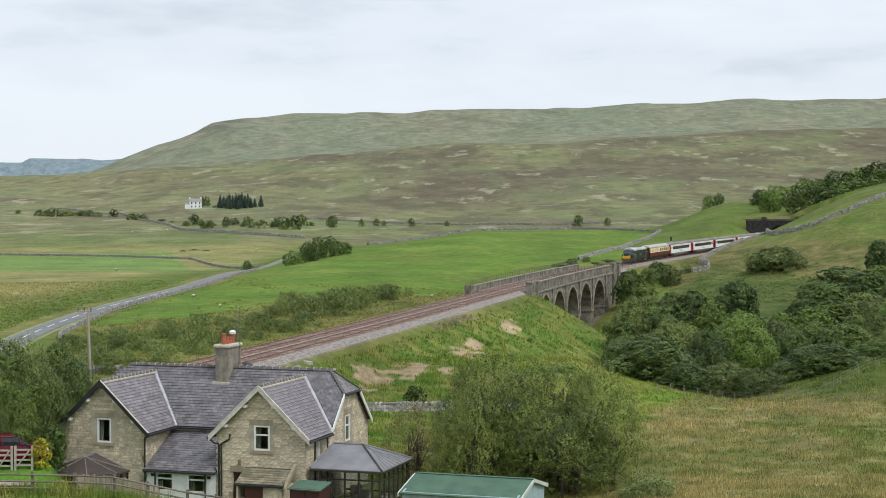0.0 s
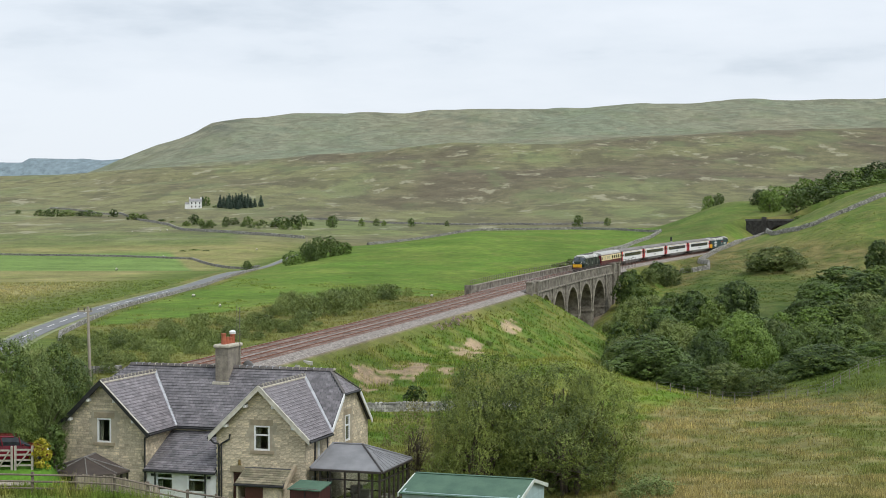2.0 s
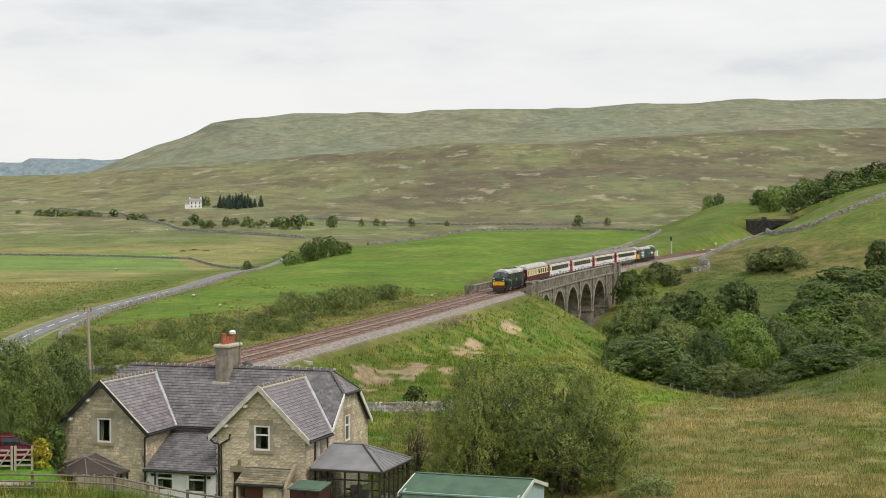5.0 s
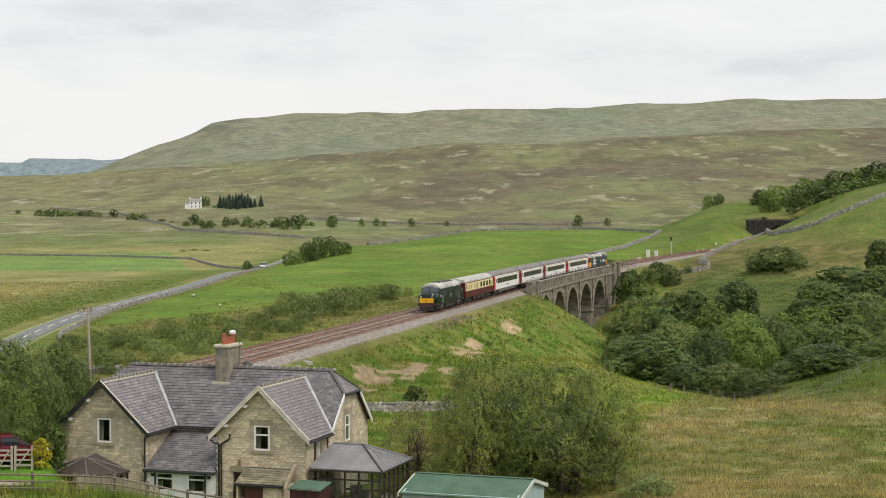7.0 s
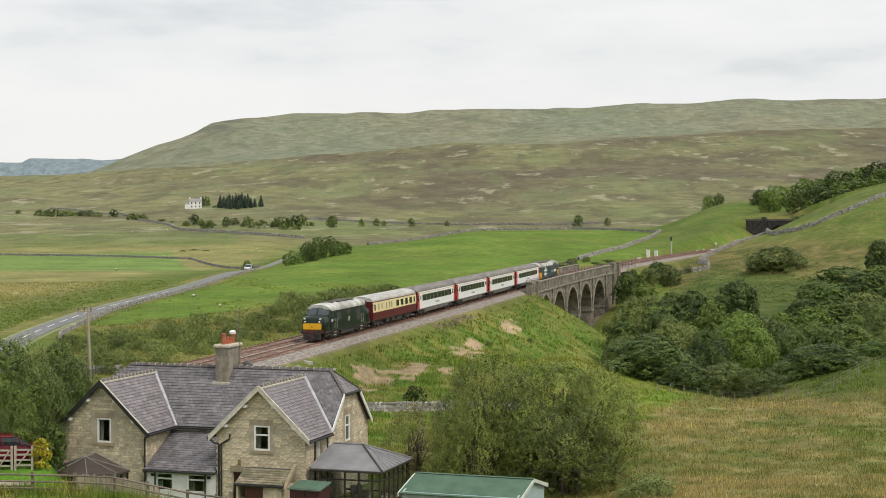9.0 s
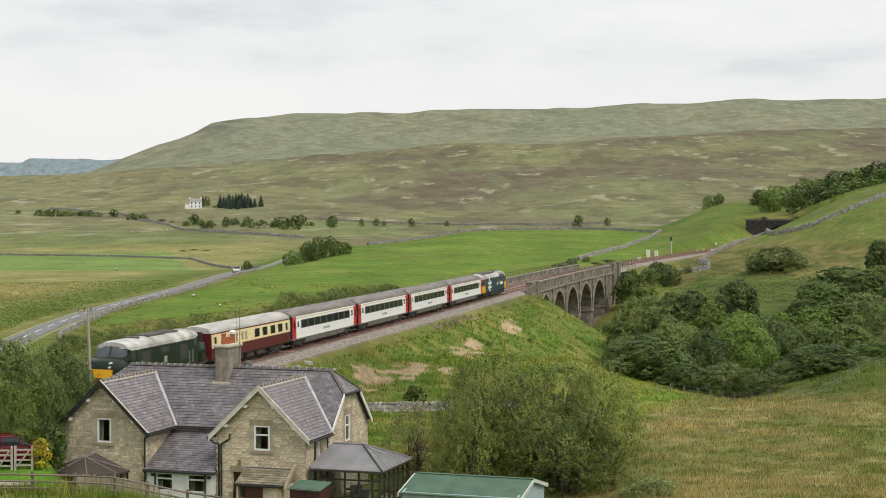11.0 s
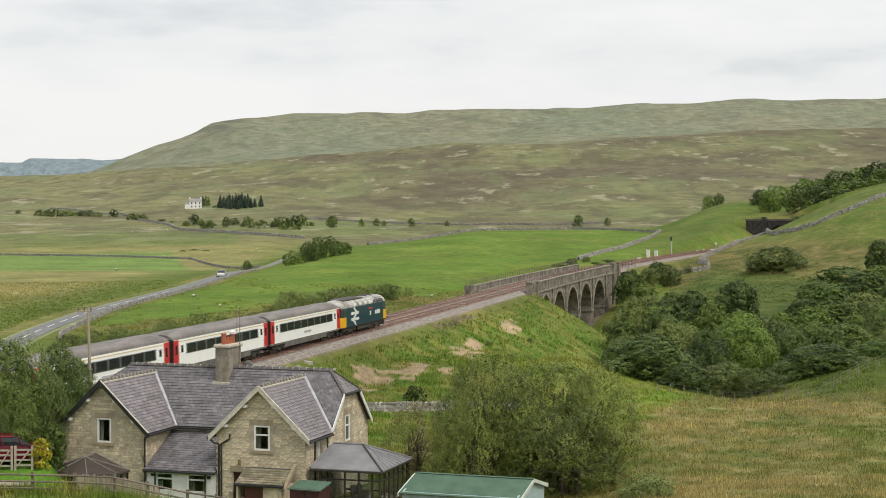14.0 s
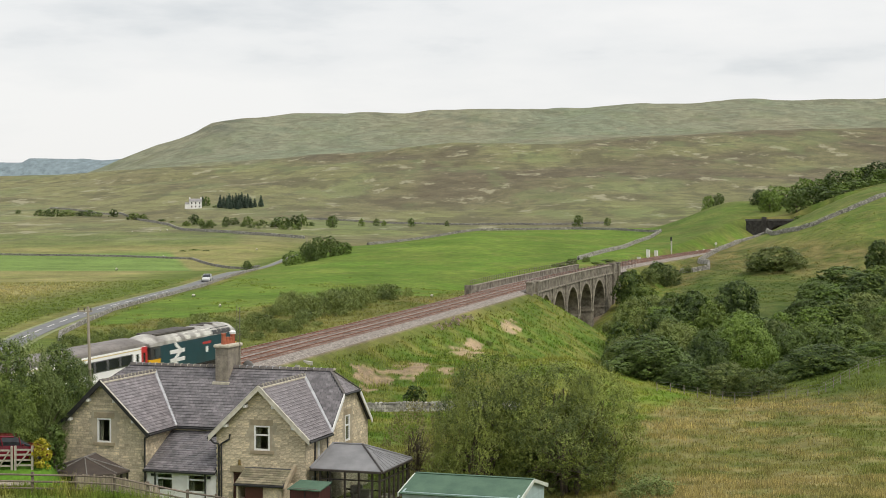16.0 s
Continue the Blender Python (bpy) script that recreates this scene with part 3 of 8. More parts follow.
def white_coach(label):
    L = 22.6
    h = L / 2
    car = thing("railway_coach", Matrix(), label, "railway coach", "coaches of the train")
    white = material("coach_white", (0.93, 0.93, 0.92), (0.89, 0.89, 0.88), scale=0.8, rough=0.35, fine=0.04, fine_scale=9)
    roof_m = material("coach_roof", (0.155, 0.140, 0.130), (0.235, 0.215, 0.200), scale=0.9, rough=0.75, stretch=(2, 0.35, 1), fine=0.12, fine_scale=12)
    grey = material("coach_skirt", (0.20, 0.195, 0.18), (0.13, 0.12, 0.11), scale=1.3, rough=0.7)
    red = material("door_red", (0.56, 0.020, 0.030), (0.48, 0.018, 0.026), scale=2, rough=0.35)
    black = material("gangway_black", (0.018, 0.018, 0.018), (0.03, 0.028, 0.026), scale=3, rough=0.8)
    o = section(1.37, 1.05, 3.2, 3.82)
    lower, roof = side_of(o)
    part("body", loft([(-h + 0.25, lower), (h - 0.25, lower)]), white, car)
    rr = [(a, b) for a, b in roof]
    small = [(a * 0.95, 3.2 + (b - 3.2) * 0.72) for a, b in roof]
    part("roof", loft([(-h + 0.25, small), (-h + 1.0, rr), (h - 1.0, rr), (h - 0.25, small)]), roof_m, car, "dark grey ribbed coach roof")
    bm = bmesh.new()
    for k in range(-9, 10):
        yr = k * 1.12
        ring = [[bm.verts.new((a * (1 + q), yr + e, 3.2 + (b - 3.2) * (1 + q))) for a, b in rr] for e, q in ((-0.03, 0.002), (0, 0.02), (0.03, 0.002))]
        for u, v in zip(ring, ring[1:]):
            for i in range(len(rr) - 1):
                bm.faces.new((u[i], u[i + 1], v[i + 1], v[i]))
    part("roof_ribs", bm, roof_m, car)
    for sy in (-1, 1):
        part("gangway", box((-0.75, min(sy * (h - 0.27), sy * (h + 0.2)), 1.1), (0.75, max(sy * (h - 0.27), sy * (h + 0.2)), 3.45), 0.05), black, car)
        part("end_panel", box((-1.335, min(sy * (h - 0.30), sy * (h - 0.235)), 1.06), (1.335, max(sy * (h - 0.30), sy * (h - 0.235)), 3.22), 0.0), black, car, "sooty black coach end")
        a, b = sorted((sy * (h - 0.242), sy * (h - 1.28)))
        side_panel(car, "door", a, b, 1.07, 3.17, red, label="red passenger door")
        a, b = sorted((sy * (h - 0.58), sy * (h - 1.0)))
        side_panel(car, "door_window", a, b, 2.05, 2.75, glass_dark(), proud=0.022)
        a, b = sorted((sy * (h - 1.75), sy * (h - 2.2)))
        side_panel(car, "lavatory_window", a, b, 2.15, 2.72, glass_dark(), proud=0.016)
    band = material("window_band", (0.13, 0.13, 0.135), (0.10, 0.10, 0.105), scale=2, rough=0.3)
    side_panel(car, "window_band", -8.5, 8.5, 1.98, 2.80, band, proud=0.010)
    n = 8
    for k in range(n):
        y0 = -8.4 + 16.8 / n * k
        side_panel(car, "window", y0 + 0.13, y0 + 16.8 / n - 0.13, 2.04, 2.74, glass_dark(), proud=0.018)
    cream = material("cantrail_stripe", (0.70, 0.58, 0.30), (0.62, 0.50, 0.26), scale=2, rough=0.4)
    side_panel(car, "cantrail_stripe", -h + 1.4, h - 1.4, 2.99, 3.07, cream, proud=0.012)
    plate = material("name_bar", (0.42, 0.43, 0.45), (0.36, 0.37, 0.39), scale=3, rough=0.5)
    side_panel(car, "lettering_bar", -1.1, 1.1, 1.42, 1.66, plate, proud=0.012)
    bm = bmesh.new()
    add_prism(bm, [(1.36, 1.06), (1.22, 0.52), (-1.22, 0.52), (-1.36, 1.06)], -h + 4.6, h - 4.6, "y")
    bmesh.ops.recalc_face_normals(bm, faces=bm.faces)
    part("underframe_skirt", bm, grey, car, "dusty grey underframe skirt")
    part("solebar", box((-1.33, -h + 0.3, 0.88), (1.33, h - 0.3, 1.06), 0.02), grey, car)
    for sy in (-1, 1):
        add_bogie(car, sy * 8.0, 2)
    return car


def cream_coach():
    L = 20.9
    h = L / 2
    car = thing("railway_coach", Matrix(), "maroon and cream vintage coach with a pale grey roof", "railway coach", "coaches of the train")
    maroon = material("coach_maroon", (0.120, 0.010, 0.016), (0.095, 0.009, 0.013), scale=1.5, rough=0.38)
    cream = material("coach_cream", (0.86, 0.73, 0.42), (0.80, 0.67, 0.38), scale=1.5, rough=0.35)
    roof_m = material("pale_roof", (0.50, 0.49, 0.46), (0.36, 0.345, 0.325), scale=0.8, rough=0.7, stretch=(2, 0.4, 1))
    black = MATS["gangway_black"]
    o = section(1.39, 1.0, 3.15, 3.80)
    lower, roof = side_of(o)
    part("body", loft([(-h + 0.2, lower), (h - 0.2, lower)]), maroon, car)
    small = [(a * 0.97, 3.15 + (b - 3.15) * 0.85) for a, b in roof]
    part("roof", loft([(-h + 0.2, small), (-h + 0.7, roof), (h - 0.7, roof), (h - 0.2, small)]), roof_m, car, "pale grey coach roof")
    lean = (1, 2.07, 3.15)
    side_panel(car, "cream_panel", -h + 0.22, h - 0.22, 1.90, 3.04, cream, w=1.39, lean=lean, proud=0.008)
    frosted = material("frosted_glass", (0.30, 0.28, 0.20), (0.22, 0.21, 0.16), scale=2, rough=0.3)
    for y0 in (-7.9, -6.5, -4.5, -3.1, -2.2):
        side_panel(car, "lavatory_window", y0, y0 + 0.42, 2.12, 2.82, frosted, w=1.39, lean=lean, proud=0.016)
    for y0 in (0.3, 2.4, 4.6, 6.7):
        side_panel(car, "window", y0, y0 + 1.28, 2.10, 2.84, glass_dark(), w=1.39, lean=lean, proud=0.016)
    for y0 in (-9.75, -1.45, 9.1):
        side_panel(car, "door_seam", y0 - 0.18, y0 - 0.15, 1.05, 3.0, MATS["gangway_black"], w=1.39, lean=lean, proud=0.012)
    for y0 in (-9.65, 8.95):
        side_panel(car, "door_window", y0, y0 + 0.55, 2.12, 2.80, glass_dark(), w=1.39, lean=(1, 2.07, 3.15), proud=0.016)
    for sy in (-1, 1):
        part("gangway", box((-0.6, min(sy * (h - 0.22), sy * (h + 0.2)), 1.1), (0.6, max(sy * (h - 0.22), sy * (h + 0.2)), 3.3), 0.05), black, car)
        add_bogie(car, sy * 7.1, 2)
    bm = bmesh.new()
    add_box(bm, (-1.3, -h + 0.2, 0.85), (1.3, h - 0.2, 1.01), 0.02)
    for y0, y1 in ((-3.8, -2.2), (-1.2, 0.6), (1.4, 3.6)):
        add_box(bm, (-1.22, y0, 0.42), (1.22, y1, 0.86), 0.04)
    part("underframe", bm, MATS["running_gear"], car)
    return car


def panel_on_nose(car, name, x0, x1, y, z0, z1, mat, thick=0.02, label=""):
    lo, hi = sorted((y, y - thick))
    return part(name, box((x0, lo, z0), (x1, hi, z1), 0.006), mat, car, label)


def green_locomotive():
    """Leads the train; its front is at -y."""
    L = 17.9
    h = L / 2
    car = thing("diesel_locomotive", Matrix(), "dark green diesel locomotive with yellow nose panel and grey roof", "locomotive")
    green = material("loco_green", (0.010, 0.024, 0.014), (0.007, 0.017, 0.010), scale=1.2, rough=0.38, spec=0.3)
    roof_m = material("loco_roof", (0.60, 0.60, 0.56), (0.22, 0.205, 0.185), scale=0.5, rough=0.6, fine=0.12, fine_scale=7)
    yellow = material("warning_yellow", (0.80, 0.43, 0.012), (0.72, 0.38, 0.012), scale=2, rough=0.4)
    lamp = material("marker_lamp", (0.88, 0.88, 0.82), (0.84, 0.84, 0.78), scale=3, rough=0.3)
    W, zs, zr = 1.35, 3.05, 3.80
    o = section(W, 1.0, zs, zr)
    lower, roof = side_of(o)
    part("body", loft([(-h + 2.3, lower), (h - 2.3, lower)]), green, car)
    for sy in (-1, 1):
        def ring(w, top, y):
            return (sy * y, [(w, 1.0), (w, 1.0 + (top - 1) * 0.6), (w * 0.93, top - 0.12), (w * 0.75, top), (0, top + 0.06), (-w * 0.75, top), (-w * 0.93, top - 0.12), (-w, 1.0 + (top - 1) * 0.6), (-w, 1.0)])
        rows = [ring(1.33, 2.62, h - 2.25), ring(1.31, 2.60, h - 1.2), ring(1.27, 2.56, h - 0.6), ring(1.18, 2.48, h - 0.22), ring(1.04, 2.34, h - 0.02)]
        part("nose", loft(rows), green, car, "rounded dark green bonnet", smooth=True)
        # Cab front with wrap-round windscreens over the bonnet.
        cab = [(sy * (h - 2.32), [(a, max(b, 2.4)) for a, b in lower]), (sy * (h - 1.75), [(a * 0.95, min(max(b, 2.4), 2.55)) for a, b in lower])]
        part("cab_front", loft(cab), green, car)
        glass = material("windscreen", (0.075, 0.090, 0.10), (0.04, 0.048, 0.056), scale=1.0, rough=0.12)
        for sx in (-1, 1):
            bm = bmesh.new()
            add_quad(bm, (sx * 0.06, sy * (h - 1.60), 2.60), (sx * 1.24, sy * (h - 1.92), 2.60), (sx * 1.16, sy * (h - 2.26), 3.36), (sx * 0.06, sy * (h - 2.02), 3.40), 0.03)
            bmesh.ops.recalc_face_normals(bm, faces=bm.faces)
            part("windscreen", bm, glass, car)
        part("centre_pillar", tube((0, sy * (h - 1.60), 2.46), (0, sy * (h - 2.02), 3.42), 0.05), green, car)
        peak = [(a, b) for a, b in roof]
        less = [(a * 0.92, zs + 0.18 + (b - zs) * 0.62) for a, b in roof]
        part("cab_roof", loft([(sy * (h - 3.6), peak), (sy * (h - 2.75), peak), (sy * (h - 2.10), less)]), roof_m, car)
        yy = sy * (h + 0.0)
        panel_on_nose(car, "warning_panel", -0.98, 0.98, yy + sy * 0.02, 1.27, 1.90, yellow, thick=sy * 0.04, label="yellow warning panel")
        for x, z in ((-0.84, 2.38), (0.84, 2.38), (-0.76, 2.07), (0.76, 2.07)):
            part("marker_light", tube((x, yy - sy * 0.12, z), (x, yy + sy * 0.03, z), 0.085, None, 10), lamp, car)
        part("headlight", tube((0, yy - sy * 0.05, 1.56), (0, yy + sy * 0.06, 1.56), 0.13, None, 12), material("lamp_amber", (0.55, 0.30, 0.02), (0.48, 0.26, 0.02), scale=4, rough=0.3), car)
        add_buffers(car, yy - sy * 0.05, sy)
        a, b = sorted((sy * (h - 3.25), sy * (h - 2.55)))
        side_panel(car, "cab_window", a, b, 2.38, 2.95, glass, w=W, lean=(1, 2.0, zs))
        a, b = sorted((sy * (h - 4.25), sy * (h - 3.6)))
        side_panel(car, "cab_door", a, b, 1.05, 2.95, material("loco_green_door", (0.014, 0.030, 0.018), (0.01, 0.024, 0.014), rough=0.3), w=W, lean=(1, 2.0, zs), proud=0.02)
    part("roof", loft([(-h + 3.6, roof), (h - 3.6, roof)]), roof_m, car, "grey weathered roof with exhaust soot")
    pale = material("handrail_pale", (0.62, 0.62, 0.58), (0.5, 0.5, 0.46), scale=4, rough=0.5)
    for sx in (-1, 1):
        for k in range(12):
            y0 = -4.9 + 0.82 * k
            part("cantrail_vent", box((sx * 1.29 - 0.05, y0, 2.86), (sx * 1.29 + 0.05, y0 + 0.5, 2.97), 0.01), MATS["gangway_black"], car)
        for sy in (-1, 1):
            for yr in (h - 4.30, h - 3.55):
                part("handrail", tube((sx * 1.38, sy * yr, 1.2), (sx * 1.38, sy * yr, 2.2), 0.016, None, 5), pale, car)
            for zz in (0.45, 0.75):
                part("cab_step", box((sx * 1.26 - 0.12, sy * (h - 3.92) - 0.25, zz), (sx * 1.26 + 0.12, sy * (h - 3.92) + 0.25, zz + 0.05), 0.01), pale, car)
    soot = material("roof_hatch", (0.11, 0.10, 0.09), (0.05, 0.045, 0.04), scale=1.4, rough=0.9)
    for y0, y1 in ((-1.8, 1.6), (2.2, 4.2)):
        part("roof_hatch", box((-0.62, y0, zr - 0.10), (0.62, y1, zr + 0.06), 0.04), soot, car)
    part("fan_grille", tube((0, -3.4, zr - 0.1), (0, -3.4, zr + 0.05), 0.62, 0.6, 18), soot, car)
    grille = material("side_grille", (0.022, 0.026, 0.022), (0.04, 0.042, 0.036), scale=20, rough=0.7, stretch=(1, 0.2, 4))
    for y0, y1, z0, z1 in ((-4.6, -2.9, 1.95, 2.85), (2.8, 4.4, 1.55, 2.8), (-1.0, 0.6, 2.45, 2.9)):
        side_panel(car, "side_grille", y0, y1, z0, z1, grille, w=W, lean=(1, 2.0, zs))
    crest = material("crest_pale", (0.40, 0.40, 0.34), (0.34, 0.34, 0.28), rough=0.5)
    side_panel(car, "crest", -0.35, 0.15, 1.65, 2.15, crest, w=W, lean=(1, 2.0, zs))
    side_panel(car, "number_bar", -6.6, -6.0, 1.95, 2.2, pale, w=W, lean=(1, 2.0, zs))
    bm = bmesh.new()
    add_box(bm, (-1.32, -h + 0.3, 0.86), (1.32, h - 0.3, 1.02), 0.02)
    add_box(bm, (-1.2, -2.4, 0.35), (1.2, 2.4, 0.88), 0.1)
    part("underframe", bm, MATS["running_gear"], car, "black fuel tanks and underframe")
    for sy in (-1, 1):
        add_bogie(car, sy * 5.5, 3, base=4.1)
    return car


def blue_locomotive():
    """Trails the train; flat cabs at both ends."""
    L = 18.9
    h = L / 2
    car = thing("diesel_locomotive", Matrix(), "blue diesel locomotive with yellow cabs and big white emblem", "locomotive")
    blue = material("loco_blue", (0.008, 0.058, 0.082), (0.010, 0.046, 0.066), scale=1.2, rough=0.3)
    yellow = MATS["warning_yellow"]
    pale = material("loco_pale_roof", (0.52, 0.51, 0.47), (0.17, 0.155, 0.14), scale=0.55, rough=0.65, fine=0.15, fine_scale=6)
    soot = MATS["roof_hatch"]
    white = material("emblem_white", (0.80, 0.80, 0.78), (0.76, 0.76, 0.74), rough=0.4)
    W, zs, zr = 1.35, 3.0, 3.86
    o = section(W, 0.98, zs, zr)
    lower, roof = side_of(o)
    part("body", loft([(-h + 1.9, lower), (h - 1.9, lower)]), blue, car)
    part("roof", loft([(-h + 1.9, roof), (h - 1.9, roof)]), pale, car, "pale grey locomotive roof darkened by soot")
    glass = MATS["windscreen"]
    for sy in (-1, 1):
        def ring(o_, y, k):
            return (sy * y, [(a * k, b) for a, b in o_])
        waist = 2.05
        low = [(W, 0.98), (W, 1.5), (W, waist), (-W, waist), (-W, 1.5), (-W, 0.98)]
        high = [(W * 1.0, waist), (W * 0.985, 2.6), (W * 0.965, zs), (-W * 0.965, zs), (-W * 0.985, 2.6), (-W, waist)]
        part("cab_lower", loft([ring(low, h - 1.9, 1), ring(low, h - 0.5, 0.985), ring(low, h - 0.02, 0.90)]), yellow, car, "yellow cab front")
        blk = material("cab_black", (0.03, 0.03, 0.03), (0.05, 0.05, 0.05), rough=0.4)
        part("cab_upper", loft([ring(high, h - 1.9, 1), ring(high, h - 0.62, 0.975), ring(high, h - 0.36, 0.90)]), blk, car)
        part("cab_roof", loft([(sy * (h - 1.9), roof), (sy * (h - 1.0), [(a * 0.98, zs + (b - zs) * 0.9) for a, b in roof]), (sy * (h - 0.30), [(a * 0.92, zs + (b - zs) * 0.45) for a, b in roof])]), pale, car)
        for sx in (-1, 1):
            bm = bmesh.new()
            add_quad(bm, (sx * 0.08, sy * (h - 0.32), 2.15), (sx * 1.08, sy * (h - 0.36), 2.15), (sx * 1.04, sy * (h - 0.40), 2.9), (sx * 0.08, sy * (h - 0.33), 2.9), 0.02)
            bmesh.ops.recalc_face_normals(bm, faces=bm.faces)
            part("windscreen", bm, glass, car)
        a, b = sorted((sy * (h - 1.75), sy * (h - 0.8)))
        side_panel(car, "cab_window", a, b, 2.18, 2.86, glass, w=W, lean=(1, 2.05, zs), proud=0.014)
        panel_on_nose(car, "headcode_panel", -0.6, 0.6, sy * (h + 0.01), 1.35, 1.75, MATS["cab_black"], thick=sy * 0.03)
        add_buffers(car, sy * (h - 0.1), sy)
        for x in (-0.45, 0.45):
            part("marker_light", tube((x, sy * (h - 0.02), 1.55), (x, sy * (h + 0.04), 1.55), 0.09, None, 10), MATS["marker_lamp"], car)
    # The big emblem: two slanting strokes joined by bars with arrow ends.
    def stroke(y0, z0, y1, z1, t):
        for sx in (-1, 1):
            bm = bmesh.new()
            x = sx * (W + 0.012)
            p, q = Vector((x, y0, z0)), Vector((x, y1, z1))
            d = (q - p).normalized()
            n = Vector((0, -d.z, d.y)) * t / 2
            vs = [p - n, q - n, q + n, p + n]
            up = [bm.verts.new((x if v.z < 2.0 else x - sx * 0.035 * W * (v.z - 1.99) / 1.0, v.y, v.z)) for v in vs]
            dn = [bm.verts.new((v.co.x - sx * 0.02, v.co.y, v.co.z)) for v in up]
            bm.faces.new(up)
            bm.faces.new(dn[::-1])
            for i in range(4):
                bm.faces.new((up[i], dn[i], dn[(i + 1) % 4], up[(i + 1) % 4]))
            bmesh.ops.recalc_face_normals(bm, faces=bm.faces)
            part("emblem_stroke", bm, white, car, "white painted emblem stroke")
    c = -4.2
    stroke(c - 1.5, 2.33, c + 1.5, 2.33, 0.30)
    stroke(c - 1.5, 1.67, c + 1.5, 1.67, 0.30)
    stroke(c - 0.40, 2.95, c + 0.80, 2.33, 0.30)
    stroke(c + 0.75, 2.33, c - 0.75, 1.67, 0.30)
    stroke(c - 0.80, 1.67, c + 0.40, 1.05, 0.30)
    for y0, y1, z0, z1 in ((4.0, 4.7, 1.75, 2.2), (4.85, 5.5, 1.75, 2.2), (5.6, 6.1, 1.75, 2.2)):
        side_panel(car, "number_bar", y0, y1, z0, z1, white, w=W, lean=(1, 2.0, zs))
    redp = material("nameplate_red", (0.45, 0.03, 0.03), (0.40, 0.03, 0.03), rough=0.4)
    side_panel(car, "nameplate", 1.2, 3.0, 2.42, 2.62, redp, w=W, lean=(1, 2.0, zs))
    side_panel(car, "crest", 1.8, 2.3, 1.75, 2.2, white, w=W, lean=(1, 2.0, zs))
    grille_m = material("radiator_grille", (0.030, 0.030, 0.032), (0.05, 0.05, 0.05), scale=8, rough=0.6)
    light_m = material("pale_grille", (0.66, 0.65, 0.60), (0.5, 0.49, 0.45), scale=3, rough=0.6)

    def roof_plate(name, y0, y1, z0, z1, mat, out=0.03):
        for sx in (-1, 1):
            def x_at(z):
                return W * 0.965 * math.sqrt(max(0.0, 1 - ((z - zs) / (zr - zs)) ** 2)) ** 0.9 + out
            bm = bmesh.new()
            zm = (z0 + z1) / 2
            add_quad(bm, (sx * x_at(z0), y0, z0), (sx * x_at(z0), y1, z0), (sx * x_at(zm), y1, zm), (sx * x_at(zm), y0, zm), 0.05)
            add_quad(bm, (sx * x_at(zm), y0, zm), (sx * x_at(zm), y1, zm), (sx * x_at(z1), y1, z1), (sx * x_at(z1), y0, z1), 0.05)
            bmesh.ops.recalc_face_normals(bm, faces=bm.faces)
            part(name, bm, mat, car)
    for k in range(4):
        roof_plate("radiator_grille", 3.55 + 1.05 * k, 4.48 + 1.05 * k, 3.06, 3.58, grille_m)
    for y0, y1 in ((-4.4, -3.4), (-2.4, -1.3), (-0.2, 0.8), (1.5, 3.2)):
        roof_plate("roof_panel", y0, y1, 3.12, 3.62, light_m)
    part("roof_hatch", box((-0.85, -7.2, zr - 0.16), (0.85, 0.6, zr + 0.03), 0.05), soot, car, "sooty roof hatch")
    for y in (3.2, 5.2):
        part("fan_grille", tube((0, y, zr - 0.1), (0, y, zr + 0.05), 0.6, 0.58, 18), soot, car)
    bm = bmesh.new()
    add_box(bm, (-1.3, -h + 0.3, 0.84), (1.3, h - 0.3, 1.0), 0.02)
    add_box(bm, (-1.2, -2.6, 0.35), (1.2, 2.6, 0.86), 0.1)
    part("underframe", bm, MATS["running_gear"], car)
    for sy in (-1, 1):
        add_bogie(car, sy * 5.65, 3, base=4.2)
    return car


def build_train():
    first = white_coach("white railway coach with dark windows and red doors")
    coaches = [cream_coach(), first] + [copy_thing(first, Matrix()) for _ in range(3)]
    return [green_locomotive(), *coaches, blue_locomotive()]


# Lengths over couplings, from the head of the train.
TRAIN_LENGTHS = (18.2, 21.3, 23.0, 23.0, 23.0, 23.0, 19.4)
TRAIN = build_train()


def motions():
    """The train runs down the line at a steady 25 m/s."""
    ahead = 0.0
    for car, length in zip(TRAIN, TRAIN_LENGTHS):
        mid, half = ahead + length / 2, length * 0.34
        rows = []
        for k in range(33):
            t = k * 0.5
            s = 218.193 - 25.125 * t + mid
            p, q = rail(s - half), rail(s + half)
            d = q - p
            m = Matrix.Translation((p + q) / 2) @ pose(0, 0, 0, 0, 0, -math.degrees(math.atan2(d.x, d.y)))
            m = m @ pose(0, 0, 0, math.degrees(math.atan2(d.z, d.xy.length)), 0, 0)
            rows.append((t, m))
        walk(car, rows)
        ahead += length
    rows = []
    for k in range(17):
        y = float(np.interp(k, [0, 9, 16], [600, 405, 315]))
        x0, x1 = float(ROAD_X(np.array(y - 1.3))), float(ROAD_X(np.array(y + 1.3)))
        a, b = drape(x0 + 0.9, y - 1.3, 0.10), drape(x1 + 0.9, y + 1.3, 0.10)
        d = b - a
        m = Matrix.Translation((a + b) / 2) @ pose(0, 0, 0, 0, 0, -math.degrees(math.atan2(d.x, d.y)))
        rows.append((float(k), m @ pose(0, 0, 0, math.degrees(math.atan2(d.z, d.xy.length)), 0, 0)))
    walk(ROAD_CAR, rows)


# ---- railway: ballast, sleepers, rails ----
TRACKS = (0.0, -3.4)


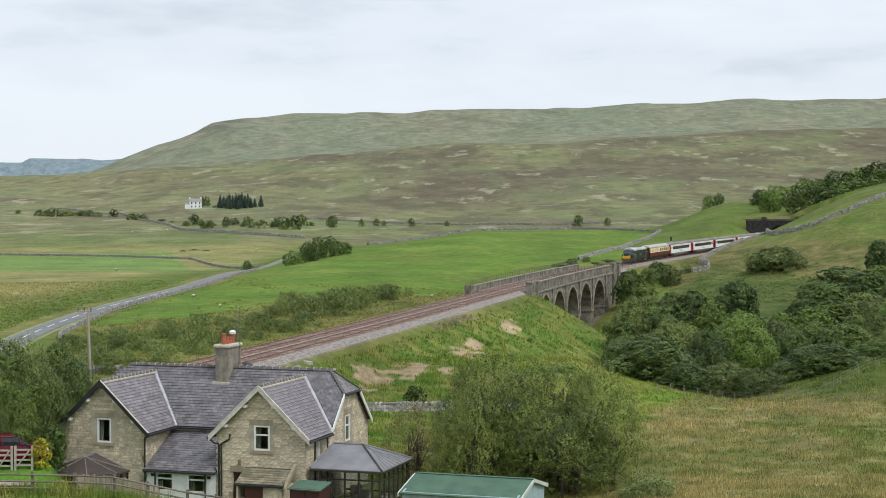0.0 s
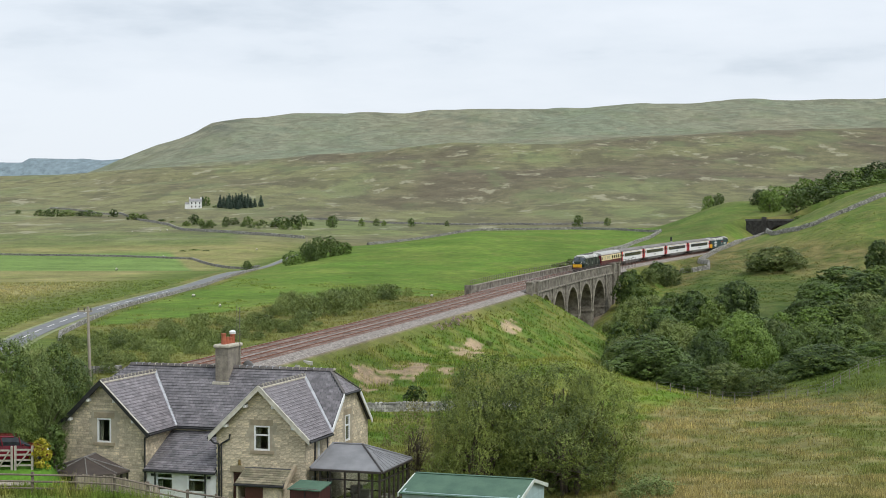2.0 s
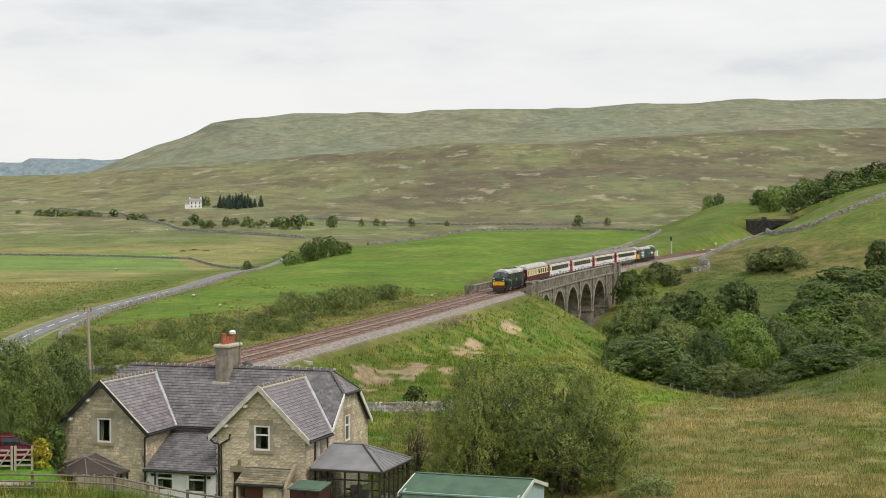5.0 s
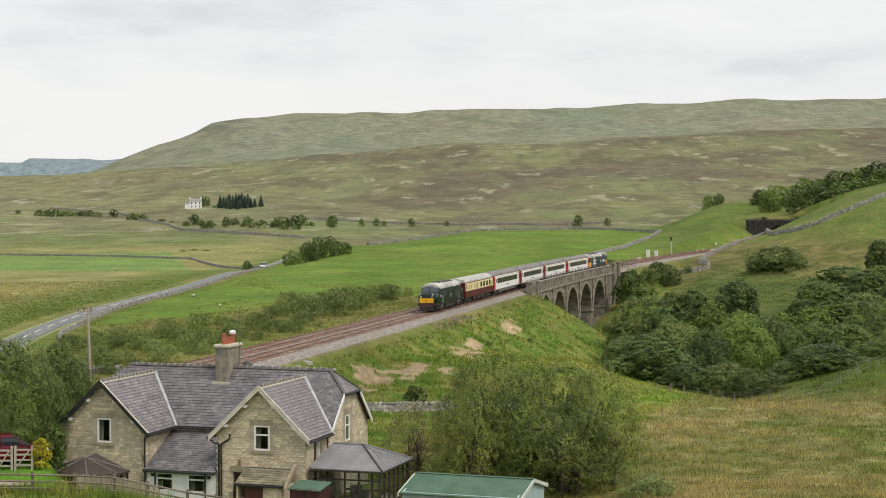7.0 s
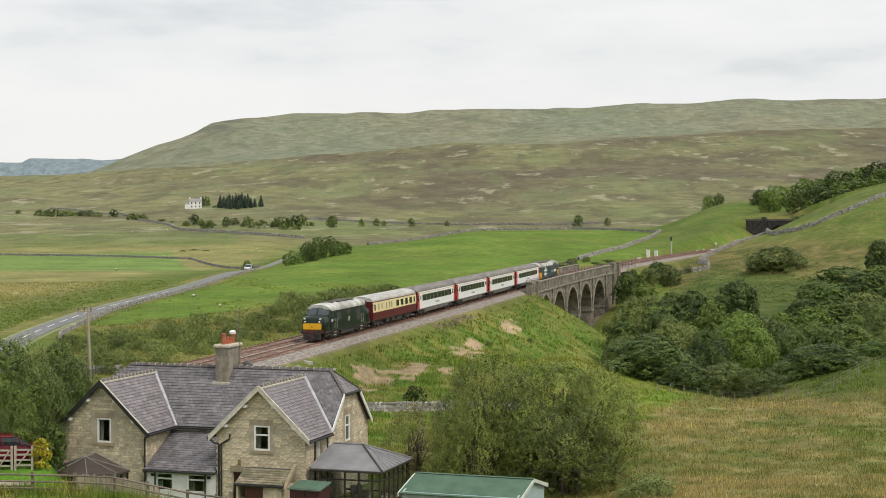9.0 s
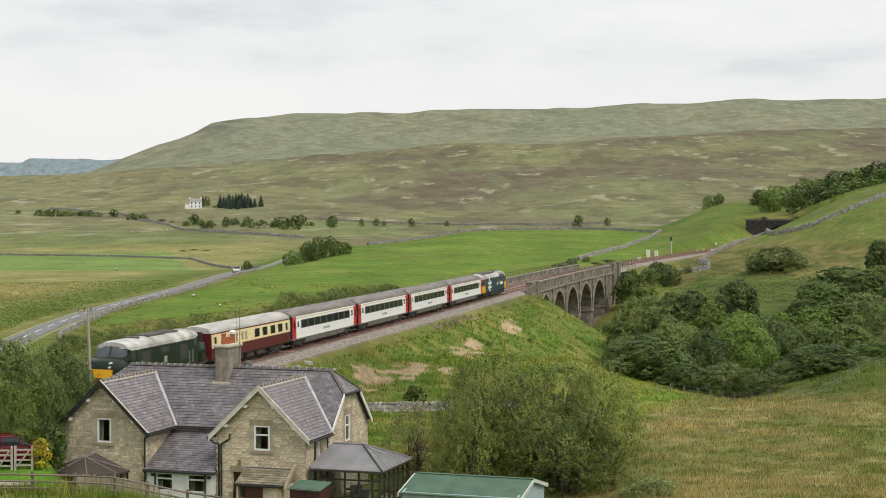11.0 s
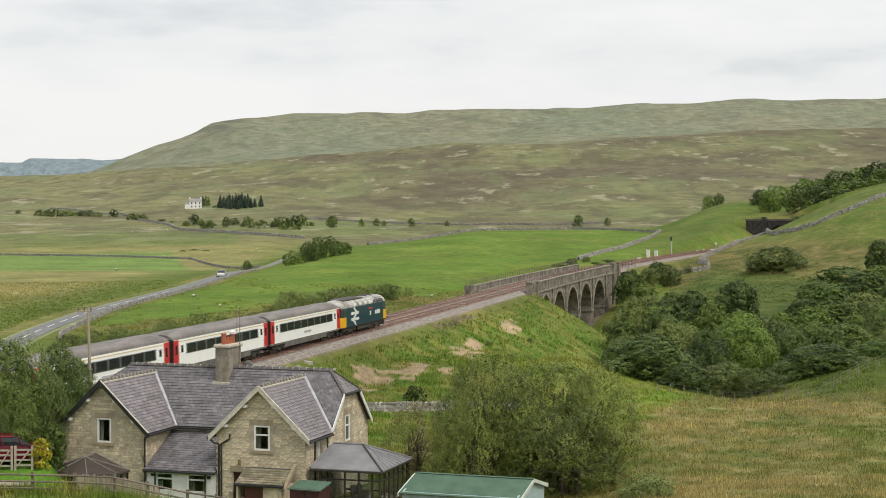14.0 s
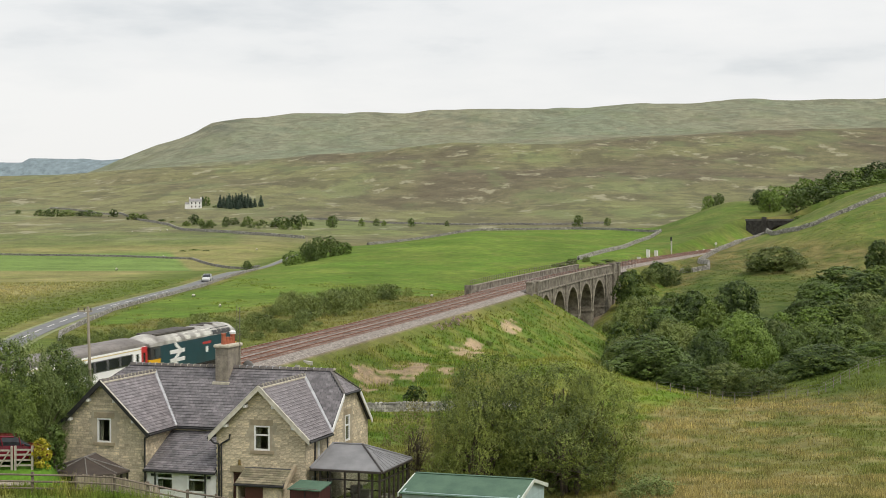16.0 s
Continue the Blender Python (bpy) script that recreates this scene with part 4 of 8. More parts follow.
def ribbon(profile, s0, s1, step):
    """Draws a profile of (off, up) along the line."""
    bm = bmesh.new()
    rings = []
    n = int((s1 - s0) / step)
    for k in range(n + 1):
        s = s0 + (s1 - s0) * k / n
        rings.append([bm.verts.new(rail(s, o, u)) for o, u in profile])
    for a, b in zip(rings, rings[1:]):
        for i in range(len(profile) - 1):
            bm.faces.new((a[i], b[i], b[i + 1], a[i + 1]))
    return bm


def build_track():
    stone = material("ballast_stone", (0.36, 0.325, 0.290), (0.175, 0.152, 0.135), scale=3.2, rough=0.95, bump=1.0, bump_scale=14, fine=0.5, fine_scale=9, spec=0.15, detail=7)
    wide = [(3.5, -1.05), (2.7, -0.60), (1.75, -0.20), (1.3, -0.17), (-1.3, -0.17), (-1.7, -0.24), (-2.1, -0.17), (-4.7, -0.17), (-5.1, -0.22), (-6.6, -0.9)]
    slim = [(2.7, -0.35), (2.4, -0.28), (1.75, -0.20), (1.3, -0.17), (-1.3, -0.17), (-1.7, -0.24), (-2.1, -0.17), (-4.7, -0.17), (-5.1, -0.22), (-6.05, -0.3)]
    for profile, s0, s1 in ((wide, -230, 103.0), (slim, 103.0, 196.0), (wide, 196.0, PORTAL + 14)):
        tagged(mesh_ob("ballast", ribbon(profile, s0, s1, 3.0), stone), "pinkish-grey crushed stone railway ballast", "ballast", kind="structure")
    rust = material("ballast_rusty", (0.290, 0.165, 0.120), (0.165, 0.095, 0.072), scale=1.6, rough=0.95, bump=0.9, bump_scale=10, fine=0.35, fine_scale=12, spec=0.15)
    for off in TRACKS:
        bm = ribbon([(off + 1.42, -0.164), (off + 1.2, -0.150), (off - 1.2, -0.150), (off - 1.42, -0.164)], -230, PORTAL + 14, 3.0)
        tagged(mesh_ob("track_bed", bm, rust), "rust-brown ballast between the rails", "ballast", kind="structure")
    wood = material("sleeper_wood", (0.34, 0.27, 0.225), (0.19, 0.14, 0.115), scale=2, rough=0.9, island=0.3)
    steel = material("rail_rust", (0.26, 0.115, 0.065), (0.17, 0.08, 0.05), scale=2, rough=0.7)
    shine = material("rail_head", (0.36, 0.30, 0.27), (0.28, 0.22, 0.19), scale=2, rough=0.35, metal=0.8)
    for off in TRACKS:
        bm = bmesh.new()
        s = -120.0
        while s < PORTAL + 4:
            m = rail_pose(s, off)
            add_box(bm, (-1.28, -0.125, -0.20), (1.28, 0.125, -0.115), 0, m)
            s += 0.70
        tagged(mesh_ob("sleepers", bm, wood), "weathered timber and concrete sleepers", "sleepers", kind="stuff")
        for gx in (-0.753, 0.753):
            bm = ribbon([(off + gx - 0.07, -0.115), (off + gx - 0.01, -0.09), (off + gx - 0.034, -0.03), (off + gx - 0.034, -0.004),
                         (off + gx + 0.034, -0.004), (off + gx + 0.034, -0.03), (off + gx + 0.01, -0.09), (off + gx + 0.07, -0.115)], -230, PORTAL + 12, 4.0)
            r = tagged(mesh_ob("rail", bm, steel), "rusty steel running rail with a worn head", "rail", "running rails")
            part("rail_head", ribbon([(off + gx - 0.03, -0.002), (off + gx + 0.03, -0.002)], -230, PORTAL + 12, 4.0), shine, r)
    # Concrete cable trough on the far side of the line, and two blocks left on the near shoulder.
    pale = material("trough_concrete", (0.50, 0.48, 0.42), (0.34, 0.33, 0.29), scale=1.2, rough=0.9, fine=0.15, fine_scale=6)
    bm = ribbon([(-6.6, -1.1), (-6.6, -0.70), (-6.9, -0.69), (-6.9, -1.1)], -60, 112, 2.5)
    tagged(mesh_ob("cable_trough", bm, pale), "pale concrete cable trough beside the railway", "cable trough")
    for s, off, turn, size in ((-24.0, 3.7, 60, 0.22), (-20.5, 3.6, 15, 0.45)):
        p = rail(s, off)
        z = max(float(land(np.array([p.x]), np.array([p.y]))[0]), -1.1)
        bm = box((-size, -0.16, -0.1), (size, 0.16, 0.26), 0.03)
        ob = mesh_ob("concrete_block", bm, pale)
        ob.matrix_basis = Matrix.Translation((p.x, p.y, z)) @ pose(0, 0, 0, 6, 9, turn)
        tagged(ob, "pale broken concrete block on the ballast shoulder", "concrete block", "concrete blocks")


build_track()


# ---- the viaduct ----
ARCH_S = [119.2 + 14.05 * k for k in range(5)]
SPAN, RISE_TOP = 11.9, -1.75
STONE_ARGS = dict(scale=0.9, rough=0.92, bump=0.9, bump_scale=5, fine=0.22, fine_scale=7, spec=0.2)


def via_stone():
    return material("viaduct_stone", (0.290, 0.262, 0.212), (0.120, 0.106, 0.086), **STONE_ARGS)


def via_dark():
    return material("viaduct_dressed", (0.36, 0.325, 0.265), (0.21, 0.188, 0.155), **STONE_ARGS)


def curved_box(bm, s0, s1, o0, o1, u0, u1, n=None):
    """A block that follows the line, between two places along it, two offsets and two heights."""
    n = n or max(1, int(abs(s1 - s0) / 4))
    rings = []
    for k in range(n + 1):
        s = s0 + (s1 - s0) * k / n
        rings.append([bm.verts.new(rail(s, o, u)) for o, u in ((o0, u0), (o1, u0), (o1, u1), (o0, u1))])
    for a, b in zip(rings, rings[1:]):
        for i in range(4):
            bm.faces.new((a[i], b[i], b[(i + 1) % 4], a[(i + 1) % 4]))
    bm.faces.new(rings[0])
    bm.faces.new(rings[-1][::-1])


def build_viaduct():
    via = thing("viaduct", Matrix(), "five-arched grey stone railway viaduct over a wooded gully", "viaduct")
    o0, o1 = -6.5, 3.15
    n = 20
    for s in ARCH_S:
        bm = bmesh.new()
        r = SPAN / 2
        pts = [(-r, -7.6)] + [(-r * math.cos(math.pi * k / n), -7.6 + (7.6 + RISE_TOP) * math.sin(math.pi * k / n)) for k in range(1, n)] + [(r, -7.6)]
        lo = [(-7.03, -7.6)] + [(u, -0.95) for u, _ in pts[1:-1]] + [(7.03, -7.6)]
        for o, flip in ((o0, 1), (o1, 0)):
            a = [bm.verts.new(rail(s + u, o, z)) for u, z in pts]
            top = [bm.verts.new(rail(s + u, o, -0.95)) for u, z in pts]
            e0, e1 = (bm.verts.new(rail(s + q, o, -0.95)) for q in (-7.03, 7.03))
            f0, f1 = (bm.verts.new(rail(s + q, o, -7.6)) for q in (-7.03, 7.03))
            for k in range(n):
                bm.faces.new((a[k], a[k + 1], top[k + 1], top[k]))
            bm.faces.new((f0, a[0], top[0], e0))
            bm.faces.new((a[-1], f1, e1, top[-1]))
            if flip:
                back = a
            else:
                for k in range(n):
                    bm.faces.new((a[k], a[k + 1], back[k + 1], back[k]))
        bmesh.ops.recalc_face_normals(bm, faces=bm.faces)
        arch = part("arch", bm, via_stone(), via)
        # Ring of arch stones, proud of the face.
        for k in range(1, 2 * n - 1, 2):
            t0, t1 = (math.pi * (k + e) / (2 * n) for e in (-0.94, 0.94))
            bm = bmesh.new()
            vs = []
            for o in (o1 + 0.07, o1 - 0.25):
                vs.append([bm.verts.new(rail(s - q * math.cos(t), o, -7.6 + (q - r + 7.6 + RISE_TOP) * math.sin(t))) for t, q in ((t0, r), (t1, r), (t1, r + 0.62), (t0, r + 0.62))])
            bm.faces.new(vs[0])
            for i in range(4):
                bm.faces.new((vs[0][i], vs[1][i], vs[1][(i + 1) % 4], vs[0][(i + 1) % 4]))
            bmesh.ops.recalc_face_normals(bm, faces=bm.faces)
            part("arch_stone", bm, via_dark(), arch)
    dirt = via_stone()
    for k in range(6):
        s = ARCH_S[0] - 7.03 + 14.05 * k
        w = 1.07 if 0 < k < 5 else 1.3
        bm = bmesh.new()
        deep = 9.5 if k in (0, 5) else 17.0
        ring0 = [rail(s + a * w, o, -7.6) for a, o in ((-1, o0), (1, o0), (1, o1), (-1, o1))]
        ring1 = [rail(s + a * (w + 0.35), o, -7.6 - deep) for a, o in ((-1, o0 - 0.3), (1, o0 - 0.3), (1, o1 + 0.3), (-1, o1 + 0.3))]
        v0, v1 = [bm.verts.new(p) for p in ring0], [bm.verts.new(p) for p in ring1]
        for i in range(4):
            bm.faces.new((v0[i], v0[(i + 1) % 4], v1[(i + 1) % 4], v1[i]))
        bm.faces.new(v0)
        bm.faces.new(v1[::-1])
        bmesh.ops.recalc_face_normals(bm, faces=bm.faces)
        pier = part("pier", bm, dirt, via)
        bm = bmesh.new()
        curved_box(bm, s - w - 0.15, s + w + 0.15, o0 - 0.12, o1 + 0.14, -7.9, -7.5, 1)
        part("impost", bm, via_dark(), pier)
        bm = bmesh.new()
        curved_box(bm, s - 0.62, s + 0.62, o1, o1 + 0.22, -6.0, -0.9, 1)
        curved_box(bm, s - 0.45, s + 0.45, o1, o1 + 0.12, -7.5, -6.0, 1)
        part("pilaster", bm, dirt, via)
    for name, a, b, u0, u1, sa, sb in (("string_course", o1 - 0.1, o1 + 0.22, -0.98, -0.72, 104, 194), ("parapet", o1 - 0.42, o1 + 0.02, -0.95, 0.86, 104, 194), ("coping", o1 - 0.50, o1 + 0.12, 0.86, 1.02, 104, 194),
                                       ("parapet", o0 - 0.02, o0 + 0.42, -0.95, 0.66, 98, 196), ("coping", o0 - 0.12, o0 + 0.5, 0.66, 0.80, 98, 196)):
        bm = bmesh.new()
        curved_box(bm, sa, sb, a, b, u0, u1)
        part(name, bm, via_dark() if name != "parapet" else via_stone(), via, "pale coping stones" if name == "coping" else "")
    bm = bmesh.new()
    curved_box(bm, ARCH_S[0] - 8.5, ARCH_S[4] + 8.5, o0 + 0.02, o1 - 0.02, -1.6, -0.75)
    part("deck", bm, dirt, via)
    for s in (104.2, 110.0, 190.0, 195.5):
        bm = bmesh.new()
        curved_box(bm, s - 0.8, s + 0.8, o1 - 0.5, o1 + 0.42, -9.5 if s > 150 else -3.5, 1.15, 1)
        t = part("end_pier", bm, via_stone(), via)
        bm = bmesh.new()
        curved_box(bm, s - 0.95, s + 0.95, o1 - 0.65, o1 + 0.57, 1.15, 1.38, 1)
        part("cap", bm, via_dark(), t)
    bm = bmesh.new()
    curved_box(bm, 97.3, 98.7, o0 - 0.3, o0 + 0.9, -1.5, 1.0, 1)
    part("end_pier", bm, via_stone(), via)
    # Abutments close the bank at both ends.
    for a, b in ((103.5, ARCH_S[0] - 6.2), (ARCH_S[4] + 6.2, 196.3)):
        bm = bmesh.new()
        curved_box(bm, a, b, o0, o1, -13 if b > 150 else -10, -0.75)
        part("abutment", bm, dirt, via)
    # Wing walls that step down the bank.
    iron = material("railing_iron", (0.16, 0.13, 0.11), (0.10, 0.08, 0.07), rough=0.7)
    for o, sa, sb, u0, u1 in ((o1 - 0.62, 104, 218, 0.0, 1.62), (o0 + 0.1, 100, 196, 0.75, 1.75)):
        rl = thing("railing", Matrix(), "rusty iron post railing along the viaduct parapet", "railing", "viaduct railings")
        k = 0
        s = sa
        while s < sb:
            foot = u0 - (0.6 if s > 197 else 0)
            part("post", tube(rail(s, o, foot), rail(s, o, u1), 0.045, None, 5), iron, rl)
            s += 1.55
        for u in (u1 - 0.06, u1 - 0.45):
            part("rail", ribbon([(o - 0.025, u), (o, u + 0.025), (o + 0.025, u), (o, u - 0.025), (o - 0.025, u)], sa, sb - 1.5, 3.0), iron, rl)


build_viaduct()


# ---- the tunnel's mouth, signal and lineside things ----
def build_portal():
    dark = material("portal_stone", (0.075, 0.070, 0.066), (0.040, 0.038, 0.036), **STONE_ARGS)
    por = thing("tunnel_portal", rail_pose(PORTAL, -1.7, -0.6), "sooty stone tunnel portal with a low parapet", "tunnel portal")
    bm = bmesh.new()
    n = 18
    pts = [(-4.1, 0)] + [(-4.1 * math.cos(math.pi * k / n), 2.0 + 4.1 * math.sin(math.pi * k / n)) for k in range(n + 1)] + [(4.1, 0)]
    out = [(-12, -1)] + [(-12 + 24 * k / n, 7.4) for k in range(n + 1)] + [(12, -1)]
    for y in (0, 1.2):
        a = [bm.verts.new((x, y, z)) for x, z in pts]
        b = [bm.verts.new((x, y, z)) for x, z in out]
        for k in range(len(a) - 1):
            bm.faces.new((a[k], a[k + 1], b[k + 1], b[k]))
        if y == 0:
            a0, b0 = a, b
    deep = [bm.verts.new((x, 14, z)) for x, z in pts]
    for k in range(len(a0) - 1):
        bm.faces.new((a0[k], a0[k + 1], deep[k + 1], deep[k]))
        bm.faces.new((b0[k], b0[k + 1], b[k + 1], b[k]))
    bm.faces.new(deep)
    part("portal_wall", bm, dark, por)
    part("parapet", box((-12.2, -0.25, 7.4), (12.2, 1.3, 8.1), 0.05), material("portal_coping", (0.13, 0.125, 0.115), (0.08, 0.075, 0.07), **STONE_ARGS), por)
    for x in (-5.6, 5.6):
        part("buttress", box((x - 0.8, -0.5, -0.5), (x + 0.8, 0.1, 8.8), 0.06), dark, por)


build_portal()


def build_lineside():
    steel = material("signal_grey", (0.58, 0.57, 0.52), (0.46, 0.45, 0.42), rough=0.5)
    blk = material("signal_black", (0.02, 0.02, 0.02), (0.03, 0.03, 0.03), rough=0.6)
    sig = thing("railway_signal", rail_pose(290, -7.4, -0.9), "grey railway colour-light signal on a slim post", "signal")
    part("post", tube((0, 0, -0.4), (0, 0, 4.3), 0.11), steel, sig)
    head = part("signal_head", box((-0.24, -0.18, 4.2), (0.24, 0.18, 5.3), 0.05), blk, sig)
    part("hood", tube((0, -0.18, 4.6), (0, -0.42, 4.6), 0.16), blk, head)
    part("hood", tube((0, -0.18, 5.1), (0, -0.42, 5.1), 0.16), blk, head)
    part("ladder", box((-0.2, 0.25, -0.3), (0.2, 0.3, 4.2), 0.01), steel, sig)
    cab = material("cabinet_pale", (0.74, 0.74, 0.71), (0.64, 0.64, 0.61), rough=0.5)
    for s, o, h in ((267.0, -7.2, 2.4), (275.0, -7.3, 1.9), (257.0, -6.9, 0.8)):
        c = thing("equipment_cabinet", rail_pose(s, o, -0.8), "pale grey trackside equipment cabinet", "cabinet", "trackside cabinets")
        part("body", box((-0.45, -0.4, 0), (0.45, 0.4, h), 0.03), cab, c)
        part("lid", box((-0.5, -0.45, h), (0.5, 0.45, h + 0.08), 0.02), steel, c)
    post = thing("railway_sign", rail_pose(331, -6.6, -0.7), "small pale trackside sign on a post", "sign")
    part("post", tube((0, 0, -0.3), (0, 0, 1.6), 0.05), steel, post)
    part("plate", tube((0, -0.03, 1.8), (0, 0.03, 1.8), 0.4, None, 16), cab, post)
    # A length of pale cable trough lid left on the bank.
    slab = thing("concrete_slab", Matrix.Translation(rail(-31, 5.6, -1.75)) @ pose(0, 0, 0, 8, 10, -30), "pale concrete slab lying on the grass", "concrete slab")
    part("slab", box((-0.6, -0.16, 0), (0.8, 0.16, 0.10), 0.03), cab, slab)
    part("broken_end", box((-1.1, -0.3, -0.1), (-0.9, 0.0, 0.16), 0.03), cab, slab)


build_lineside()


# ---- the railway cottages ----
HOUSE = pose(-10.5, 91.0, -4.0, 0, 0, -17.46)


def clip(poly, axis, limit, keep_less):
    """Cuts a polygon by a straight line along one axis."""
    out = []
    for i, p in enumerate(poly):
        q = poly[(i + 1) % len(poly)]
        a, b = (p[axis] - limit, q[axis] - limit) if keep_less else (limit - p[axis], limit - q[axis])
        if a <= 0:
            out.append(p)
        if (a < 0 < b) or (b < 0 < a):
            t = a / (a - b)
            out.append((p[0] + (q[0] - p[0]) * t, p[1] + (q[1] - p[1]) * t))
    return out


def inside(poly, u, v):
    hit = False
    for i, (x0, y0) in enumerate(poly):
        x1, y1 = poly[i - 1]
        if (y0 > v) != (y1 > v) and u < (x1 - x0) * (v - y0) / (y1 - y0) + x0:
            hit = not hit
    return hit


class Plane:
    """A wall or roof plane: origin, the way across, the way up; out of it points its face."""
    def __init__(self, origin, across, up):
        self.o, self.u, self.v = Vector(origin), Vector(across).normalized(), Vector(up).normalized()
        self.n = self.u.cross(self.v)

    def at(self, u, v, out=0.0):
        return self.o + self.u * u + self.v * v + self.n * out

    def matrix(self, u, v, out=0.0):
        p = self.at(u, v, out)
        return Matrix(((self.u.x, self.v.x, self.n.x, p.x), (self.u.y, self.v.y, self.n.y, p.y), (self.u.z, self.v.z, self.n.z, p.z), (0, 0, 0, 1)))


def slab_with_holes(pl, poly, holes, thick):
    """A wall of that thickness behind its face, with openings cut right through."""
    us = sorted({p[0] for p in poly} | {h[k] for h in holes for k in (0, 1)})
    vs = sorted({min(p[1] for p in poly), max(p[1] for p in poly)} | {h[k] for h in holes for k in (2, 3)})
    us = [us[0], us[-1]] + [h[k] for h in holes for k in (0, 1)]
    us = sorted(set(us))
    bm = bmesh.new()
    for u0, u1 in zip(us, us[1:]):
        for v0, v1 in zip(vs, vs[1:]):
            cu, cv = (u0 + u1) / 2, (v0 + v1) / 2
            if any(h[0] < cu < h[1] and h[2] < cv < h[3] for h in holes):
                continue
            c = poly
            for ax, lim, less in ((0, u0, False), (0, u1, True), (1, v0, False), (1, v1, True)):
                c = clip(c, ax, lim, less)
                if len(c) < 3:
                    break
            if len(c) < 3:
                continue
            f = [bm.verts.new(pl.at(a, b)) for a, b in c]
            g = [bm.verts.new(pl.at(a, b, -thick)) for a, b in c]
            bm.faces.new(f)
            bm.faces.new(g[::-1])
            for i in range(len(c)):
                bm.faces.new((f[i], g[i], g[(i + 1) % len(c)], f[(i + 1) % len(c)]))
    bmesh.ops.recalc_face_normals(bm, faces=bm.faces)
    return bm


PIECES = []


def lay_pieces(name, pl, poly, holes, du, dv, mat, parent, proud, tilt=0.0, loose=0.25, single=False, seed=1, uneven=0.35):
    """Courses of stones or slates over a plane, cut by its outline; single ones, or joined where there are too many."""
    rng = random.Random(seed)
    lo_u, hi_u = min(p[0] for p in poly), max(p[0] for p in poly)
    lo_v, hi_v = min(p[1] for p in poly), max(p[1] for p in poly)
    bm = bmesh.new()
    shared = None
    row = 0
    v = lo_v
    while v < hi_v - 0.02:
        h = dv * (1 + uneven * (rng.random() - 0.5) * (tilt == 0))
        u = lo_u - du * (0.5 if row % 2 else 0.0)
        while u < hi_u:
            w = du * (1 + uneven * 2 * (rng.random() - 0.5)) if tilt == 0 else du
            cu, cv = u + w / 2, v + h / 2
            bad = not all(inside(poly, a, b) for a, b in ((u + 0.03, v + 0.02), (u + w - 0.03, v + 0.02), (u + w - 0.03, v + h - 0.03), (u + 0.03, v + h - 0.03)))
            if bad and inside(poly, cu, cv):
                # Cut piece at an edge: narrow it until it fits.
                a, b = u + 0.01, u + w - 0.01
                for _ in range(10):
                    if not (inside(poly, a, v + 0.02) and inside(poly, a, v + h - 0.03)):
                        a += w / 10
                    if not (inside(poly, b, v + 0.02) and inside(poly, b, v + h - 0.03)):
                        b -= w / 10
                bad = b - a < 0.05
                uu, ww = a, b - a
            else:
                uu, ww = u, w
            hole = any(uu < q[1] and uu + ww > q[0] and v < q[3] and v + h > q[2] for q in holes)
            if not bad and not hole:
                g = 0.010 if tilt else 0.014
                out = proud * (1 + loose * (rng.random() - 0.5))
                t = tilt * (1 + 0.3 * (rng.random() - 0.5))
                corners = [(uu + g, v + g, out + t), (uu + ww - g, v + g, out + t), (uu + ww - g, v + h - g * (tilt == 0), out), (uu + g, v + h - g * (tilt == 0), out)]
                if single and shared is None and abs(ww - w) < 1e-6:
                    one = bmesh.new()
                    c = [(g - w / 2, g - h / 2, proud + tilt), (w / 2 - g, g - h / 2, proud + tilt), (w / 2 - g, h / 2, proud), (g - w / 2, h / 2, proud)]
                    top = [one.verts.new(q) for q in c]
                    low = [one.verts.new((q[0], q[1], -0.004)) for q in c]
                    one.faces.new(top)
                    for i in range(4):
                        one.faces.new((low[i], low[(i + 1) % 4], top[(i + 1) % 4], top[i]))
                    shared = bpy.data.meshes.new(name)
                    one.to_mesh(shared)
                    one.free()
                    shared.materials.append(mat)
                if single and shared is not None:
                    PIECES.append((name, shared, pl.matrix(uu + ww / 2, v + h / 2, (out - proud)) @ Matrix.Diagonal((ww / du, h / dv, 1, 1)), parent))
                else:
                    top = [bm.verts.new(pl.at(*q)) for q in corners]
                    low = [bm.verts.new(pl.at(q[0], q[1], -0.004)) for q in corners]
                    bm.faces.new(top)
                    for i in range(4):
                        bm.faces.new((low[i], low[(i + 1) % 4], top[(i + 1) % 4], top[i]))
            u += w
        v += h
        row += 1
    if len(bm.verts):
        ob = part(name + "_rest", bm, mat, parent)
        ob["kind"] = "stuff"
    else:
        bm.free()


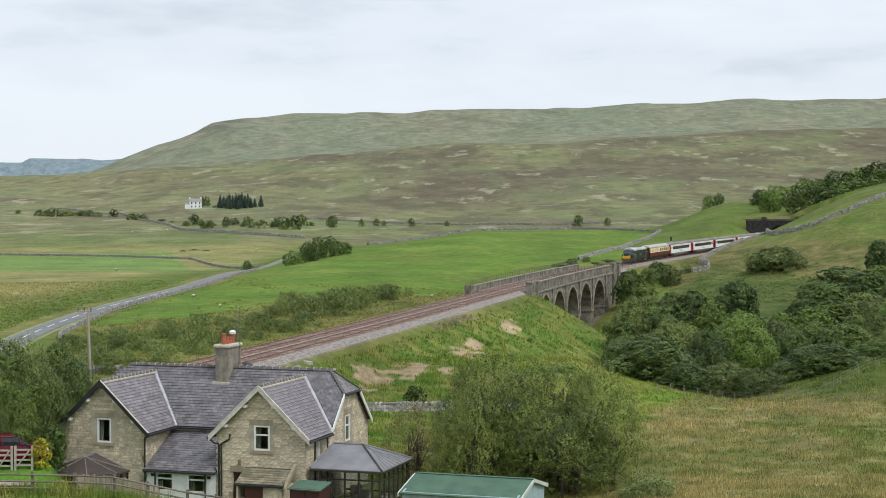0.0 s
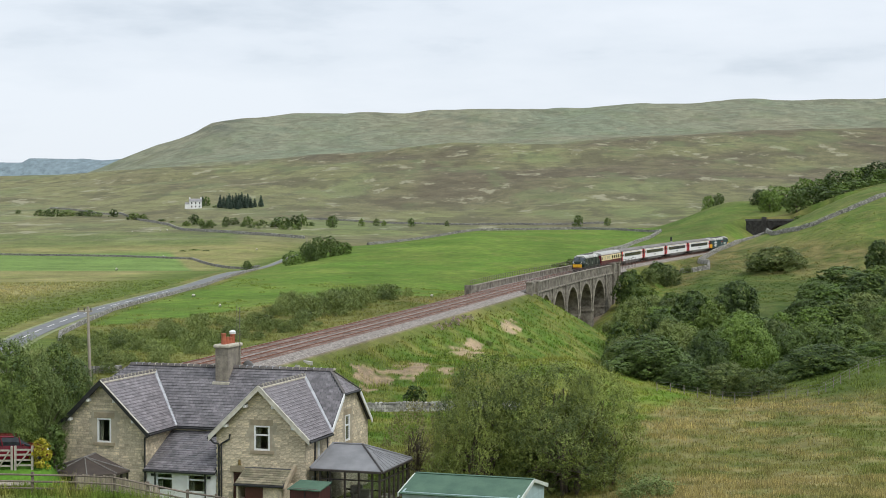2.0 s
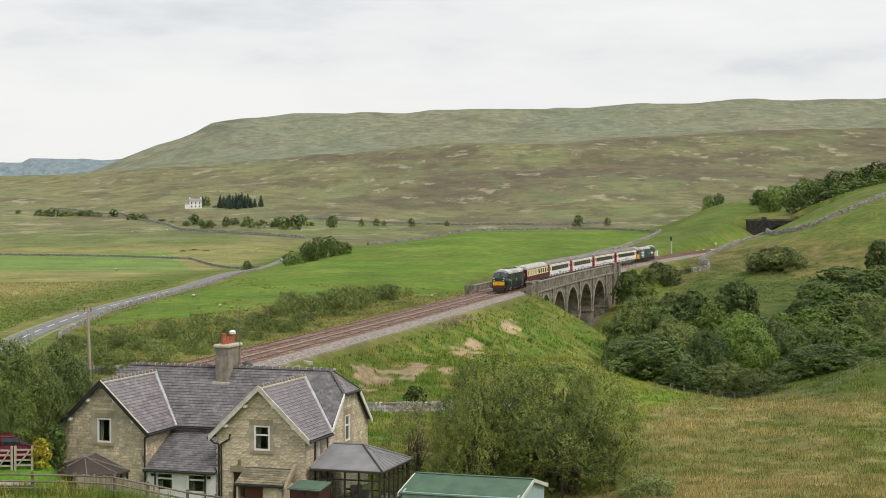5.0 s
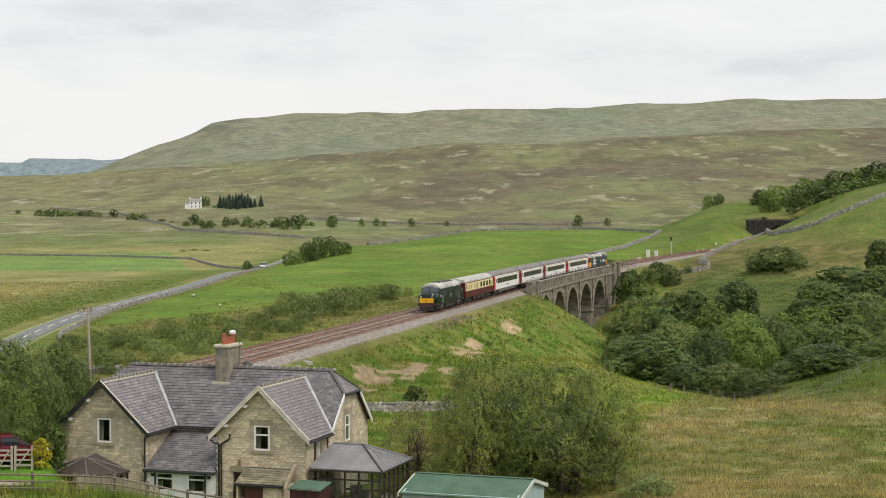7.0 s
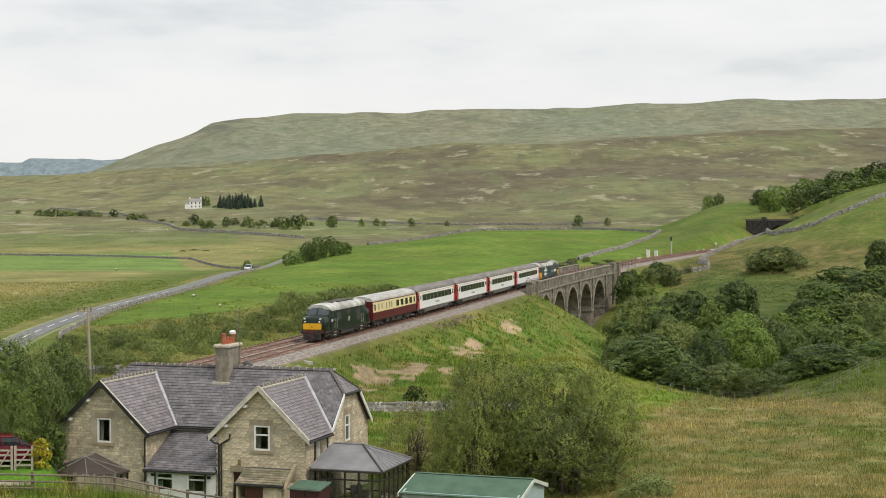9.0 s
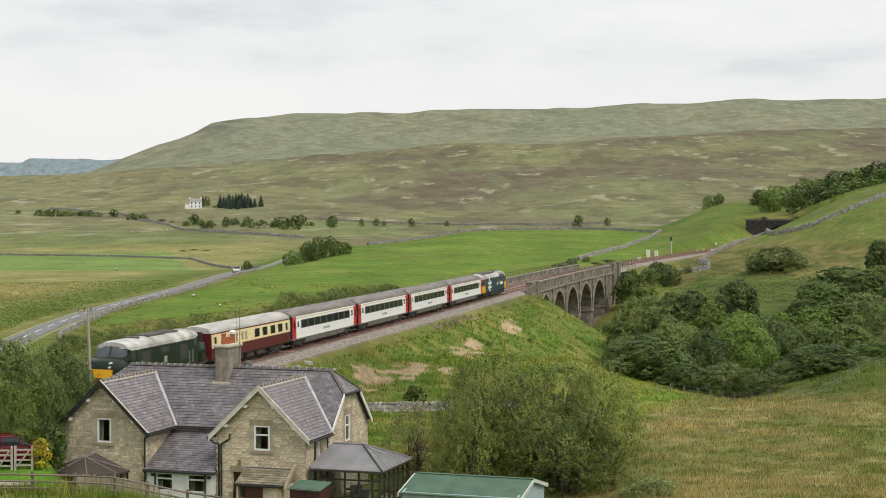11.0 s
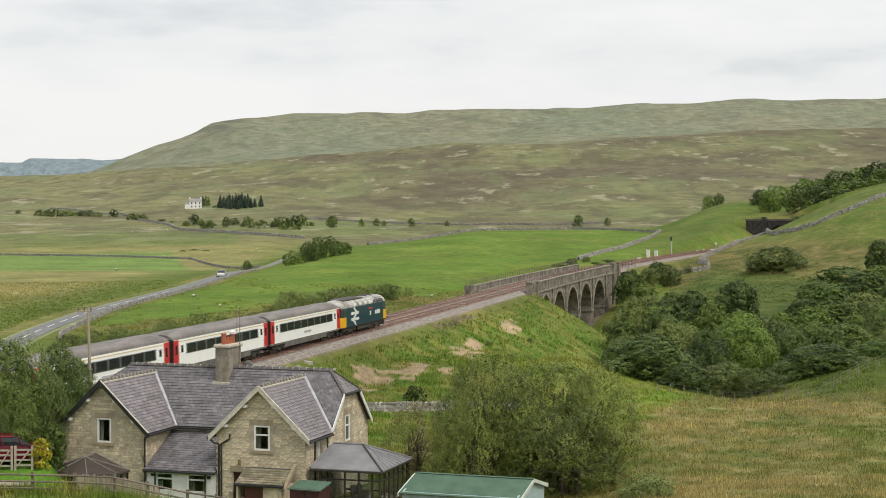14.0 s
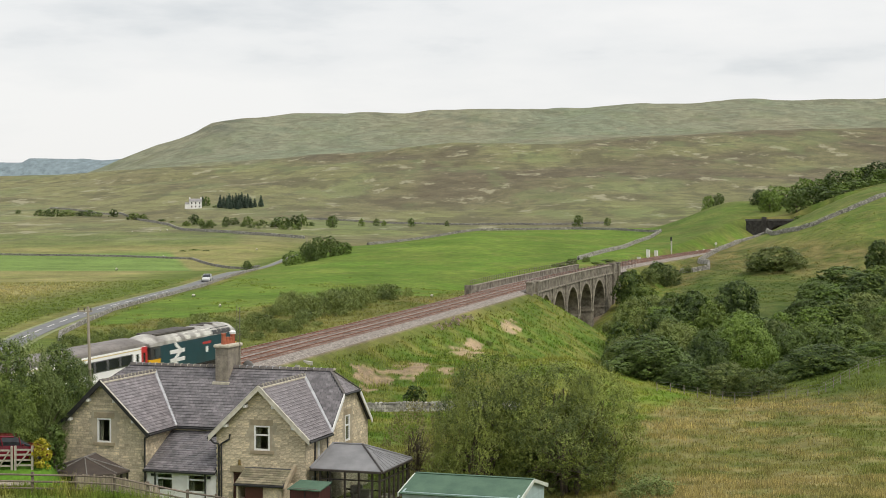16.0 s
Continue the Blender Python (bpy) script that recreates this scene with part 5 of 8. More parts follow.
def build_cottages():
    hs = thing("cottage", HOUSE, "pair of sandstone railway cottages with dark slate gabled roofs", "house")
    mortar = material("wall_mortar", (0.50, 0.44, 0.33), (0.37, 0.325, 0.24), scale=2.0, rough=0.95, bump=0.5, bump_scale=14)
    stone = material("wall_sandstone", (0.68, 0.59, 0.425), (0.47, 0.40, 0.285), scale=1.2, rough=0.92, bump=0.7, bump_scale=16, fine=0.28, fine_scale=9, island=0.22)
    dressed = material("dressed_stone", (0.40, 0.335, 0.225), (0.29, 0.24, 0.165), scale=2.0, rough=0.9, bump=0.3, fine=0.12)
    under = material("slate_under", (0.07, 0.068, 0.07), (0.05, 0.05, 0.05), rough=0.9)
    slate = material("roof_slate", (0.195, 0.182, 0.190), (0.130, 0.123, 0.130), scale=1.1, rough=0.62, fine=0.30, fine_scale=5, island=0.20, bump=0.25, bump_scale=20)
    slate2 = material("roof_slate_purple", (0.245, 0.222, 0.230), (0.175, 0.160, 0.167), scale=1.0, rough=0.6, fine=0.28, fine_scale=5, island=0.18, bump=0.25, bump_scale=20)
    lead = material("lead_flashing", (0.46, 0.47, 0.49), (0.33, 0.34, 0.36), scale=3, rough=0.5)
    cream_paint = material("bargeboard_cream", (0.66, 0.63, 0.54), (0.50, 0.47, 0.39), scale=3, rough=0.6)
    black_paint = material("bargeboard_black", (0.018, 0.018, 0.018), (0.03, 0.03, 0.03), rough=0.5)
    ridge_tile = material("ridge_tile", (0.15, 0.135, 0.125), (0.10, 0.09, 0.085), rough=0.8, island=0.2)
    lime = material("ridge_mortar", (0.56, 0.52, 0.42), (0.42, 0.38, 0.30), rough=0.9)
    white_pvc = material("window_white", (0.82, 0.82, 0.80), (0.78, 0.78, 0.76), rough=0.35)
    render_w = material("white_render", (0.84, 0.83, 0.81), (0.74, 0.73, 0.70), scale=2, rough=0.8)
    glass = window_glass()
    curtain = material("curtain", (0.34, 0.33, 0.24), (0.22, 0.21, 0.15), scale=6, rough=0.9, stretch=(6, 6, 0.3))

    def window(pl, u0, u1, v0, v1, bars=(), split=None, curtained=True, lintel=True):
        w = new("window")
        w.parent = hs
        bm = bmesh.new()
        f = 0.095
        for a, b, c, d in ((u0, u1, v0, v0 + f), (u0, u1, v1 - f, v1), (u0, u0 + f, v0 + f, v1 - f), (u1 - f, u1, v0 + f, v1 - f)):
            add_box(bm, (a, c, -0.09), (b, d, 0.015), 0, pl.matrix(0, 0))
        if split:
            vv = v0 + (v1 - v0) * split
            add_box(bm, (u0 + f, vv - 0.045, -0.085), (u1 - f, vv + 0.045, 0.012), 0, pl.matrix(0, 0))
        for k in bars:
            uu = u0 + (u1 - u0) * k
            add_box(bm, (uu - 0.04, v0 + f, -0.085), (uu + 0.04, v1 - f, 0.012), 0, pl.matrix(0, 0))
        part("window_frame", bm, white_pvc, w)
        bm = bmesh.new()
        add_box(bm, (u0 + f, v0 + f, -0.055), (u1 - f, v1 - f, -0.045), 0, pl.matrix(0, 0))
        g = part("pane", bm, glass, w)
        g.visible_shadow = False
        if curtained:
            for a, b in ((u0 + f, u0 + f + 0.24 * (u1 - u0)), (u1 - f - 0.18 * (u1 - u0), u1 - f)):
                bm = bmesh.new()
                n = 6
                for i in range(n):
                    p, q = a + (b - a) * i / n, a + (b - a) * (i + 1) / n
                    e0, e1 = (-0.16 if i % 2 else -0.20), (-0.20 if i % 2 else -0.16)
                    bm.faces.new([bm.verts.new(pl.at(*c)) for c in ((p, v0, e0), (q, v0, e1), (q, v1, e1), (p, v1, e0))])
                part("curtain", bm, curtain, w)
        if lintel:
            bm = bmesh.new()
            add_box(bm, (u0 - 0.22, v1 + 0.0, -0.1), (u1 + 0.22, v1 + 0.34, 0.035), 0.01, pl.matrix(0, 0))
            part("lintel", bm, dressed, w)
            bm = bmesh.new()
            add_box(bm, (u0 - 0.24, v0 - 0.20, -0.1), (u1 + 0.24, v0, 0.085), 0.01, pl.matrix(0, 0))
            part("window_sill", bm, dressed, w)
        w["label"] = "white-framed window"
        return (u0, u1, v0, v1), (u0 - 0.24, u1 + 0.24, v0 - 0.2, v1 + 0.34)

    def wall(pl, poly, wins, single=False, seed=1, extra_holes=(), face=True):
        holes, keep = [], list(extra_holes)
        for w in wins:
            a, b = window(pl, *w[:4], **(w[4] if len(w) > 4 else {}))
            holes.append(a)
            keep.append(b)
        ob = part("wall", slab_with_holes(pl, poly, holes + [h for h in extra_holes], 0.42), mortar, hs, "coursed honey-grey sandstone wall")
        if face:
            lay_pieces("stone", pl, poly, keep, 0.37, 0.172, stone, ob, 0.016, loose=0.9, single=single, seed=seed)
        return ob

    H, E, SL = 7.15, 4.05, 0.955
    # Right gable front, left gable front.
    gable = [(-2.77, 0), (2.77, 0), (2.77, H - 2.77 * SL - 0.14), (0, H - 0.14), (-2.77, H - 2.77 * SL - 0.14)]
    p_r = Plane((0, 0, 0), (1, 0, 0), (0, 0, 1))
    door_r = (-1.75, -0.85, 0.0, 2.1)
    wall(p_r, gable, [(-0.42, 0.56, 3.42, 4.86, dict(split=0.62))], single=True, seed=2, extra_holes=[door_r])
    p_l = Plane((-10.2, 0, 0), (1, 0, 0), (0, 0, 1))
    wall(p_l, gable, [(-0.40, 0.52, 3.45, 4.90)], seed=3)
    # Side walls of the gables and the main range.
    side = Plane((2.77, 0, 0), (0, 1, 0), (0, 0, 1))
    wall(side, [(0.0, 0), (10.3, 0), (10.3, 4.0), (8.15, 6.1), (5.45, 6.1), (3.3, 4.1), (0.0, 4.1)],
         [(1.85, 2.15, 2.3, 3.95, dict(lintel=False, curtained=False)), (0.9, 1.3, 0.7, 1.9, dict(lintel=False, curtained=False)), (6.3, 7.1, 3.2, 4.8, dict(split=0.6))], seed=4)
    p_l_side = Plane((-7.43, 0, 0), (0, 1, 0), (0, 0, 1))
    wall(p_l_side, [(0, 0), (3.7, 0), (3.7, 4.1), (0, 4.1)], [], seed=6)
    p_r_side = Plane((-2.77, 3.7, 0), (0, -1, 0), (0, 0, 1))
    wall(p_r_side, [(0, 0), (3.7, 0), (3.7, 4.1), (0, 4.1)], [], seed=7)
    for o, a, w in (((-7.43, 3.4, 0), (1, 0, 0), 4.66), ((2.77, 10.3, 0), (-1, 0, 0), 15.7)):
        wall(Plane(o, a, (0, 0, 1)), [(0, 0), (w, 0), (w, 4.2), (0, 4.2)], [], face=False)
    wall(Plane((-12.97, 10.3, 0), (0, -1, 0), (0, 0, 1)), [(0, 0), (10.3, 0), (10.3, 4.1), (7.0, 4.1), (4.7, 6.2), (2.3, 6.2), (0, 4.0)], [], face=False)

    def roof(name_seed, corners, mat, thick=0.10, single=False, label="", along=None):
        """A slated roof plane; the first two corners are its eave, from its left to its right as one faces it."""
        a, b = Vector(corners[0]), Vector(corners[1])
        n = Vector((0, 0, 0))
        for i in range(len(corners)):
            n += Vector(corners[i]).cross(Vector(corners[(i + 1) % len(corners)]))
        n.normalize()
        if n.z < 0:
            n = -n
        u = Vector(along) if along else (b - a).normalized()
        v = n.cross(u)
        pl = Plane(a, u, v)
        poly = [((Vector(c) - a).dot(u), (Vector(c) - a).dot(v)) for c in corners]
        ob = part("roof", slab_with_holes(pl, poly, [], thick), under, hs, label or "dark slate roof slope")
        lay_pieces("slate", pl, poly, [], 0.33, 0.225, mat, ob, 0.006, tilt=0.022, loose=0.5, single=single, seed=name_seed)
        return pl

    def strip(name, p, q, w, h, mat, lift=0.0, parent=None):
        p, q = Vector(p), Vector(q)
        d = (q - p)
        L = d.length
        m = Matrix.Translation(p) @ d.to_track_quat("Y", "Z").to_matrix().to_4x4()
        return part(name, box((-w / 2, 0, lift), (w / 2, L, lift + h), min(w, h) * 0.2, m), mat, parent or hs)

    # Roof geometry: main ridge along x, two cross gables to the front, a half-hip at the right end.
    RY, RZ = 6.8, 7.5
    EV = 3.15          # half width of a gable roof with its eaves
    ev_z = H - EV * SL
    main_e = RY - (RZ - ev_z) / SL
    meet = RY - (RZ - H) / SL     # where a gable's ridge runs into the main slope
    fy = -0.34
    for gx, s0 in ((0.0, 11), (-10.2, 21)):
        left = [(gx - EV, main_e, ev_z), (gx - EV, fy, ev_z), (gx, fy, H), (gx, meet, H)]
        right = [(gx + EV, fy, ev_z), (gx + EV, main_e, ev_z), (gx, meet, H), (gx, fy, H)]
        roof(s0, left, slate)
        roof(s0 + 1, right, slate2, single=(gx == 0.0), label="purple-grey slate gable roof slope")
        for sx in (-1, 1):
            strip("valley_lead", (gx + sx * (EV - 0.02), main_e, ev_z + 0.03), (gx + sx * 0.02, meet, H + 0.03), 0.20, 0.035, lead)
            board = cream_paint if gx == 0 else black_paint
            bm = bmesh.new()
            p, q = Vector((gx + sx * EV, fy - 0.05, ev_z)), Vector((gx, fy - 0.05, H))
            for a, b in ((0, 0.06),):
                f = [(p.x, p.z - 0.26), (q.x, q.z - 0.26), (q.x, q.z + 0.02), (p.x, p.z + 0.02)]
                add_prism(bm, f, fy - 0.06, fy + 0.0, "y")
            bmesh.ops.recalc_face_normals(bm, faces=bm.faces)
            part("bargeboard", bm, board, hs, "cream bargeboard" if gx == 0 else "black bargeboard")
            strip("verge_mortar", (gx + sx * EV, fy - 0.02, ev_z + 0.02), (gx, fy - 0.02, H + 0.02), 0.11, 0.05, cream_paint if gx == 0 or sx > 0 else black_paint)
            for t in (0.33, 0.72):
                x = gx + sx * EV * (1 - t)
                z = ev_z + (H - ev_z) * t - 0.33
                part("purlin_end", box((x - 0.09, fy - 0.02, z - 0.09), (x + 0.09, 0.02, z + 0.09), 0.01), white_pvc, hs)
        k = fy
        while k < meet - 0.1:
            bm = prism([(gx - 0.17, H - 0.06), (gx - 0.06, H + 0.09), (gx + 0.06, H + 0.09), (gx + 0.17, H - 0.06)], k, k + 0.43, "y")
            part("ridge_tile", bm, ridge_tile, hs)
            part("ridge_joint", box((gx - 0.15, k + 0.425, H - 0.03), (gx + 0.15, k + 0.455, H + 0.10), 0), lime, hs)
            k += 0.45
        part("ridge_bedding", prism([(gx + 0.17, H - 0.12), (gx + 0.20, H - 0.14), (gx + 0.20, H - 0.07), (gx + 0.15, H - 0.04)], fy, meet, "y"), lime, hs)
    x0, x1 = -13.35, 1.62
    xe = 3.05
    hip_z = 6.2
    hy = (RZ - hip_z) / SL
    # Front slope of the main range, in the pieces that the gables leave free.
    roof(31, [(-10.2 + EV, main_e, ev_z), (-EV, main_e, ev_z), (0, meet, H), (0, RY, RZ), (-10.2, RY, RZ), (-10.2, meet, H)], slate)
    roof(32, [(EV, main_e, ev_z), (xe, main_e, ev_z), (xe, RY - hy, hip_z), (x1, RY, RZ), (0, RY, RZ), (0, meet, H)], slate)
    roof(33, [(x0, main_e, ev_z), (-10.2, meet, H), (-10.2, RY, RZ), (x0 + 1.3, RY, RZ), (x0, RY - 1.1, RZ - 1.05)], slate, along=(1, 0, 0))
    roof(34, [(xe, RY * 2 - main_e, ev_z), (x0, RY * 2 - main_e, ev_z), (x0, RY + 1.1, RZ - 1.05), (x0 + 1.3, RY, RZ), (x1, RY, RZ), (xe, RY + hy, hip_z)], slate)
    roof(35, [(xe, RY - hy, hip_z), (xe, RY + hy, hip_z), (x1, RY, RZ)], slate2, label="slated half-hip")
    roof(36, [(x0, RY + 1.1, RZ - 1.05), (x0, RY - 1.1, RZ - 1.05), (x0 + 1.3, RY, RZ)], slate2, label="slated half-hip")
    k = x0 + 1.3
    while k < x1 - 0.1:
        bm = prism([(RY - 0.17, RZ - 0.06), (RY - 0.06, RZ + 0.09), (RY + 0.06, RZ + 0.09), (RY + 0.17, RZ - 0.06)], k, k + 0.43, "x")
        part("ridge_tile", bm, ridge_tile, hs)
        part("ridge_joint", box((k + 0.425, RY - 0.15, RZ - 0.03), (k + 0.455, RY + 0.15, RZ + 0.11), 0), lime if int(k * 7) % 3 else lead, hs)
        k += 0.45
    for sy in (-1, 1):
        strip("hip_lead", (xe, RY + sy * hy, hip_z + 0.03), (x1, RY, RZ + 0.03), 0.18, 0.05, ridge_tile)
        # Bargeboards of the half-hipped end.
        f = [(RY + sy * hy, hip_z - 0.26), (RY + sy * hy, hip_z + 0.02), (RY + sy * (RY - main_e), ev_z + 0.02), (RY + sy * (RY - main_e), ev_z - 0.26)]
        part("bargeboard", prism(f, xe - 0.02, xe + 0.05, "x"), white_pvc, hs, "white bargeboard")
    part("gutter", box((xe - 0.02, RY - hy, hip_z - 0.12), (xe + 0.10, RY + hy, hip_z - 0.01), 0.03), black_paint, hs)
    # Gutters and downpipes.
    for a, b, y, z in ((-10.2 + EV, -EV, main_e, ev_z),):
        part("gutter", box((a, y - 0.14, z - 0.16), (b, y + 0.0, z - 0.03), 0.03), black_paint, hs, "black gutter")
    for gx, sx in ((0, 1), (-10.2, 1), (0, -1)):
        x = gx + sx * (EV + 0.05)
        part("gutter", box((x - 0.07, fy, ev_z - 0.15), (x + 0.07, main_e, ev_z - 0.03), 0.03), black_paint, hs)
    for path in ([(2.95, 1.25, 4.1), (2.86, 1.25, 3.9), (2.86, 1.25, 0)], [(-7.05, -0.12, 4.0), (-7.4, -0.10, 3.85), (-7.4, -0.10, 0)], [(-3.2, -0.1, 4.0), (-2.95, -0.08, 3.75), (-2.62, -0.08, 3.7), (-2.62, -0.08, 0)],
                 [(-1.9, -0.1, 4.3), (-1.95, -0.1, 4.0), (-2.45, -0.1, 3.72), (-2.45, -0.1, 0)], [(3.2, 2.35, 4.0), (3.2, 2.35, 0)]):
        bm = bmesh.new()
        for a, b in zip(path, path[1:]):
            add_tube(bm, a, b, 0.05, 0.05, 8)
        part("downpipe", bm, black_paint, hs, "black downpipe")
    # Chimney with pots.
    cx0, cx1, cy0, cy1 = -5.70, -4.83, 5.9, 7.8
    stack_m = material("chimney_render", (0.30, 0.265, 0.21), (0.185, 0.165, 0.135), scale=2.2, rough=0.95, bump=0.5, fine=0.2, fine_scale=12)
    ch = part("chimney", box((cx0, cy0, 5.6), (cx1, cy1, 8.75), 0.02), stack_m, hs, "weathered rendered chimney stack")
    part("capping", box((cx0 - 0.10, cy0 - 0.10, 8.73), (cx1 + 0.10, cy1 + 0.10, 8.94), 0.05), lime, ch)
    part("chimney_flashing", box((cx0 - 0.14, cy0 - 0.2, 6.46), (cx1 + 0.14, cy0 - 0.02, 6.64), 0.02), lime, ch)
    terra = material("terracotta", (0.42, 0.13, 0.065), (0.33, 0.10, 0.055), scale=3, rough=0.85)
    for k, (y, h) in enumerate(((6.2, 0.62), (6.65, 0.36), (7.05, 0.34), (7.5, 0.5))):
        bm = tube((-5.26, y, 8.92), (-5.26, y, 8.92 + h), 0.17, 0.14, 12)
        add_tube(bm, (-5.26, y, 8.92 + h), (-5.26, y, 9.0 + h), 0.17, 0.17, 12)
        part("chimney_pot", bm, terra, ch, "terracotta chimney pot")
    bm = tube((-5.26, 7.5, 9.5), (-5.26, 7.5, 9.62), 0.2, 0.2, 12)
    add_tube(bm, (-5.26, 7.5, 9.62), (-5.26, 7.5, 9.74), 0.24, 0.1, 12)
    part("cowl", bm, white_pvc, ch, "white metal cowl")
    metal = material("aerial_metal", (0.20, 0.19, 0.16), (0.15, 0.14, 0.12), rough=0.5)
    bm = tube((-4.72, 7.4, 7.2), (-4.72, 7.4, 11.2), 0.025, None, 6)
    add_tube(bm, (-4.92, 7.4, 8.7), (-4.92, 7.4, 11.3), 0.018, 0.018, 6)
    add_tube(bm, (-5.0, 7.4, 9.5), (-4.6, 7.4, 9.5), 0.02, 0.02, 6)
    part("aerial", bm, metal, ch, "thin metal aerial poles")
    bm = bmesh.new()
    bmesh.ops.create_uvsphere(bm, u_segments=18, v_segments=9, radius=0.36, matrix=Matrix.Translation((-4.25, 7.6, 7.50)) @ Matrix.Diagonal((1, 0.35, 1, 1)))
    part("dish", bm, material("dish_grey", (0.16, 0.155, 0.15), (0.11, 0.105, 0.10), rough=0.6), ch, "dark satellite dish")
    part("dish_arm", tube((-4.8, 7.4, 7.5), (-4.25, 7.6, 7.62), 0.03, None, 6), metal, ch)
    # White lean-to between the gables.
    lt = roof(41, [(-7.42, -0.25, 2.02), (-2.80, -0.25, 2.02), (-2.80, main_e + 0.3, 3.95), (-7.42, main_e + 0.3, 3.95)], slate, label="slated lean-to roof")
    p_w = Plane((-7.35, 0.02, 0), (1, 0, 0), (0, 0, 1))
    holes = [window(p_w, 0.62, 1.75, 0.75, 1.85, split=0.68, lintel=False)[0], window(p_w, 2.65, 3.85, 0.75, 1.85, split=0.68, lintel=False)[0]]
    part("wall", slab_with_holes(p_w, [(0, 0), (4.5, 0), (4.5, 2.0), (0, 2.0)], holes, 0.3), render_w, hs, "white rendered lean-to wall")
    part("gutter", box((-7.42, -0.33, 1.88), (-2.8, -0.20, 2.0), 0.03), black_paint, hs)
    for x in (-6.75, -3.5):
        part("downpipe", tube((x, -0.1, 1.9), (x, -0.06, 0), 0.045), black_paint, hs)
        part("vent", box((x - 0.3 if x < -5 else x + 0.1, -0.03, 1.6), (x - 0.1 if x < -5 else x + 0.3, 0.02, 1.75), 0.01), black_paint, hs)
    # Door and stone-roofed porch of the front gable.
    dk = material("door_brown", (0.10, 0.032, 0.022), (0.075, 0.025, 0.018), rough=0.5)
    dr = part("door", box((door_r[0], 0.12, 0), (door_r[1], 0.18, 2.1), 0.01), dk, hs, "dark brown glazed door")
    for i in range(2):
        for j in range(3):
            part("pane", box((-1.66 + i * 0.40, 0.10, 0.75 + j * 0.43), (-1.66 + i * 0.40 + 0.34, 0.125, 0.75 + j * 0.43 + 0.37), 0.005), glass, dr)
    part("lintel", box((-1.95, -0.04, 2.1), (-0.65, 0.1, 2.45), 0.02), dressed, hs)
    lantern = part("wall_lantern", tube((-1.3, -0.12, 2.55), (-1.3, -0.12, 2.85), 0.09, 0.06, 8), material("brass", (0.35, 0.25, 0.10), (0.28, 0.2, 0.08), metal=0.8, rough=0.4), hs)
    porch_t = material("porch_stone_slates", (0.30, 0.26, 0.18), (0.17, 0.16, 0.10), scale=2, rough=0.95, island=0.25, bump=0.6)
    pr = [(-0.95, -1.55, 1.72), (2.05, -1.55, 1.72), (2.05, 0.0, 2.45), (-0.95, 0.0, 2.45)]
    roof(51, pr, porch_t, thick=0.12, label="mossy stone-slated porch roof")
    part("gutter", box((-0.98, -1.65, 1.58), (2.08, -1.53, 1.70), 0.02), black_paint, hs)
    part("porch_door", box((-0.35, -1.42, 0), (0.75, -1.36, 1.6), 0.01), dk, hs, "dark red porch door")
    part("porch_wall", box((0.75, -1.42, 0), (2.0, -1.30, 1.6), 0.01), stone, hs)
    part("porch_wall", box((1.88, -1.42, 0), (2.0, 0.0, 1.65), 0.01), stone, hs)
    part("porch_wall", box((-0.9, -1.42, 0), (-0.78, 0.0, 1.65), 0.01), stone, hs)
    part("kneeler", prism([(-1.6, 1.55), (0.02, 2.35), (0.02, 2.72), (-1.0, 2.1)], 2.05, 2.22, "x"), dressed, hs)
    return hs


def window_glass():
    if "window_glass" in MATS:
        return MATS["window_glass"]
    m = bpy.data.materials.new("window_glass")
    m.use_nodes = True
    b = m.node_tree.nodes["Principled BSDF"]
    b.inputs["Base Color"].default_value = (0.75, 0.80, 0.80, 1)
    b.inputs["Roughness"].default_value = 0.02
    b.inputs["Transmission Weight"].default_value = 1.0
    b.inputs["IOR"].default_value = 1.42
    b.inputs["Specular IOR Level"].default_value = 0.5
    MATS["window_glass"] = m
    return m


build_cottages()


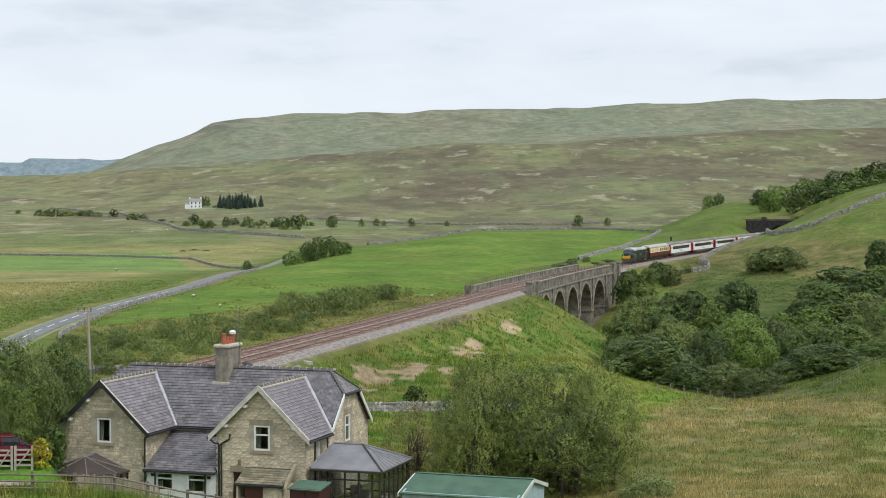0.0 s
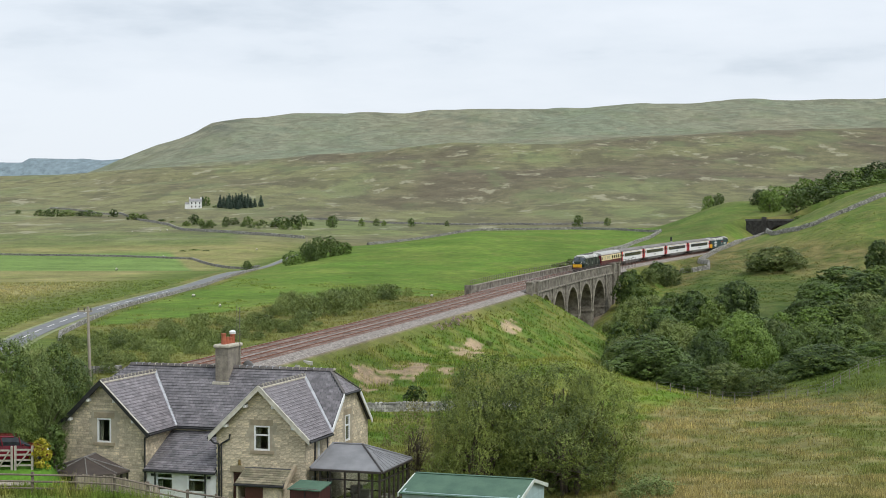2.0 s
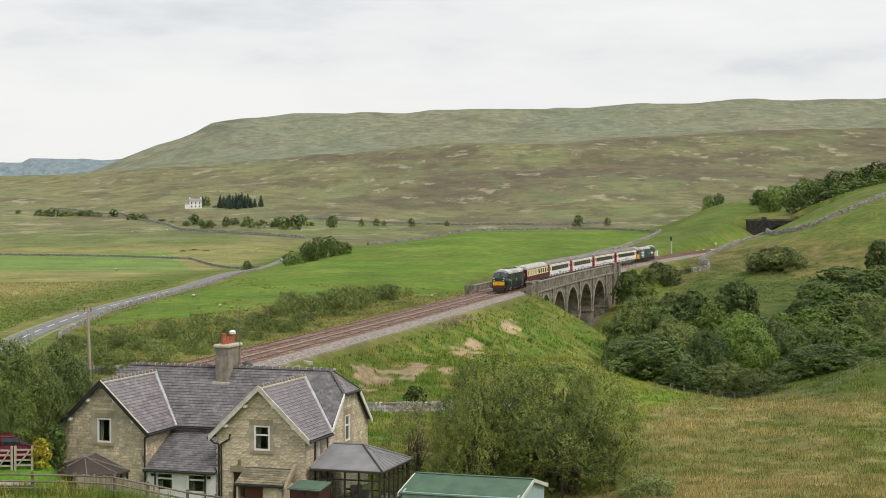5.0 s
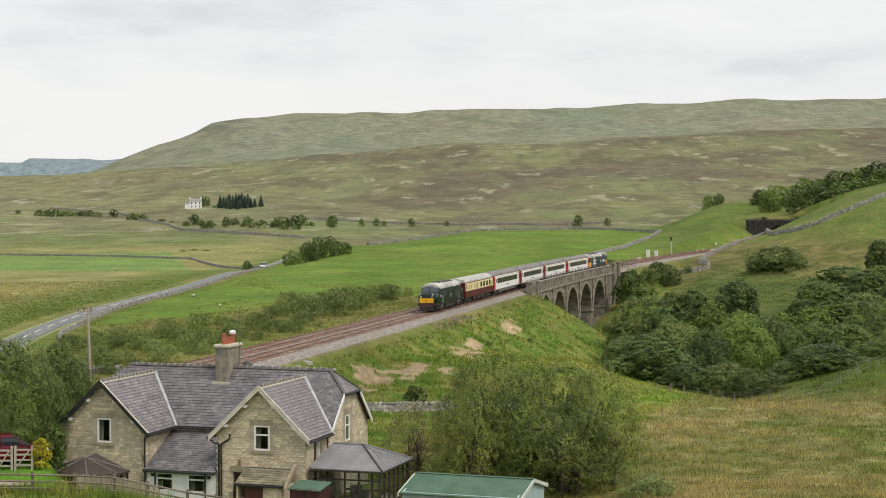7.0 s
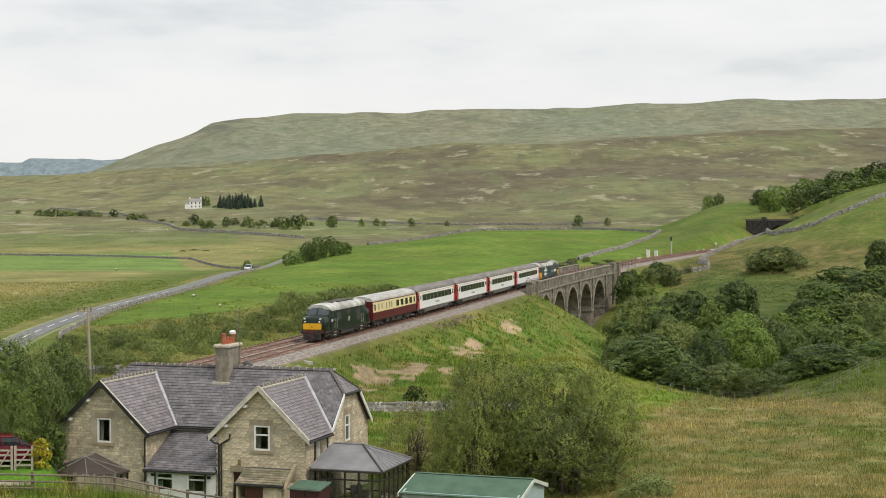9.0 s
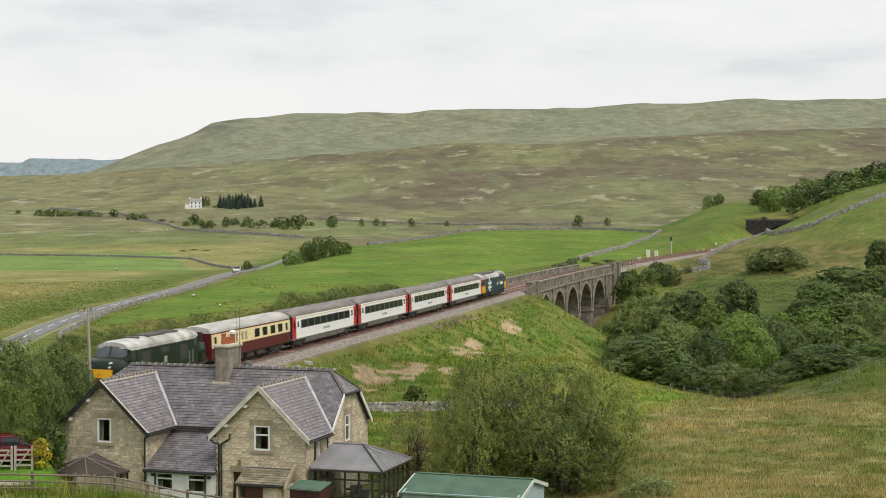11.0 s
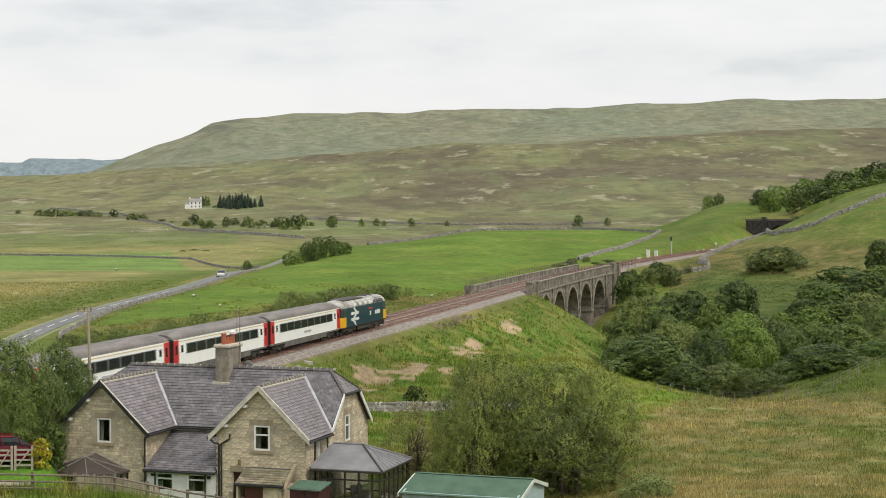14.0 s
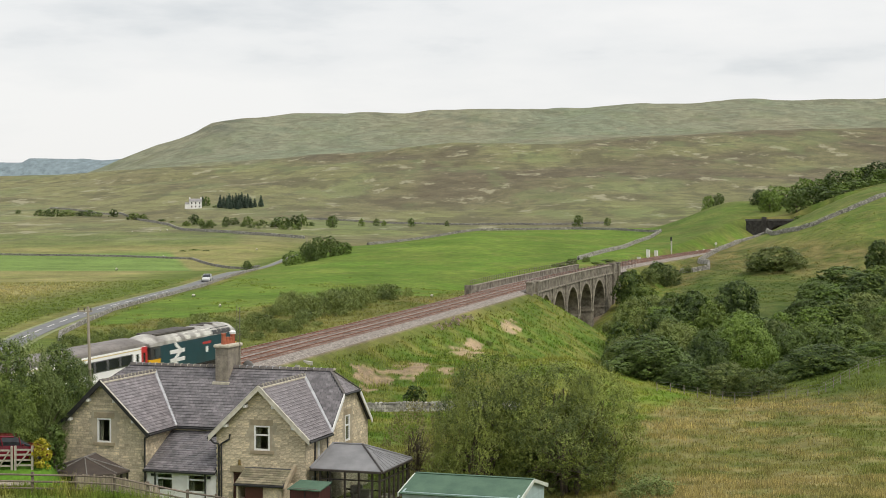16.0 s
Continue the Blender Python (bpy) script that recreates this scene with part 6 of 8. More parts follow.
def build_conservatory():
    """Dark-framed garden room at the cottages' end."""
    g = thing("conservatory", HOUSE, "dark-framed conservatory with a grey hipped roof", "conservatory")
    frame_m = material("conservatory_brown", (0.040, 0.032, 0.028), (0.055, 0.045, 0.04), rough=0.45)
    roof_m = material("conservatory_roof", (0.235, 0.235, 0.24), (0.18, 0.18, 0.185), scale=1.2, rough=0.55, fine=0.08)
    x0, x1, y0, y1, ze, za = 3.35, 7.2, 0.2, 5.0, 2.55, 3.62
    for x in (3.6, 4.2, 5.1, 5.95, 6.75, x1):
        part("post", box((x - 0.06, y0 - 0.06, 0), (x + 0.06, y0 + 0.06, ze), 0.01), frame_m, g)
    for y in (1.0, 1.8, 2.6, 3.4, 4.2, y1):
        part("post", box((x1 - 0.06, y - 0.06, 0), (x1 + 0.06, y + 0.06, ze), 0.01), frame_m, g)
        part("post", box((3.2, y1 - 0.06, 0), (3.32, y1 + 0.06, ze), 0.01), frame_m, g)
    for z in (0.55, 1.95):
        part("rail", box((3.6, y0 - 0.04, z - 0.04), (x1, y0 + 0.04, z + 0.04), 0), frame_m, g)
        part("rail", box((x1 - 0.04, y0, z - 0.04), (x1 + 0.04, y1, z + 0.04), 0), frame_m, g)
        part("rail", box((3.2, y1 - 0.04, z - 0.04), (x1, y1 + 0.04, z + 0.04), 0), frame_m, g)
    for lo, hi in (((3.6, y0 - 0.01, 0.0), (x1, y0 + 0.01, ze)), ((x1 - 0.01, y0, 0.0), (x1 + 0.01, y1, ze)), ((3.2, y1 - 0.01, 0), (x1, y1 + 0.01, ze))):
        p = part("pane", box(lo, hi), window_glass(), g)
        p.visible_shadow = False
    e = 0.22
    A, B, C, D = (x0 - 0.3, y0 - e, ze), (x1 + e, y0 - e, ze), (x1 + e, y1 + e, ze), (x0 - 0.4, y1 + e, ze)
    P, Q = (x0 + 0.1, 2.6, za), (5.3, 2.6, za)
    for quad in ((A, B, Q, P), (C, D, P, Q)):
        bm = bmesh.new()
        add_quad(bm, *quad, 0.05)
        part("roof_slope", bm, roof_m, g)
    bm = bmesh.new()
    vs = [bm.verts.new(v) for v in (B, C, Q)]
    bm.faces.new(vs)
    lo = [bm.verts.new((v[0], v[1], v[2] - 0.05)) for v in (B, C, Q)]
    bm.faces.new(lo[::-1])
    for i in range(3):
        bm.faces.new((vs[i], lo[i], lo[(i + 1) % 3], vs[(i + 1) % 3]))
    part("roof_slope", bm, roof_m, g)
    for a, b in ((B, Q), (C, Q), (P, Q), (A, P)):
        part("hip_bar", tube((a[0], a[1], a[2] + 0.03), (b[0], b[1], b[2] + 0.03), 0.06, None, 6), frame_m if a is B else roof_m, g)
    for k in range(1, 9):
        t = k / 9
        yb = B[1] + (C[1] - B[1]) * t
        tq = min(t, 1 - t) * 2
        part("roof_bar", tube((B[0], yb, ze + 0.02), (B[0] + (Q[0] - B[0]) * tq, yb + (2.6 - yb) * tq, ze + (za - ze) * tq + 0.02), 0.018, None, 4), roof_m, g)
    bm = bmesh.new()
    add_box(bm, (A[0], A[1] - 0.08, ze - 0.14), (B[0], A[1] + 0.04, ze - 0.01), 0.02)
    add_box(bm, (B[0] - 0.04, B[1], ze - 0.14), (B[0] + 0.08, C[1], ze - 0.01), 0.02)
    part("gutter", bm, frame_m, g)
    part("floor", box((3.2, y0, -0.05), (x1, y1, 0.04)), material("floor_tile", (0.45, 0.42, 0.38), (0.38, 0.35, 0.31), rough=0.6), g)
    wick = material("wicker_pale", (0.50, 0.47, 0.42), (0.38, 0.35, 0.31), scale=9, rough=0.8)
    for x, y, r in ((5.4, 2.4, 15), (6.6, 3.2, -70), (4.6, 3.6, 30)):
        c = thing("garden_chair", HOUSE @ pose(x, y, 0.04, 0, 0, r), "pale wicker armchair inside the conservatory", "chair", "conservatory chairs")
        part("seat", box((-0.36, -0.36, 0.28), (0.36, 0.36, 0.46), 0.06), wick, c)
        part("backrest", box((-0.38, 0.28, 0.4), (0.38, 0.40, 1.0), 0.06), wick, c)
        for sx in (-0.36, 0.36):
            part("armrest", box((sx - 0.06, -0.34, 0.42), (sx + 0.06, 0.34, 0.66), 0.04), wick, c)
            for sy in (-0.3, 0.3):
                part("leg", box((sx * 0.85 - 0.03, sy - 0.03, 0), (sx * 0.85 + 0.03, sy + 0.03, 0.3), 0.01), wick, c)


build_conservatory()


def build_garden_room():
    """Many-sided lean-to with a dark hipped roof in front of the other gable."""
    g = thing("garden_room", HOUSE @ pose(-10.75, 0, 0), "low many-sided garden room with a dark brown roof", "conservatory")
    brown = material("garden_room_roof", (0.085, 0.066, 0.055), (0.058, 0.046, 0.04), scale=1.4, rough=0.6, fine=0.1)
    bar = material("garden_room_bar", (0.26, 0.25, 0.23), (0.18, 0.17, 0.16), rough=0.5)
    wall_m = MATS["wall_mortar"]
    ring = [(-2.5, 0.0), (-2.45, -1.1), (-1.3, -2.15), (0.75, -2.2), (2.0, -1.2), (2.15, 0.0)]
    ze, za = 1.86, 2.8
    A, B = Vector((-0.35, -0.62, za - 0.18)), Vector((0.05, -0.05, za))
    bm = bmesh.new()
    e = [bm.verts.new((x * 1.07, y * 1.07 if y else 0.0, ze)) for x, y in ring]
    a, b = bm.verts.new(A), bm.verts.new(B)
    lo = [bm.verts.new((v.co.x, v.co.y, ze - 0.1)) for v in e]
    for i in range(5):
        bm.faces.new((e[i], e[i + 1], a))
        bm.faces.new((e[i], lo[i], lo[i + 1], e[i + 1]))
    bm.faces.new((e[0], a, b))
    bm.faces.new((a, e[5], b))
    bm.faces.new(lo)
    bmesh.ops.recalc_face_normals(bm, faces=bm.faces)
    part("roof", bm, brown, g, "dark brown panelled roof")
    for i in range(6):
        x, y = ring[i]
        part("roof_bar", tube((x * 1.07, y * 1.07 if y else -0.02, ze + 0.02), tuple(A + Vector((0, 0, 0.02))), 0.035, None, 5), bar, g)
    part("roof_bar", tube(tuple(A), tuple(B), 0.05, None, 5), bar, g)
    frame_m = MATS["conservatory_brown"]
    for (x, y), (x2, y2) in zip(ring, ring[1:]):
        d = Vector((x2 - x, y2 - y, 0))
        m = Matrix.Translation((x, y, 0)) @ d.to_track_quat("X", "Z").to_matrix().to_4x4()
        L = d.length
        part("dwarf_wall", box((0, -0.1, 0), (L, 0.1, 0.75), 0.01, m), wall_m, g)
        p = part("pane", box((0.06, -0.012, 0.75), (L - 0.06, 0.012, ze - 0.1), 0, m), window_glass(), g)
        p.visible_shadow = False
        for k in (0.0, 0.5, 1.0):
            part("post", box((L * k - 0.06, -0.06, 0.7), (L * k + 0.06, 0.06, ze - 0.05), 0.01, m), frame_m, g)


build_garden_room()


def build_sheds():
    felt = material("green_felt", (0.082, 0.150, 0.098), (0.058, 0.115, 0.076), scale=1.2, rough=0.9, fine=0.14, fine_scale=14)
    trim = material("shed_trim", (0.60, 0.64, 0.58), (0.48, 0.52, 0.46), rough=0.6)
    blue = material("shed_blue", (0.36, 0.47, 0.47), (0.30, 0.40, 0.40), scale=2, rough=0.6, stretch=(1, 1, 0.2))
    m = pose(1.6, 81.0, -3.5, 0, 0, -19.0)
    sh = thing("garden_shed", m, "timber garden shed with green felt roof and pale trim", "shed")
    L, D, ze, za = 3.0, 2.4, 2.52, 3.1
    for x in (-L, L):
        bm = prism([(-D, 0), (D, 0), (D, ze), (0, za - 0.05), (-D, ze)], x - 0.05, x + 0.05, "x")
        part("end_wall", bm, blue, sh)
    for y in (-D, D):
        part("side_wall", box((-L, y - 0.05, 0), (L, y + 0.05, ze)), blue, sh)
    for sy in (-1, 1):
        bm = bmesh.new()
        add_quad(bm, *((( -L - 0.2, sy * (D + 0.2), ze - 0.06), (L + 0.2, sy * (D + 0.2), ze - 0.06), (L + 0.2, 0, za), (-L - 0.2, 0, za)) if sy < 0 else
                       ((L + 0.2, D + 0.2, ze - 0.06), (-L - 0.2, D + 0.2, ze - 0.06), (-L - 0.2, 0, za), (L + 0.2, 0, za))), 0.05)
        part("roof_slope", bm, felt, sh, "green mineral felt roof")
        for x in (-L - 0.2, L + 0.2):
            bm = bmesh.new()
            f = [(sy * (D + 0.2), ze - 0.24), (0, za - 0.16), (0, za + 0.02), (sy * (D + 0.2), ze - 0.04)]
            add_prism(bm, f, x - 0.03, x + 0.03, "x")
            bmesh.ops.recalc_face_normals(bm, faces=bm.faces)
            part("bargeboard", bm, trim, sh)
    part("ridge_strip", box((-L - 0.2, -0.12, za - 0.01), (L + 0.2, 0.12, za + 0.03), 0.01), felt, sh)
    for k in range(12):
        part("board", box((L + 0.05, -D + 0.05, 0.1 + k * 0.18), (L + 0.07, D - 0.05, 0.25 + k * 0.18), 0.005), blue, sh)
    red = material("bin_store_red", (0.075, 0.022, 0.018), (0.05, 0.017, 0.014), scale=3, rough=0.7, stretch=(6, 6, 0.4))
    bs = thing("bin_store", HOUSE @ pose(3.95, -2.1, 0.0, 0, 0, -4), "dark red timber bin store with green felt lid", "shed")
    part("box", box((-0.95, -0.7, 0), (0.85, 0.7, 1.85), 0.02), red, bs)
    bm = bmesh.new()
    add_quad(bm, (-1.05, -0.8, 1.82), (0.95, -0.8, 1.82), (0.95, 0.8, 2.08), (-1.05, 0.8, 2.08), 0.06)
    part("lid", bm, felt, bs, "green felt lid")
    part("door_edge", box((-0.05, -0.73, 0.05), (0.0, -0.70, 1.8)), MATS["bargeboard_black"], bs)


build_sheds()


# ---- plants ----
def mesh_from(name, verts, faces, mat, colours=None):
    """A mesh of equal-sided faces out of computed arrays."""
    me = bpy.data.meshes.new(name)
    verts, faces = np.asarray(verts, np.float32), np.asarray(faces, np.int32)
    me.vertices.add(len(verts))
    me.vertices.foreach_set("co", verts.ravel())
    me.loops.add(faces.size)
    me.loops.foreach_set("vertex_index", faces.ravel())
    me.polygons.add(len(faces))
    me.polygons.foreach_set("loop_start", np.arange(0, faces.size, faces.shape[1], dtype=np.int32))
    me.update(calc_edges=True)
    if colours is not None:
        at = me.attributes.new("cover", "FLOAT_COLOR", "POINT")
        at.data.foreach_set("color", np.concatenate([colours, np.ones((len(colours), 1))], 1).astype(np.float32).ravel())
    me.materials.append(mat)
    return me


def leaves(rng, centres, radii, n, size, droop=0.0, slim=0.55):
    """Leaf blades round a set of lobes: small folded diamonds that face outwards, unevenly."""
    w = radii ** 2 / np.sum(radii ** 2)
    k = rng.choice(len(radii), n, p=w)
    v = rng.normal(size=(n, 3))
    v /= np.linalg.norm(v, axis=1)[:, None]
    r = radii[k] * (1.08 - 0.5 * rng.random(n) ** 2.2) * (1 + 0.13 * np.sin(v[:, 0] * 7 + k) + 0.12 * np.sin(v[:, 2] * 9 + 2 * k))
    c = centres[k] + v * r[:, None] * np.array([1, 1, 0.85])
    nrm = v + rng.normal(size=(n, 3)) * 0.38 + np.array([0, 0, 0.30])
    nrm /= np.linalg.norm(nrm, axis=1)[:, None]
    t = np.cross(nrm, rng.normal(size=(n, 3)))
    t[:, 2] -= droop
    t -= nrm * np.sum(t * nrm, 1)[:, None]
    t /= np.linalg.norm(t, axis=1)[:, None] + 1e-9
    b = np.cross(nrm, t)
    s = size * (0.6 + 0.8 * rng.random(n))[:, None]
    p = np.stack([c - t * s, c + b * s * slim + nrm * s * 0.12, c + t * s, c - b * s * slim + nrm * s * 0.12], 1)
    return p.reshape(-1, 3), np.arange(4 * n).reshape(n, 4)


def dome(rng, w, h, n, low=0.05):
    """Clumps of a full rounded crown: small ones over a broad dome, a few sprays beyond it."""
    cs, rs = [], []
    for i in range(n):
        a, z = i * 2.39996 + rng.uniform(-0.4, 0.4), low + (1 - low) * ((i + 0.5) / n) ** 0.62
        girth = math.sqrt(1 - 0.9 * max(0.0, (z - 0.40) / 0.62) ** 2.3) * (0.80 + 0.5 * min(z, 0.4))
        r = rng.uniform(0.13, 0.25) * min(w, h)
        out = max(0.0, w / 2 * girth - r * 0.9) * rng.uniform(0.70, 1.10)
        cs.append((math.cos(a) * out, math.sin(a) * out, max(r * 0.4, h * z - r * 0.85 + rng.uniform(-0.05, 0.06) * h)))
        rs.append(r)
    return np.array(cs), np.array(rs)


BARK = material("bark", (0.11, 0.085, 0.062), (0.065, 0.05, 0.038), scale=3, rough=0.95, bump=0.6, stretch=(3, 3, 0.6))


def crown_leaves(rng, w, h, n_lobes, n, size, low=0.05, droop=0.0, slim=0.55, tuft=9, shoot=0.0):
    """Leaves in tufts on the outer faces of a crown's clumps, with dark creases left between the clumps.
    With a shoot length the leaves line up along rising twigs, as on willows."""
    cs, rs = dome(rng, w, h, n_lobes, low)
    m = max(50, n // tuft)
    k = rng.choice(len(rs), m * 5, p=rs ** 2 / np.sum(rs ** 2))
    v = rng.normal(size=(m * 5, 3)) + np.array([0, 0, 0.25])
    v /= np.linalg.norm(v, axis=1)[:, None]
    p = cs[k] + v * (rs[k] * (0.80 + 0.34 * rng.random(m * 5)))[:, None] * np.array([1, 1, 0.9])
    gap = np.linalg.norm(p[:, None, :] - cs[None], axis=2) / rs[None]
    gap[np.arange(m * 5), k] = 9.0
    ok = np.flatnonzero((gap.min(1) > 0.84) & (p[:, 2] > 0.02 * h))[:m]
    k, v, p = k[ok], v[ok], p[ok]
    t = rng.randint(0, len(ok), n)
    out = v[t]
    c = p[t] + rng.normal(size=(n, 3)) * (rs[k[t]] * 0.10)[:, None]
    nrm = out + rng.normal(size=(n, 3)) * 0.40 + np.array([0, 0, 0.30])
    along = np.cross(nrm, rng.normal(size=(n, 3)))
    if shoot > 0:
        way = v * 0.8 + rng.normal(size=v.shape) * 0.30 + np.array([0, 0, 0.75])
        way /= np.linalg.norm(way, axis=1)[:, None]
        c = p[t] + rng.normal(size=(n, 3)) * size * 0.8 + way[t] * (rng.random(n) ** 0.8 * shoot)[:, None]
        along = way[t] + rng.normal(size=(n, 3)) * 0.35
    along[:, 2] -= droop
    nrm /= np.linalg.norm(nrm, axis=1)[:, None]
    along -= nrm * np.sum(along * nrm, 1)[:, None]
    along /= np.linalg.norm(along, axis=1)[:, None] + 1e-9
    b = np.cross(nrm, along)
    s = size * (0.6 + 0.8 * rng.random(n))[:, None]
    q = np.stack([c - along * s, c + b * s * slim + nrm * s * 0.1, c + along * s, c - b * s * slim + nrm * s * 0.1], 1).reshape(-1, 3)
    q[:, 2] = np.maximum(q[:, 2], 0.02)
    return q, np.arange(4 * n).reshape(n, 4), cs


def plant(name, label, category, w, h, n_lobes, n_leaves, size, mat, seed, low=0.05, trunk=True, droop=0.0, group="", stems=1, slim=0.55, shoot=0.0, tuft=9):
    rng = np.random.RandomState(seed)
    root = thing(name, Matrix(), label, category, group)
    v, f, cs = crown_leaves(rng, w, h, n_lobes, n_leaves, size, low, droop, slim, tuft, shoot)
    crown = new("crown", mesh_from("crown", v, f, mat))
    crown.parent = root
    if trunk:
        bm = bmesh.new()
        for s in range(stems):
            base = Vector((rng.uniform(-0.1, 0.1) * w * (stems > 1), rng.uniform(-0.1, 0.1) * w * (stems > 1), -0.3))
            fork = Vector((base.x * 1.7, base.y * 1.7, h * 0.30))
            add_tube(bm, base, fork, 0.022 * h / (1 + 0.3 * (stems > 1)), 0.015 * h, 8)
            for k in rng.choice(len(cs), min(len(cs), 7), replace=False):
                c = Vector(cs[k])
                mid = fork.lerp(c, 0.5) + Vector((0, 0, 0.04 * h))
                add_tube(bm, fork, mid, 0.011 * h, 0.007 * h, 6)
                add_tube(bm, mid, c, 0.007 * h, 0.002 * h, 5)
        part("trunk", bm, BARK, root)
    root["size"] = (w, h)
    return root


def stand(kinds, spots, seed, used, slender=1.15):
    """Sets trees out. Each spot: kind, bearing, distance, how far its top lies over the eye's level (both in metres
    per 2802 m of distance), and its width in the same measure."""
    rng = random.Random(seed)
    for k, b, dist, top, width in spots:
        tree = kinds[k]
        w, h = tree["size"]
        x = b / FOCAL * dist
        z = float(land(np.array([x]), np.array([dist]))[0])
        tall = min(max(0.9, EYE.z + top / FOCAL * dist - z + 0.3), slender * width / FOCAL * dist)
        wide = width * 1.06 / FOCAL * dist / w
        m = Matrix.Translation((x, dist, z - 0.3)) @ pose(0, 0, 0, 0, 0, rng.uniform(0, 360)) @ Matrix.Diagonal((wide, wide, tall / h, 1))
        if tree.name in used:
            a, _, c = tree.scale
            copy_thing(tree, m @ Matrix.Diagonal((1 / a, 1 / a, 1 / c, 1)))
        else:
            tree.matrix_basis = m
            used.add(tree.name)


def at_bearing(b, dist, turn=0.0, scale=1.0, sink=0.15, wide=None):
    x = b / FOCAL * dist
    z = float(land(np.array([x]), np.array([dist]))[0])
    return Matrix.Translation((x, dist, z - sink)) @ pose(0, 0, 0, 0, 0, turn) @ Matrix.Diagonal((wide or scale, wide or scale, scale, 1))


LEAF_MID = leaf_material("leaf_green", (0.185, 0.255, 0.050), (0.040, 0.072, 0.016))
LEAF_DARK = leaf_material("leaf_dark", (0.118, 0.176, 0.038), (0.023, 0.044, 0.011))
LEAF_LIGHT = leaf_material("leaf_light", (0.200, 0.262, 0.072), (0.078, 0.120, 0.030))
LEAF_WILLOW = leaf_material("leaf_willow", (0.250, 0.300, 0.082), (0.100, 0.140, 0.036))
LEAF_SALLOW = leaf_material("leaf_sallow", (0.195, 0.240, 0.062), (0.056, 0.086, 0.022))
LEAF_ALDER = leaf_material("leaf_alder", (0.180, 0.270, 0.044), (0.042, 0.080, 0.014))
LEAF_YELLOW = leaf_material("leaf_yellow", (0.46, 0.40, 0.03), (0.24, 0.24, 0.02))
NEEDLE = leaf_material("needle_dark", (0.060, 0.095, 0.060), (0.025, 0.045, 0.032), 0.15)


def build_gully_wood():
    """The wooded gully below the viaduct."""
    g = "trees of the gully"
    looks = (("dark green rounded hawthorn in the wooded gully", 8.2, 7.0, LEAF_DARK, 5, 0.55, 0.0), ("mid-green broadleaf tree in the wooded gully", 8.0, 7.6, LEAF_MID, 6, 0.55, 0.0),
             ("light green feathery willow in the wooded gully", 7.6, 6.6, LEAF_SALLOW, 7, 0.32, 0.45), ("bright green alder in the wooded gully", 8.4, 8.0, LEAF_ALDER, 8, 0.55, 0.0))
    near = [plant("tree", label, "tree", w, h, 30, 20000, 0.125, mat, seed, 0.02, group=g, slim=slim, shoot=shoot) for label, w, h, mat, seed, slim, shoot in looks]
    far = [plant("tree", label, "tree", w, h, 24, 7500, 0.20, mat, seed + 20, 0.02, group=g, slim=slim, shoot=shoot) for label, w, h, mat, seed, slim, shoot in looks]
    front = [(0, 364, 170, -214, 170), (0, 431, 165, -262, 95), (2, 501, 166, -262, 105), (2, 560, 163.5, -272, 95), (1, 610, 169, -257, 85), (1, 676, 170, -228, 150), (2, 735, 174, -250, 80), (3, 768, 182, -222, 95),
             (3, 531, 192, -172, 112), (2, 408, 200, -190, 105), (0, 470, 186, -205, 85), (0, 616, 196, -204, 90), (1, 655, 205, -188, 95), (1, 716, 203, -192, 110), (2, 776, 208, -178, 85), (2, 320, 196, -215, 70)]
    back = [(2, 337, 255, -150, 76), (1, 318, 240, -178, 60), (0, 391, 240, -166, 84), (0, 440, 256, -134, 76), (1, 478, 250, -150, 62), (0, 522, 260, -116, 86), (1, 566, 236, -178, 76), (2, 590, 225, -186, 70), (3, 656, 235, -162, 84),
            (1, 696, 246, -148, 92), (2, 746, 250, -138, 92), (1, 782, 240, -152, 74), (0, 640, 262, -146, 64), (3, 690, 272, -124, 92), (0, 664, 286, -116, 84), (0, 710, 300, -90, 112), (1, 748, 290, -98, 84), (1, 776, 310, -86, 74), (0, 776, 332, -24, 60),
            (2, 589, 372, -56, 104), (3, 562, 377, -70, 50), (2, 616, 373, -66, 58), (1, 330, 344, -96, 58), (1, 380, 374, -80, 42), (2, 400, 372, -88, 44), (2, 366, 366, -92, 36), (1, 330, 310, -150, 44), (3, 350, 285, -162, 56), (2, 303, 300, -186, 46), (1, 356, 338, -122, 50), (2, 372, 305, -142, 62), (2, 410, 296, -146, 58), (1, 345, 300, -140, 56), (2, 505, 226, -196, 70), (1, 430, 225, -188, 70),
            (0, 500, 290, -140, 50), (3, 456, 282, -142, 46)]
    used = set()
    stand(near, front, 9, used)
    stand(far, back, 10, used)
    # Younger growth between them.
    rng = random.Random(21)
    young = []
    while len(young) < 42:
        b, dist = rng.uniform(300, 800), rng.uniform(176, 305)
        if dist > 250 and 545 < b < 640 or dist < 205 and b < 330:
            continue
        width = rng.uniform(36, 66) * 230 / dist
        z = float(land(np.array([b / FOCAL * dist]), np.array([dist]))[0])
        tall = rng.uniform(2.4, 4.8)
        young.append((rng.choice((0, 1, 2, 2, 3)), b, dist, (z + tall - EYE.z) / dist * FOCAL, width))
    stand(far, young, 12, used)


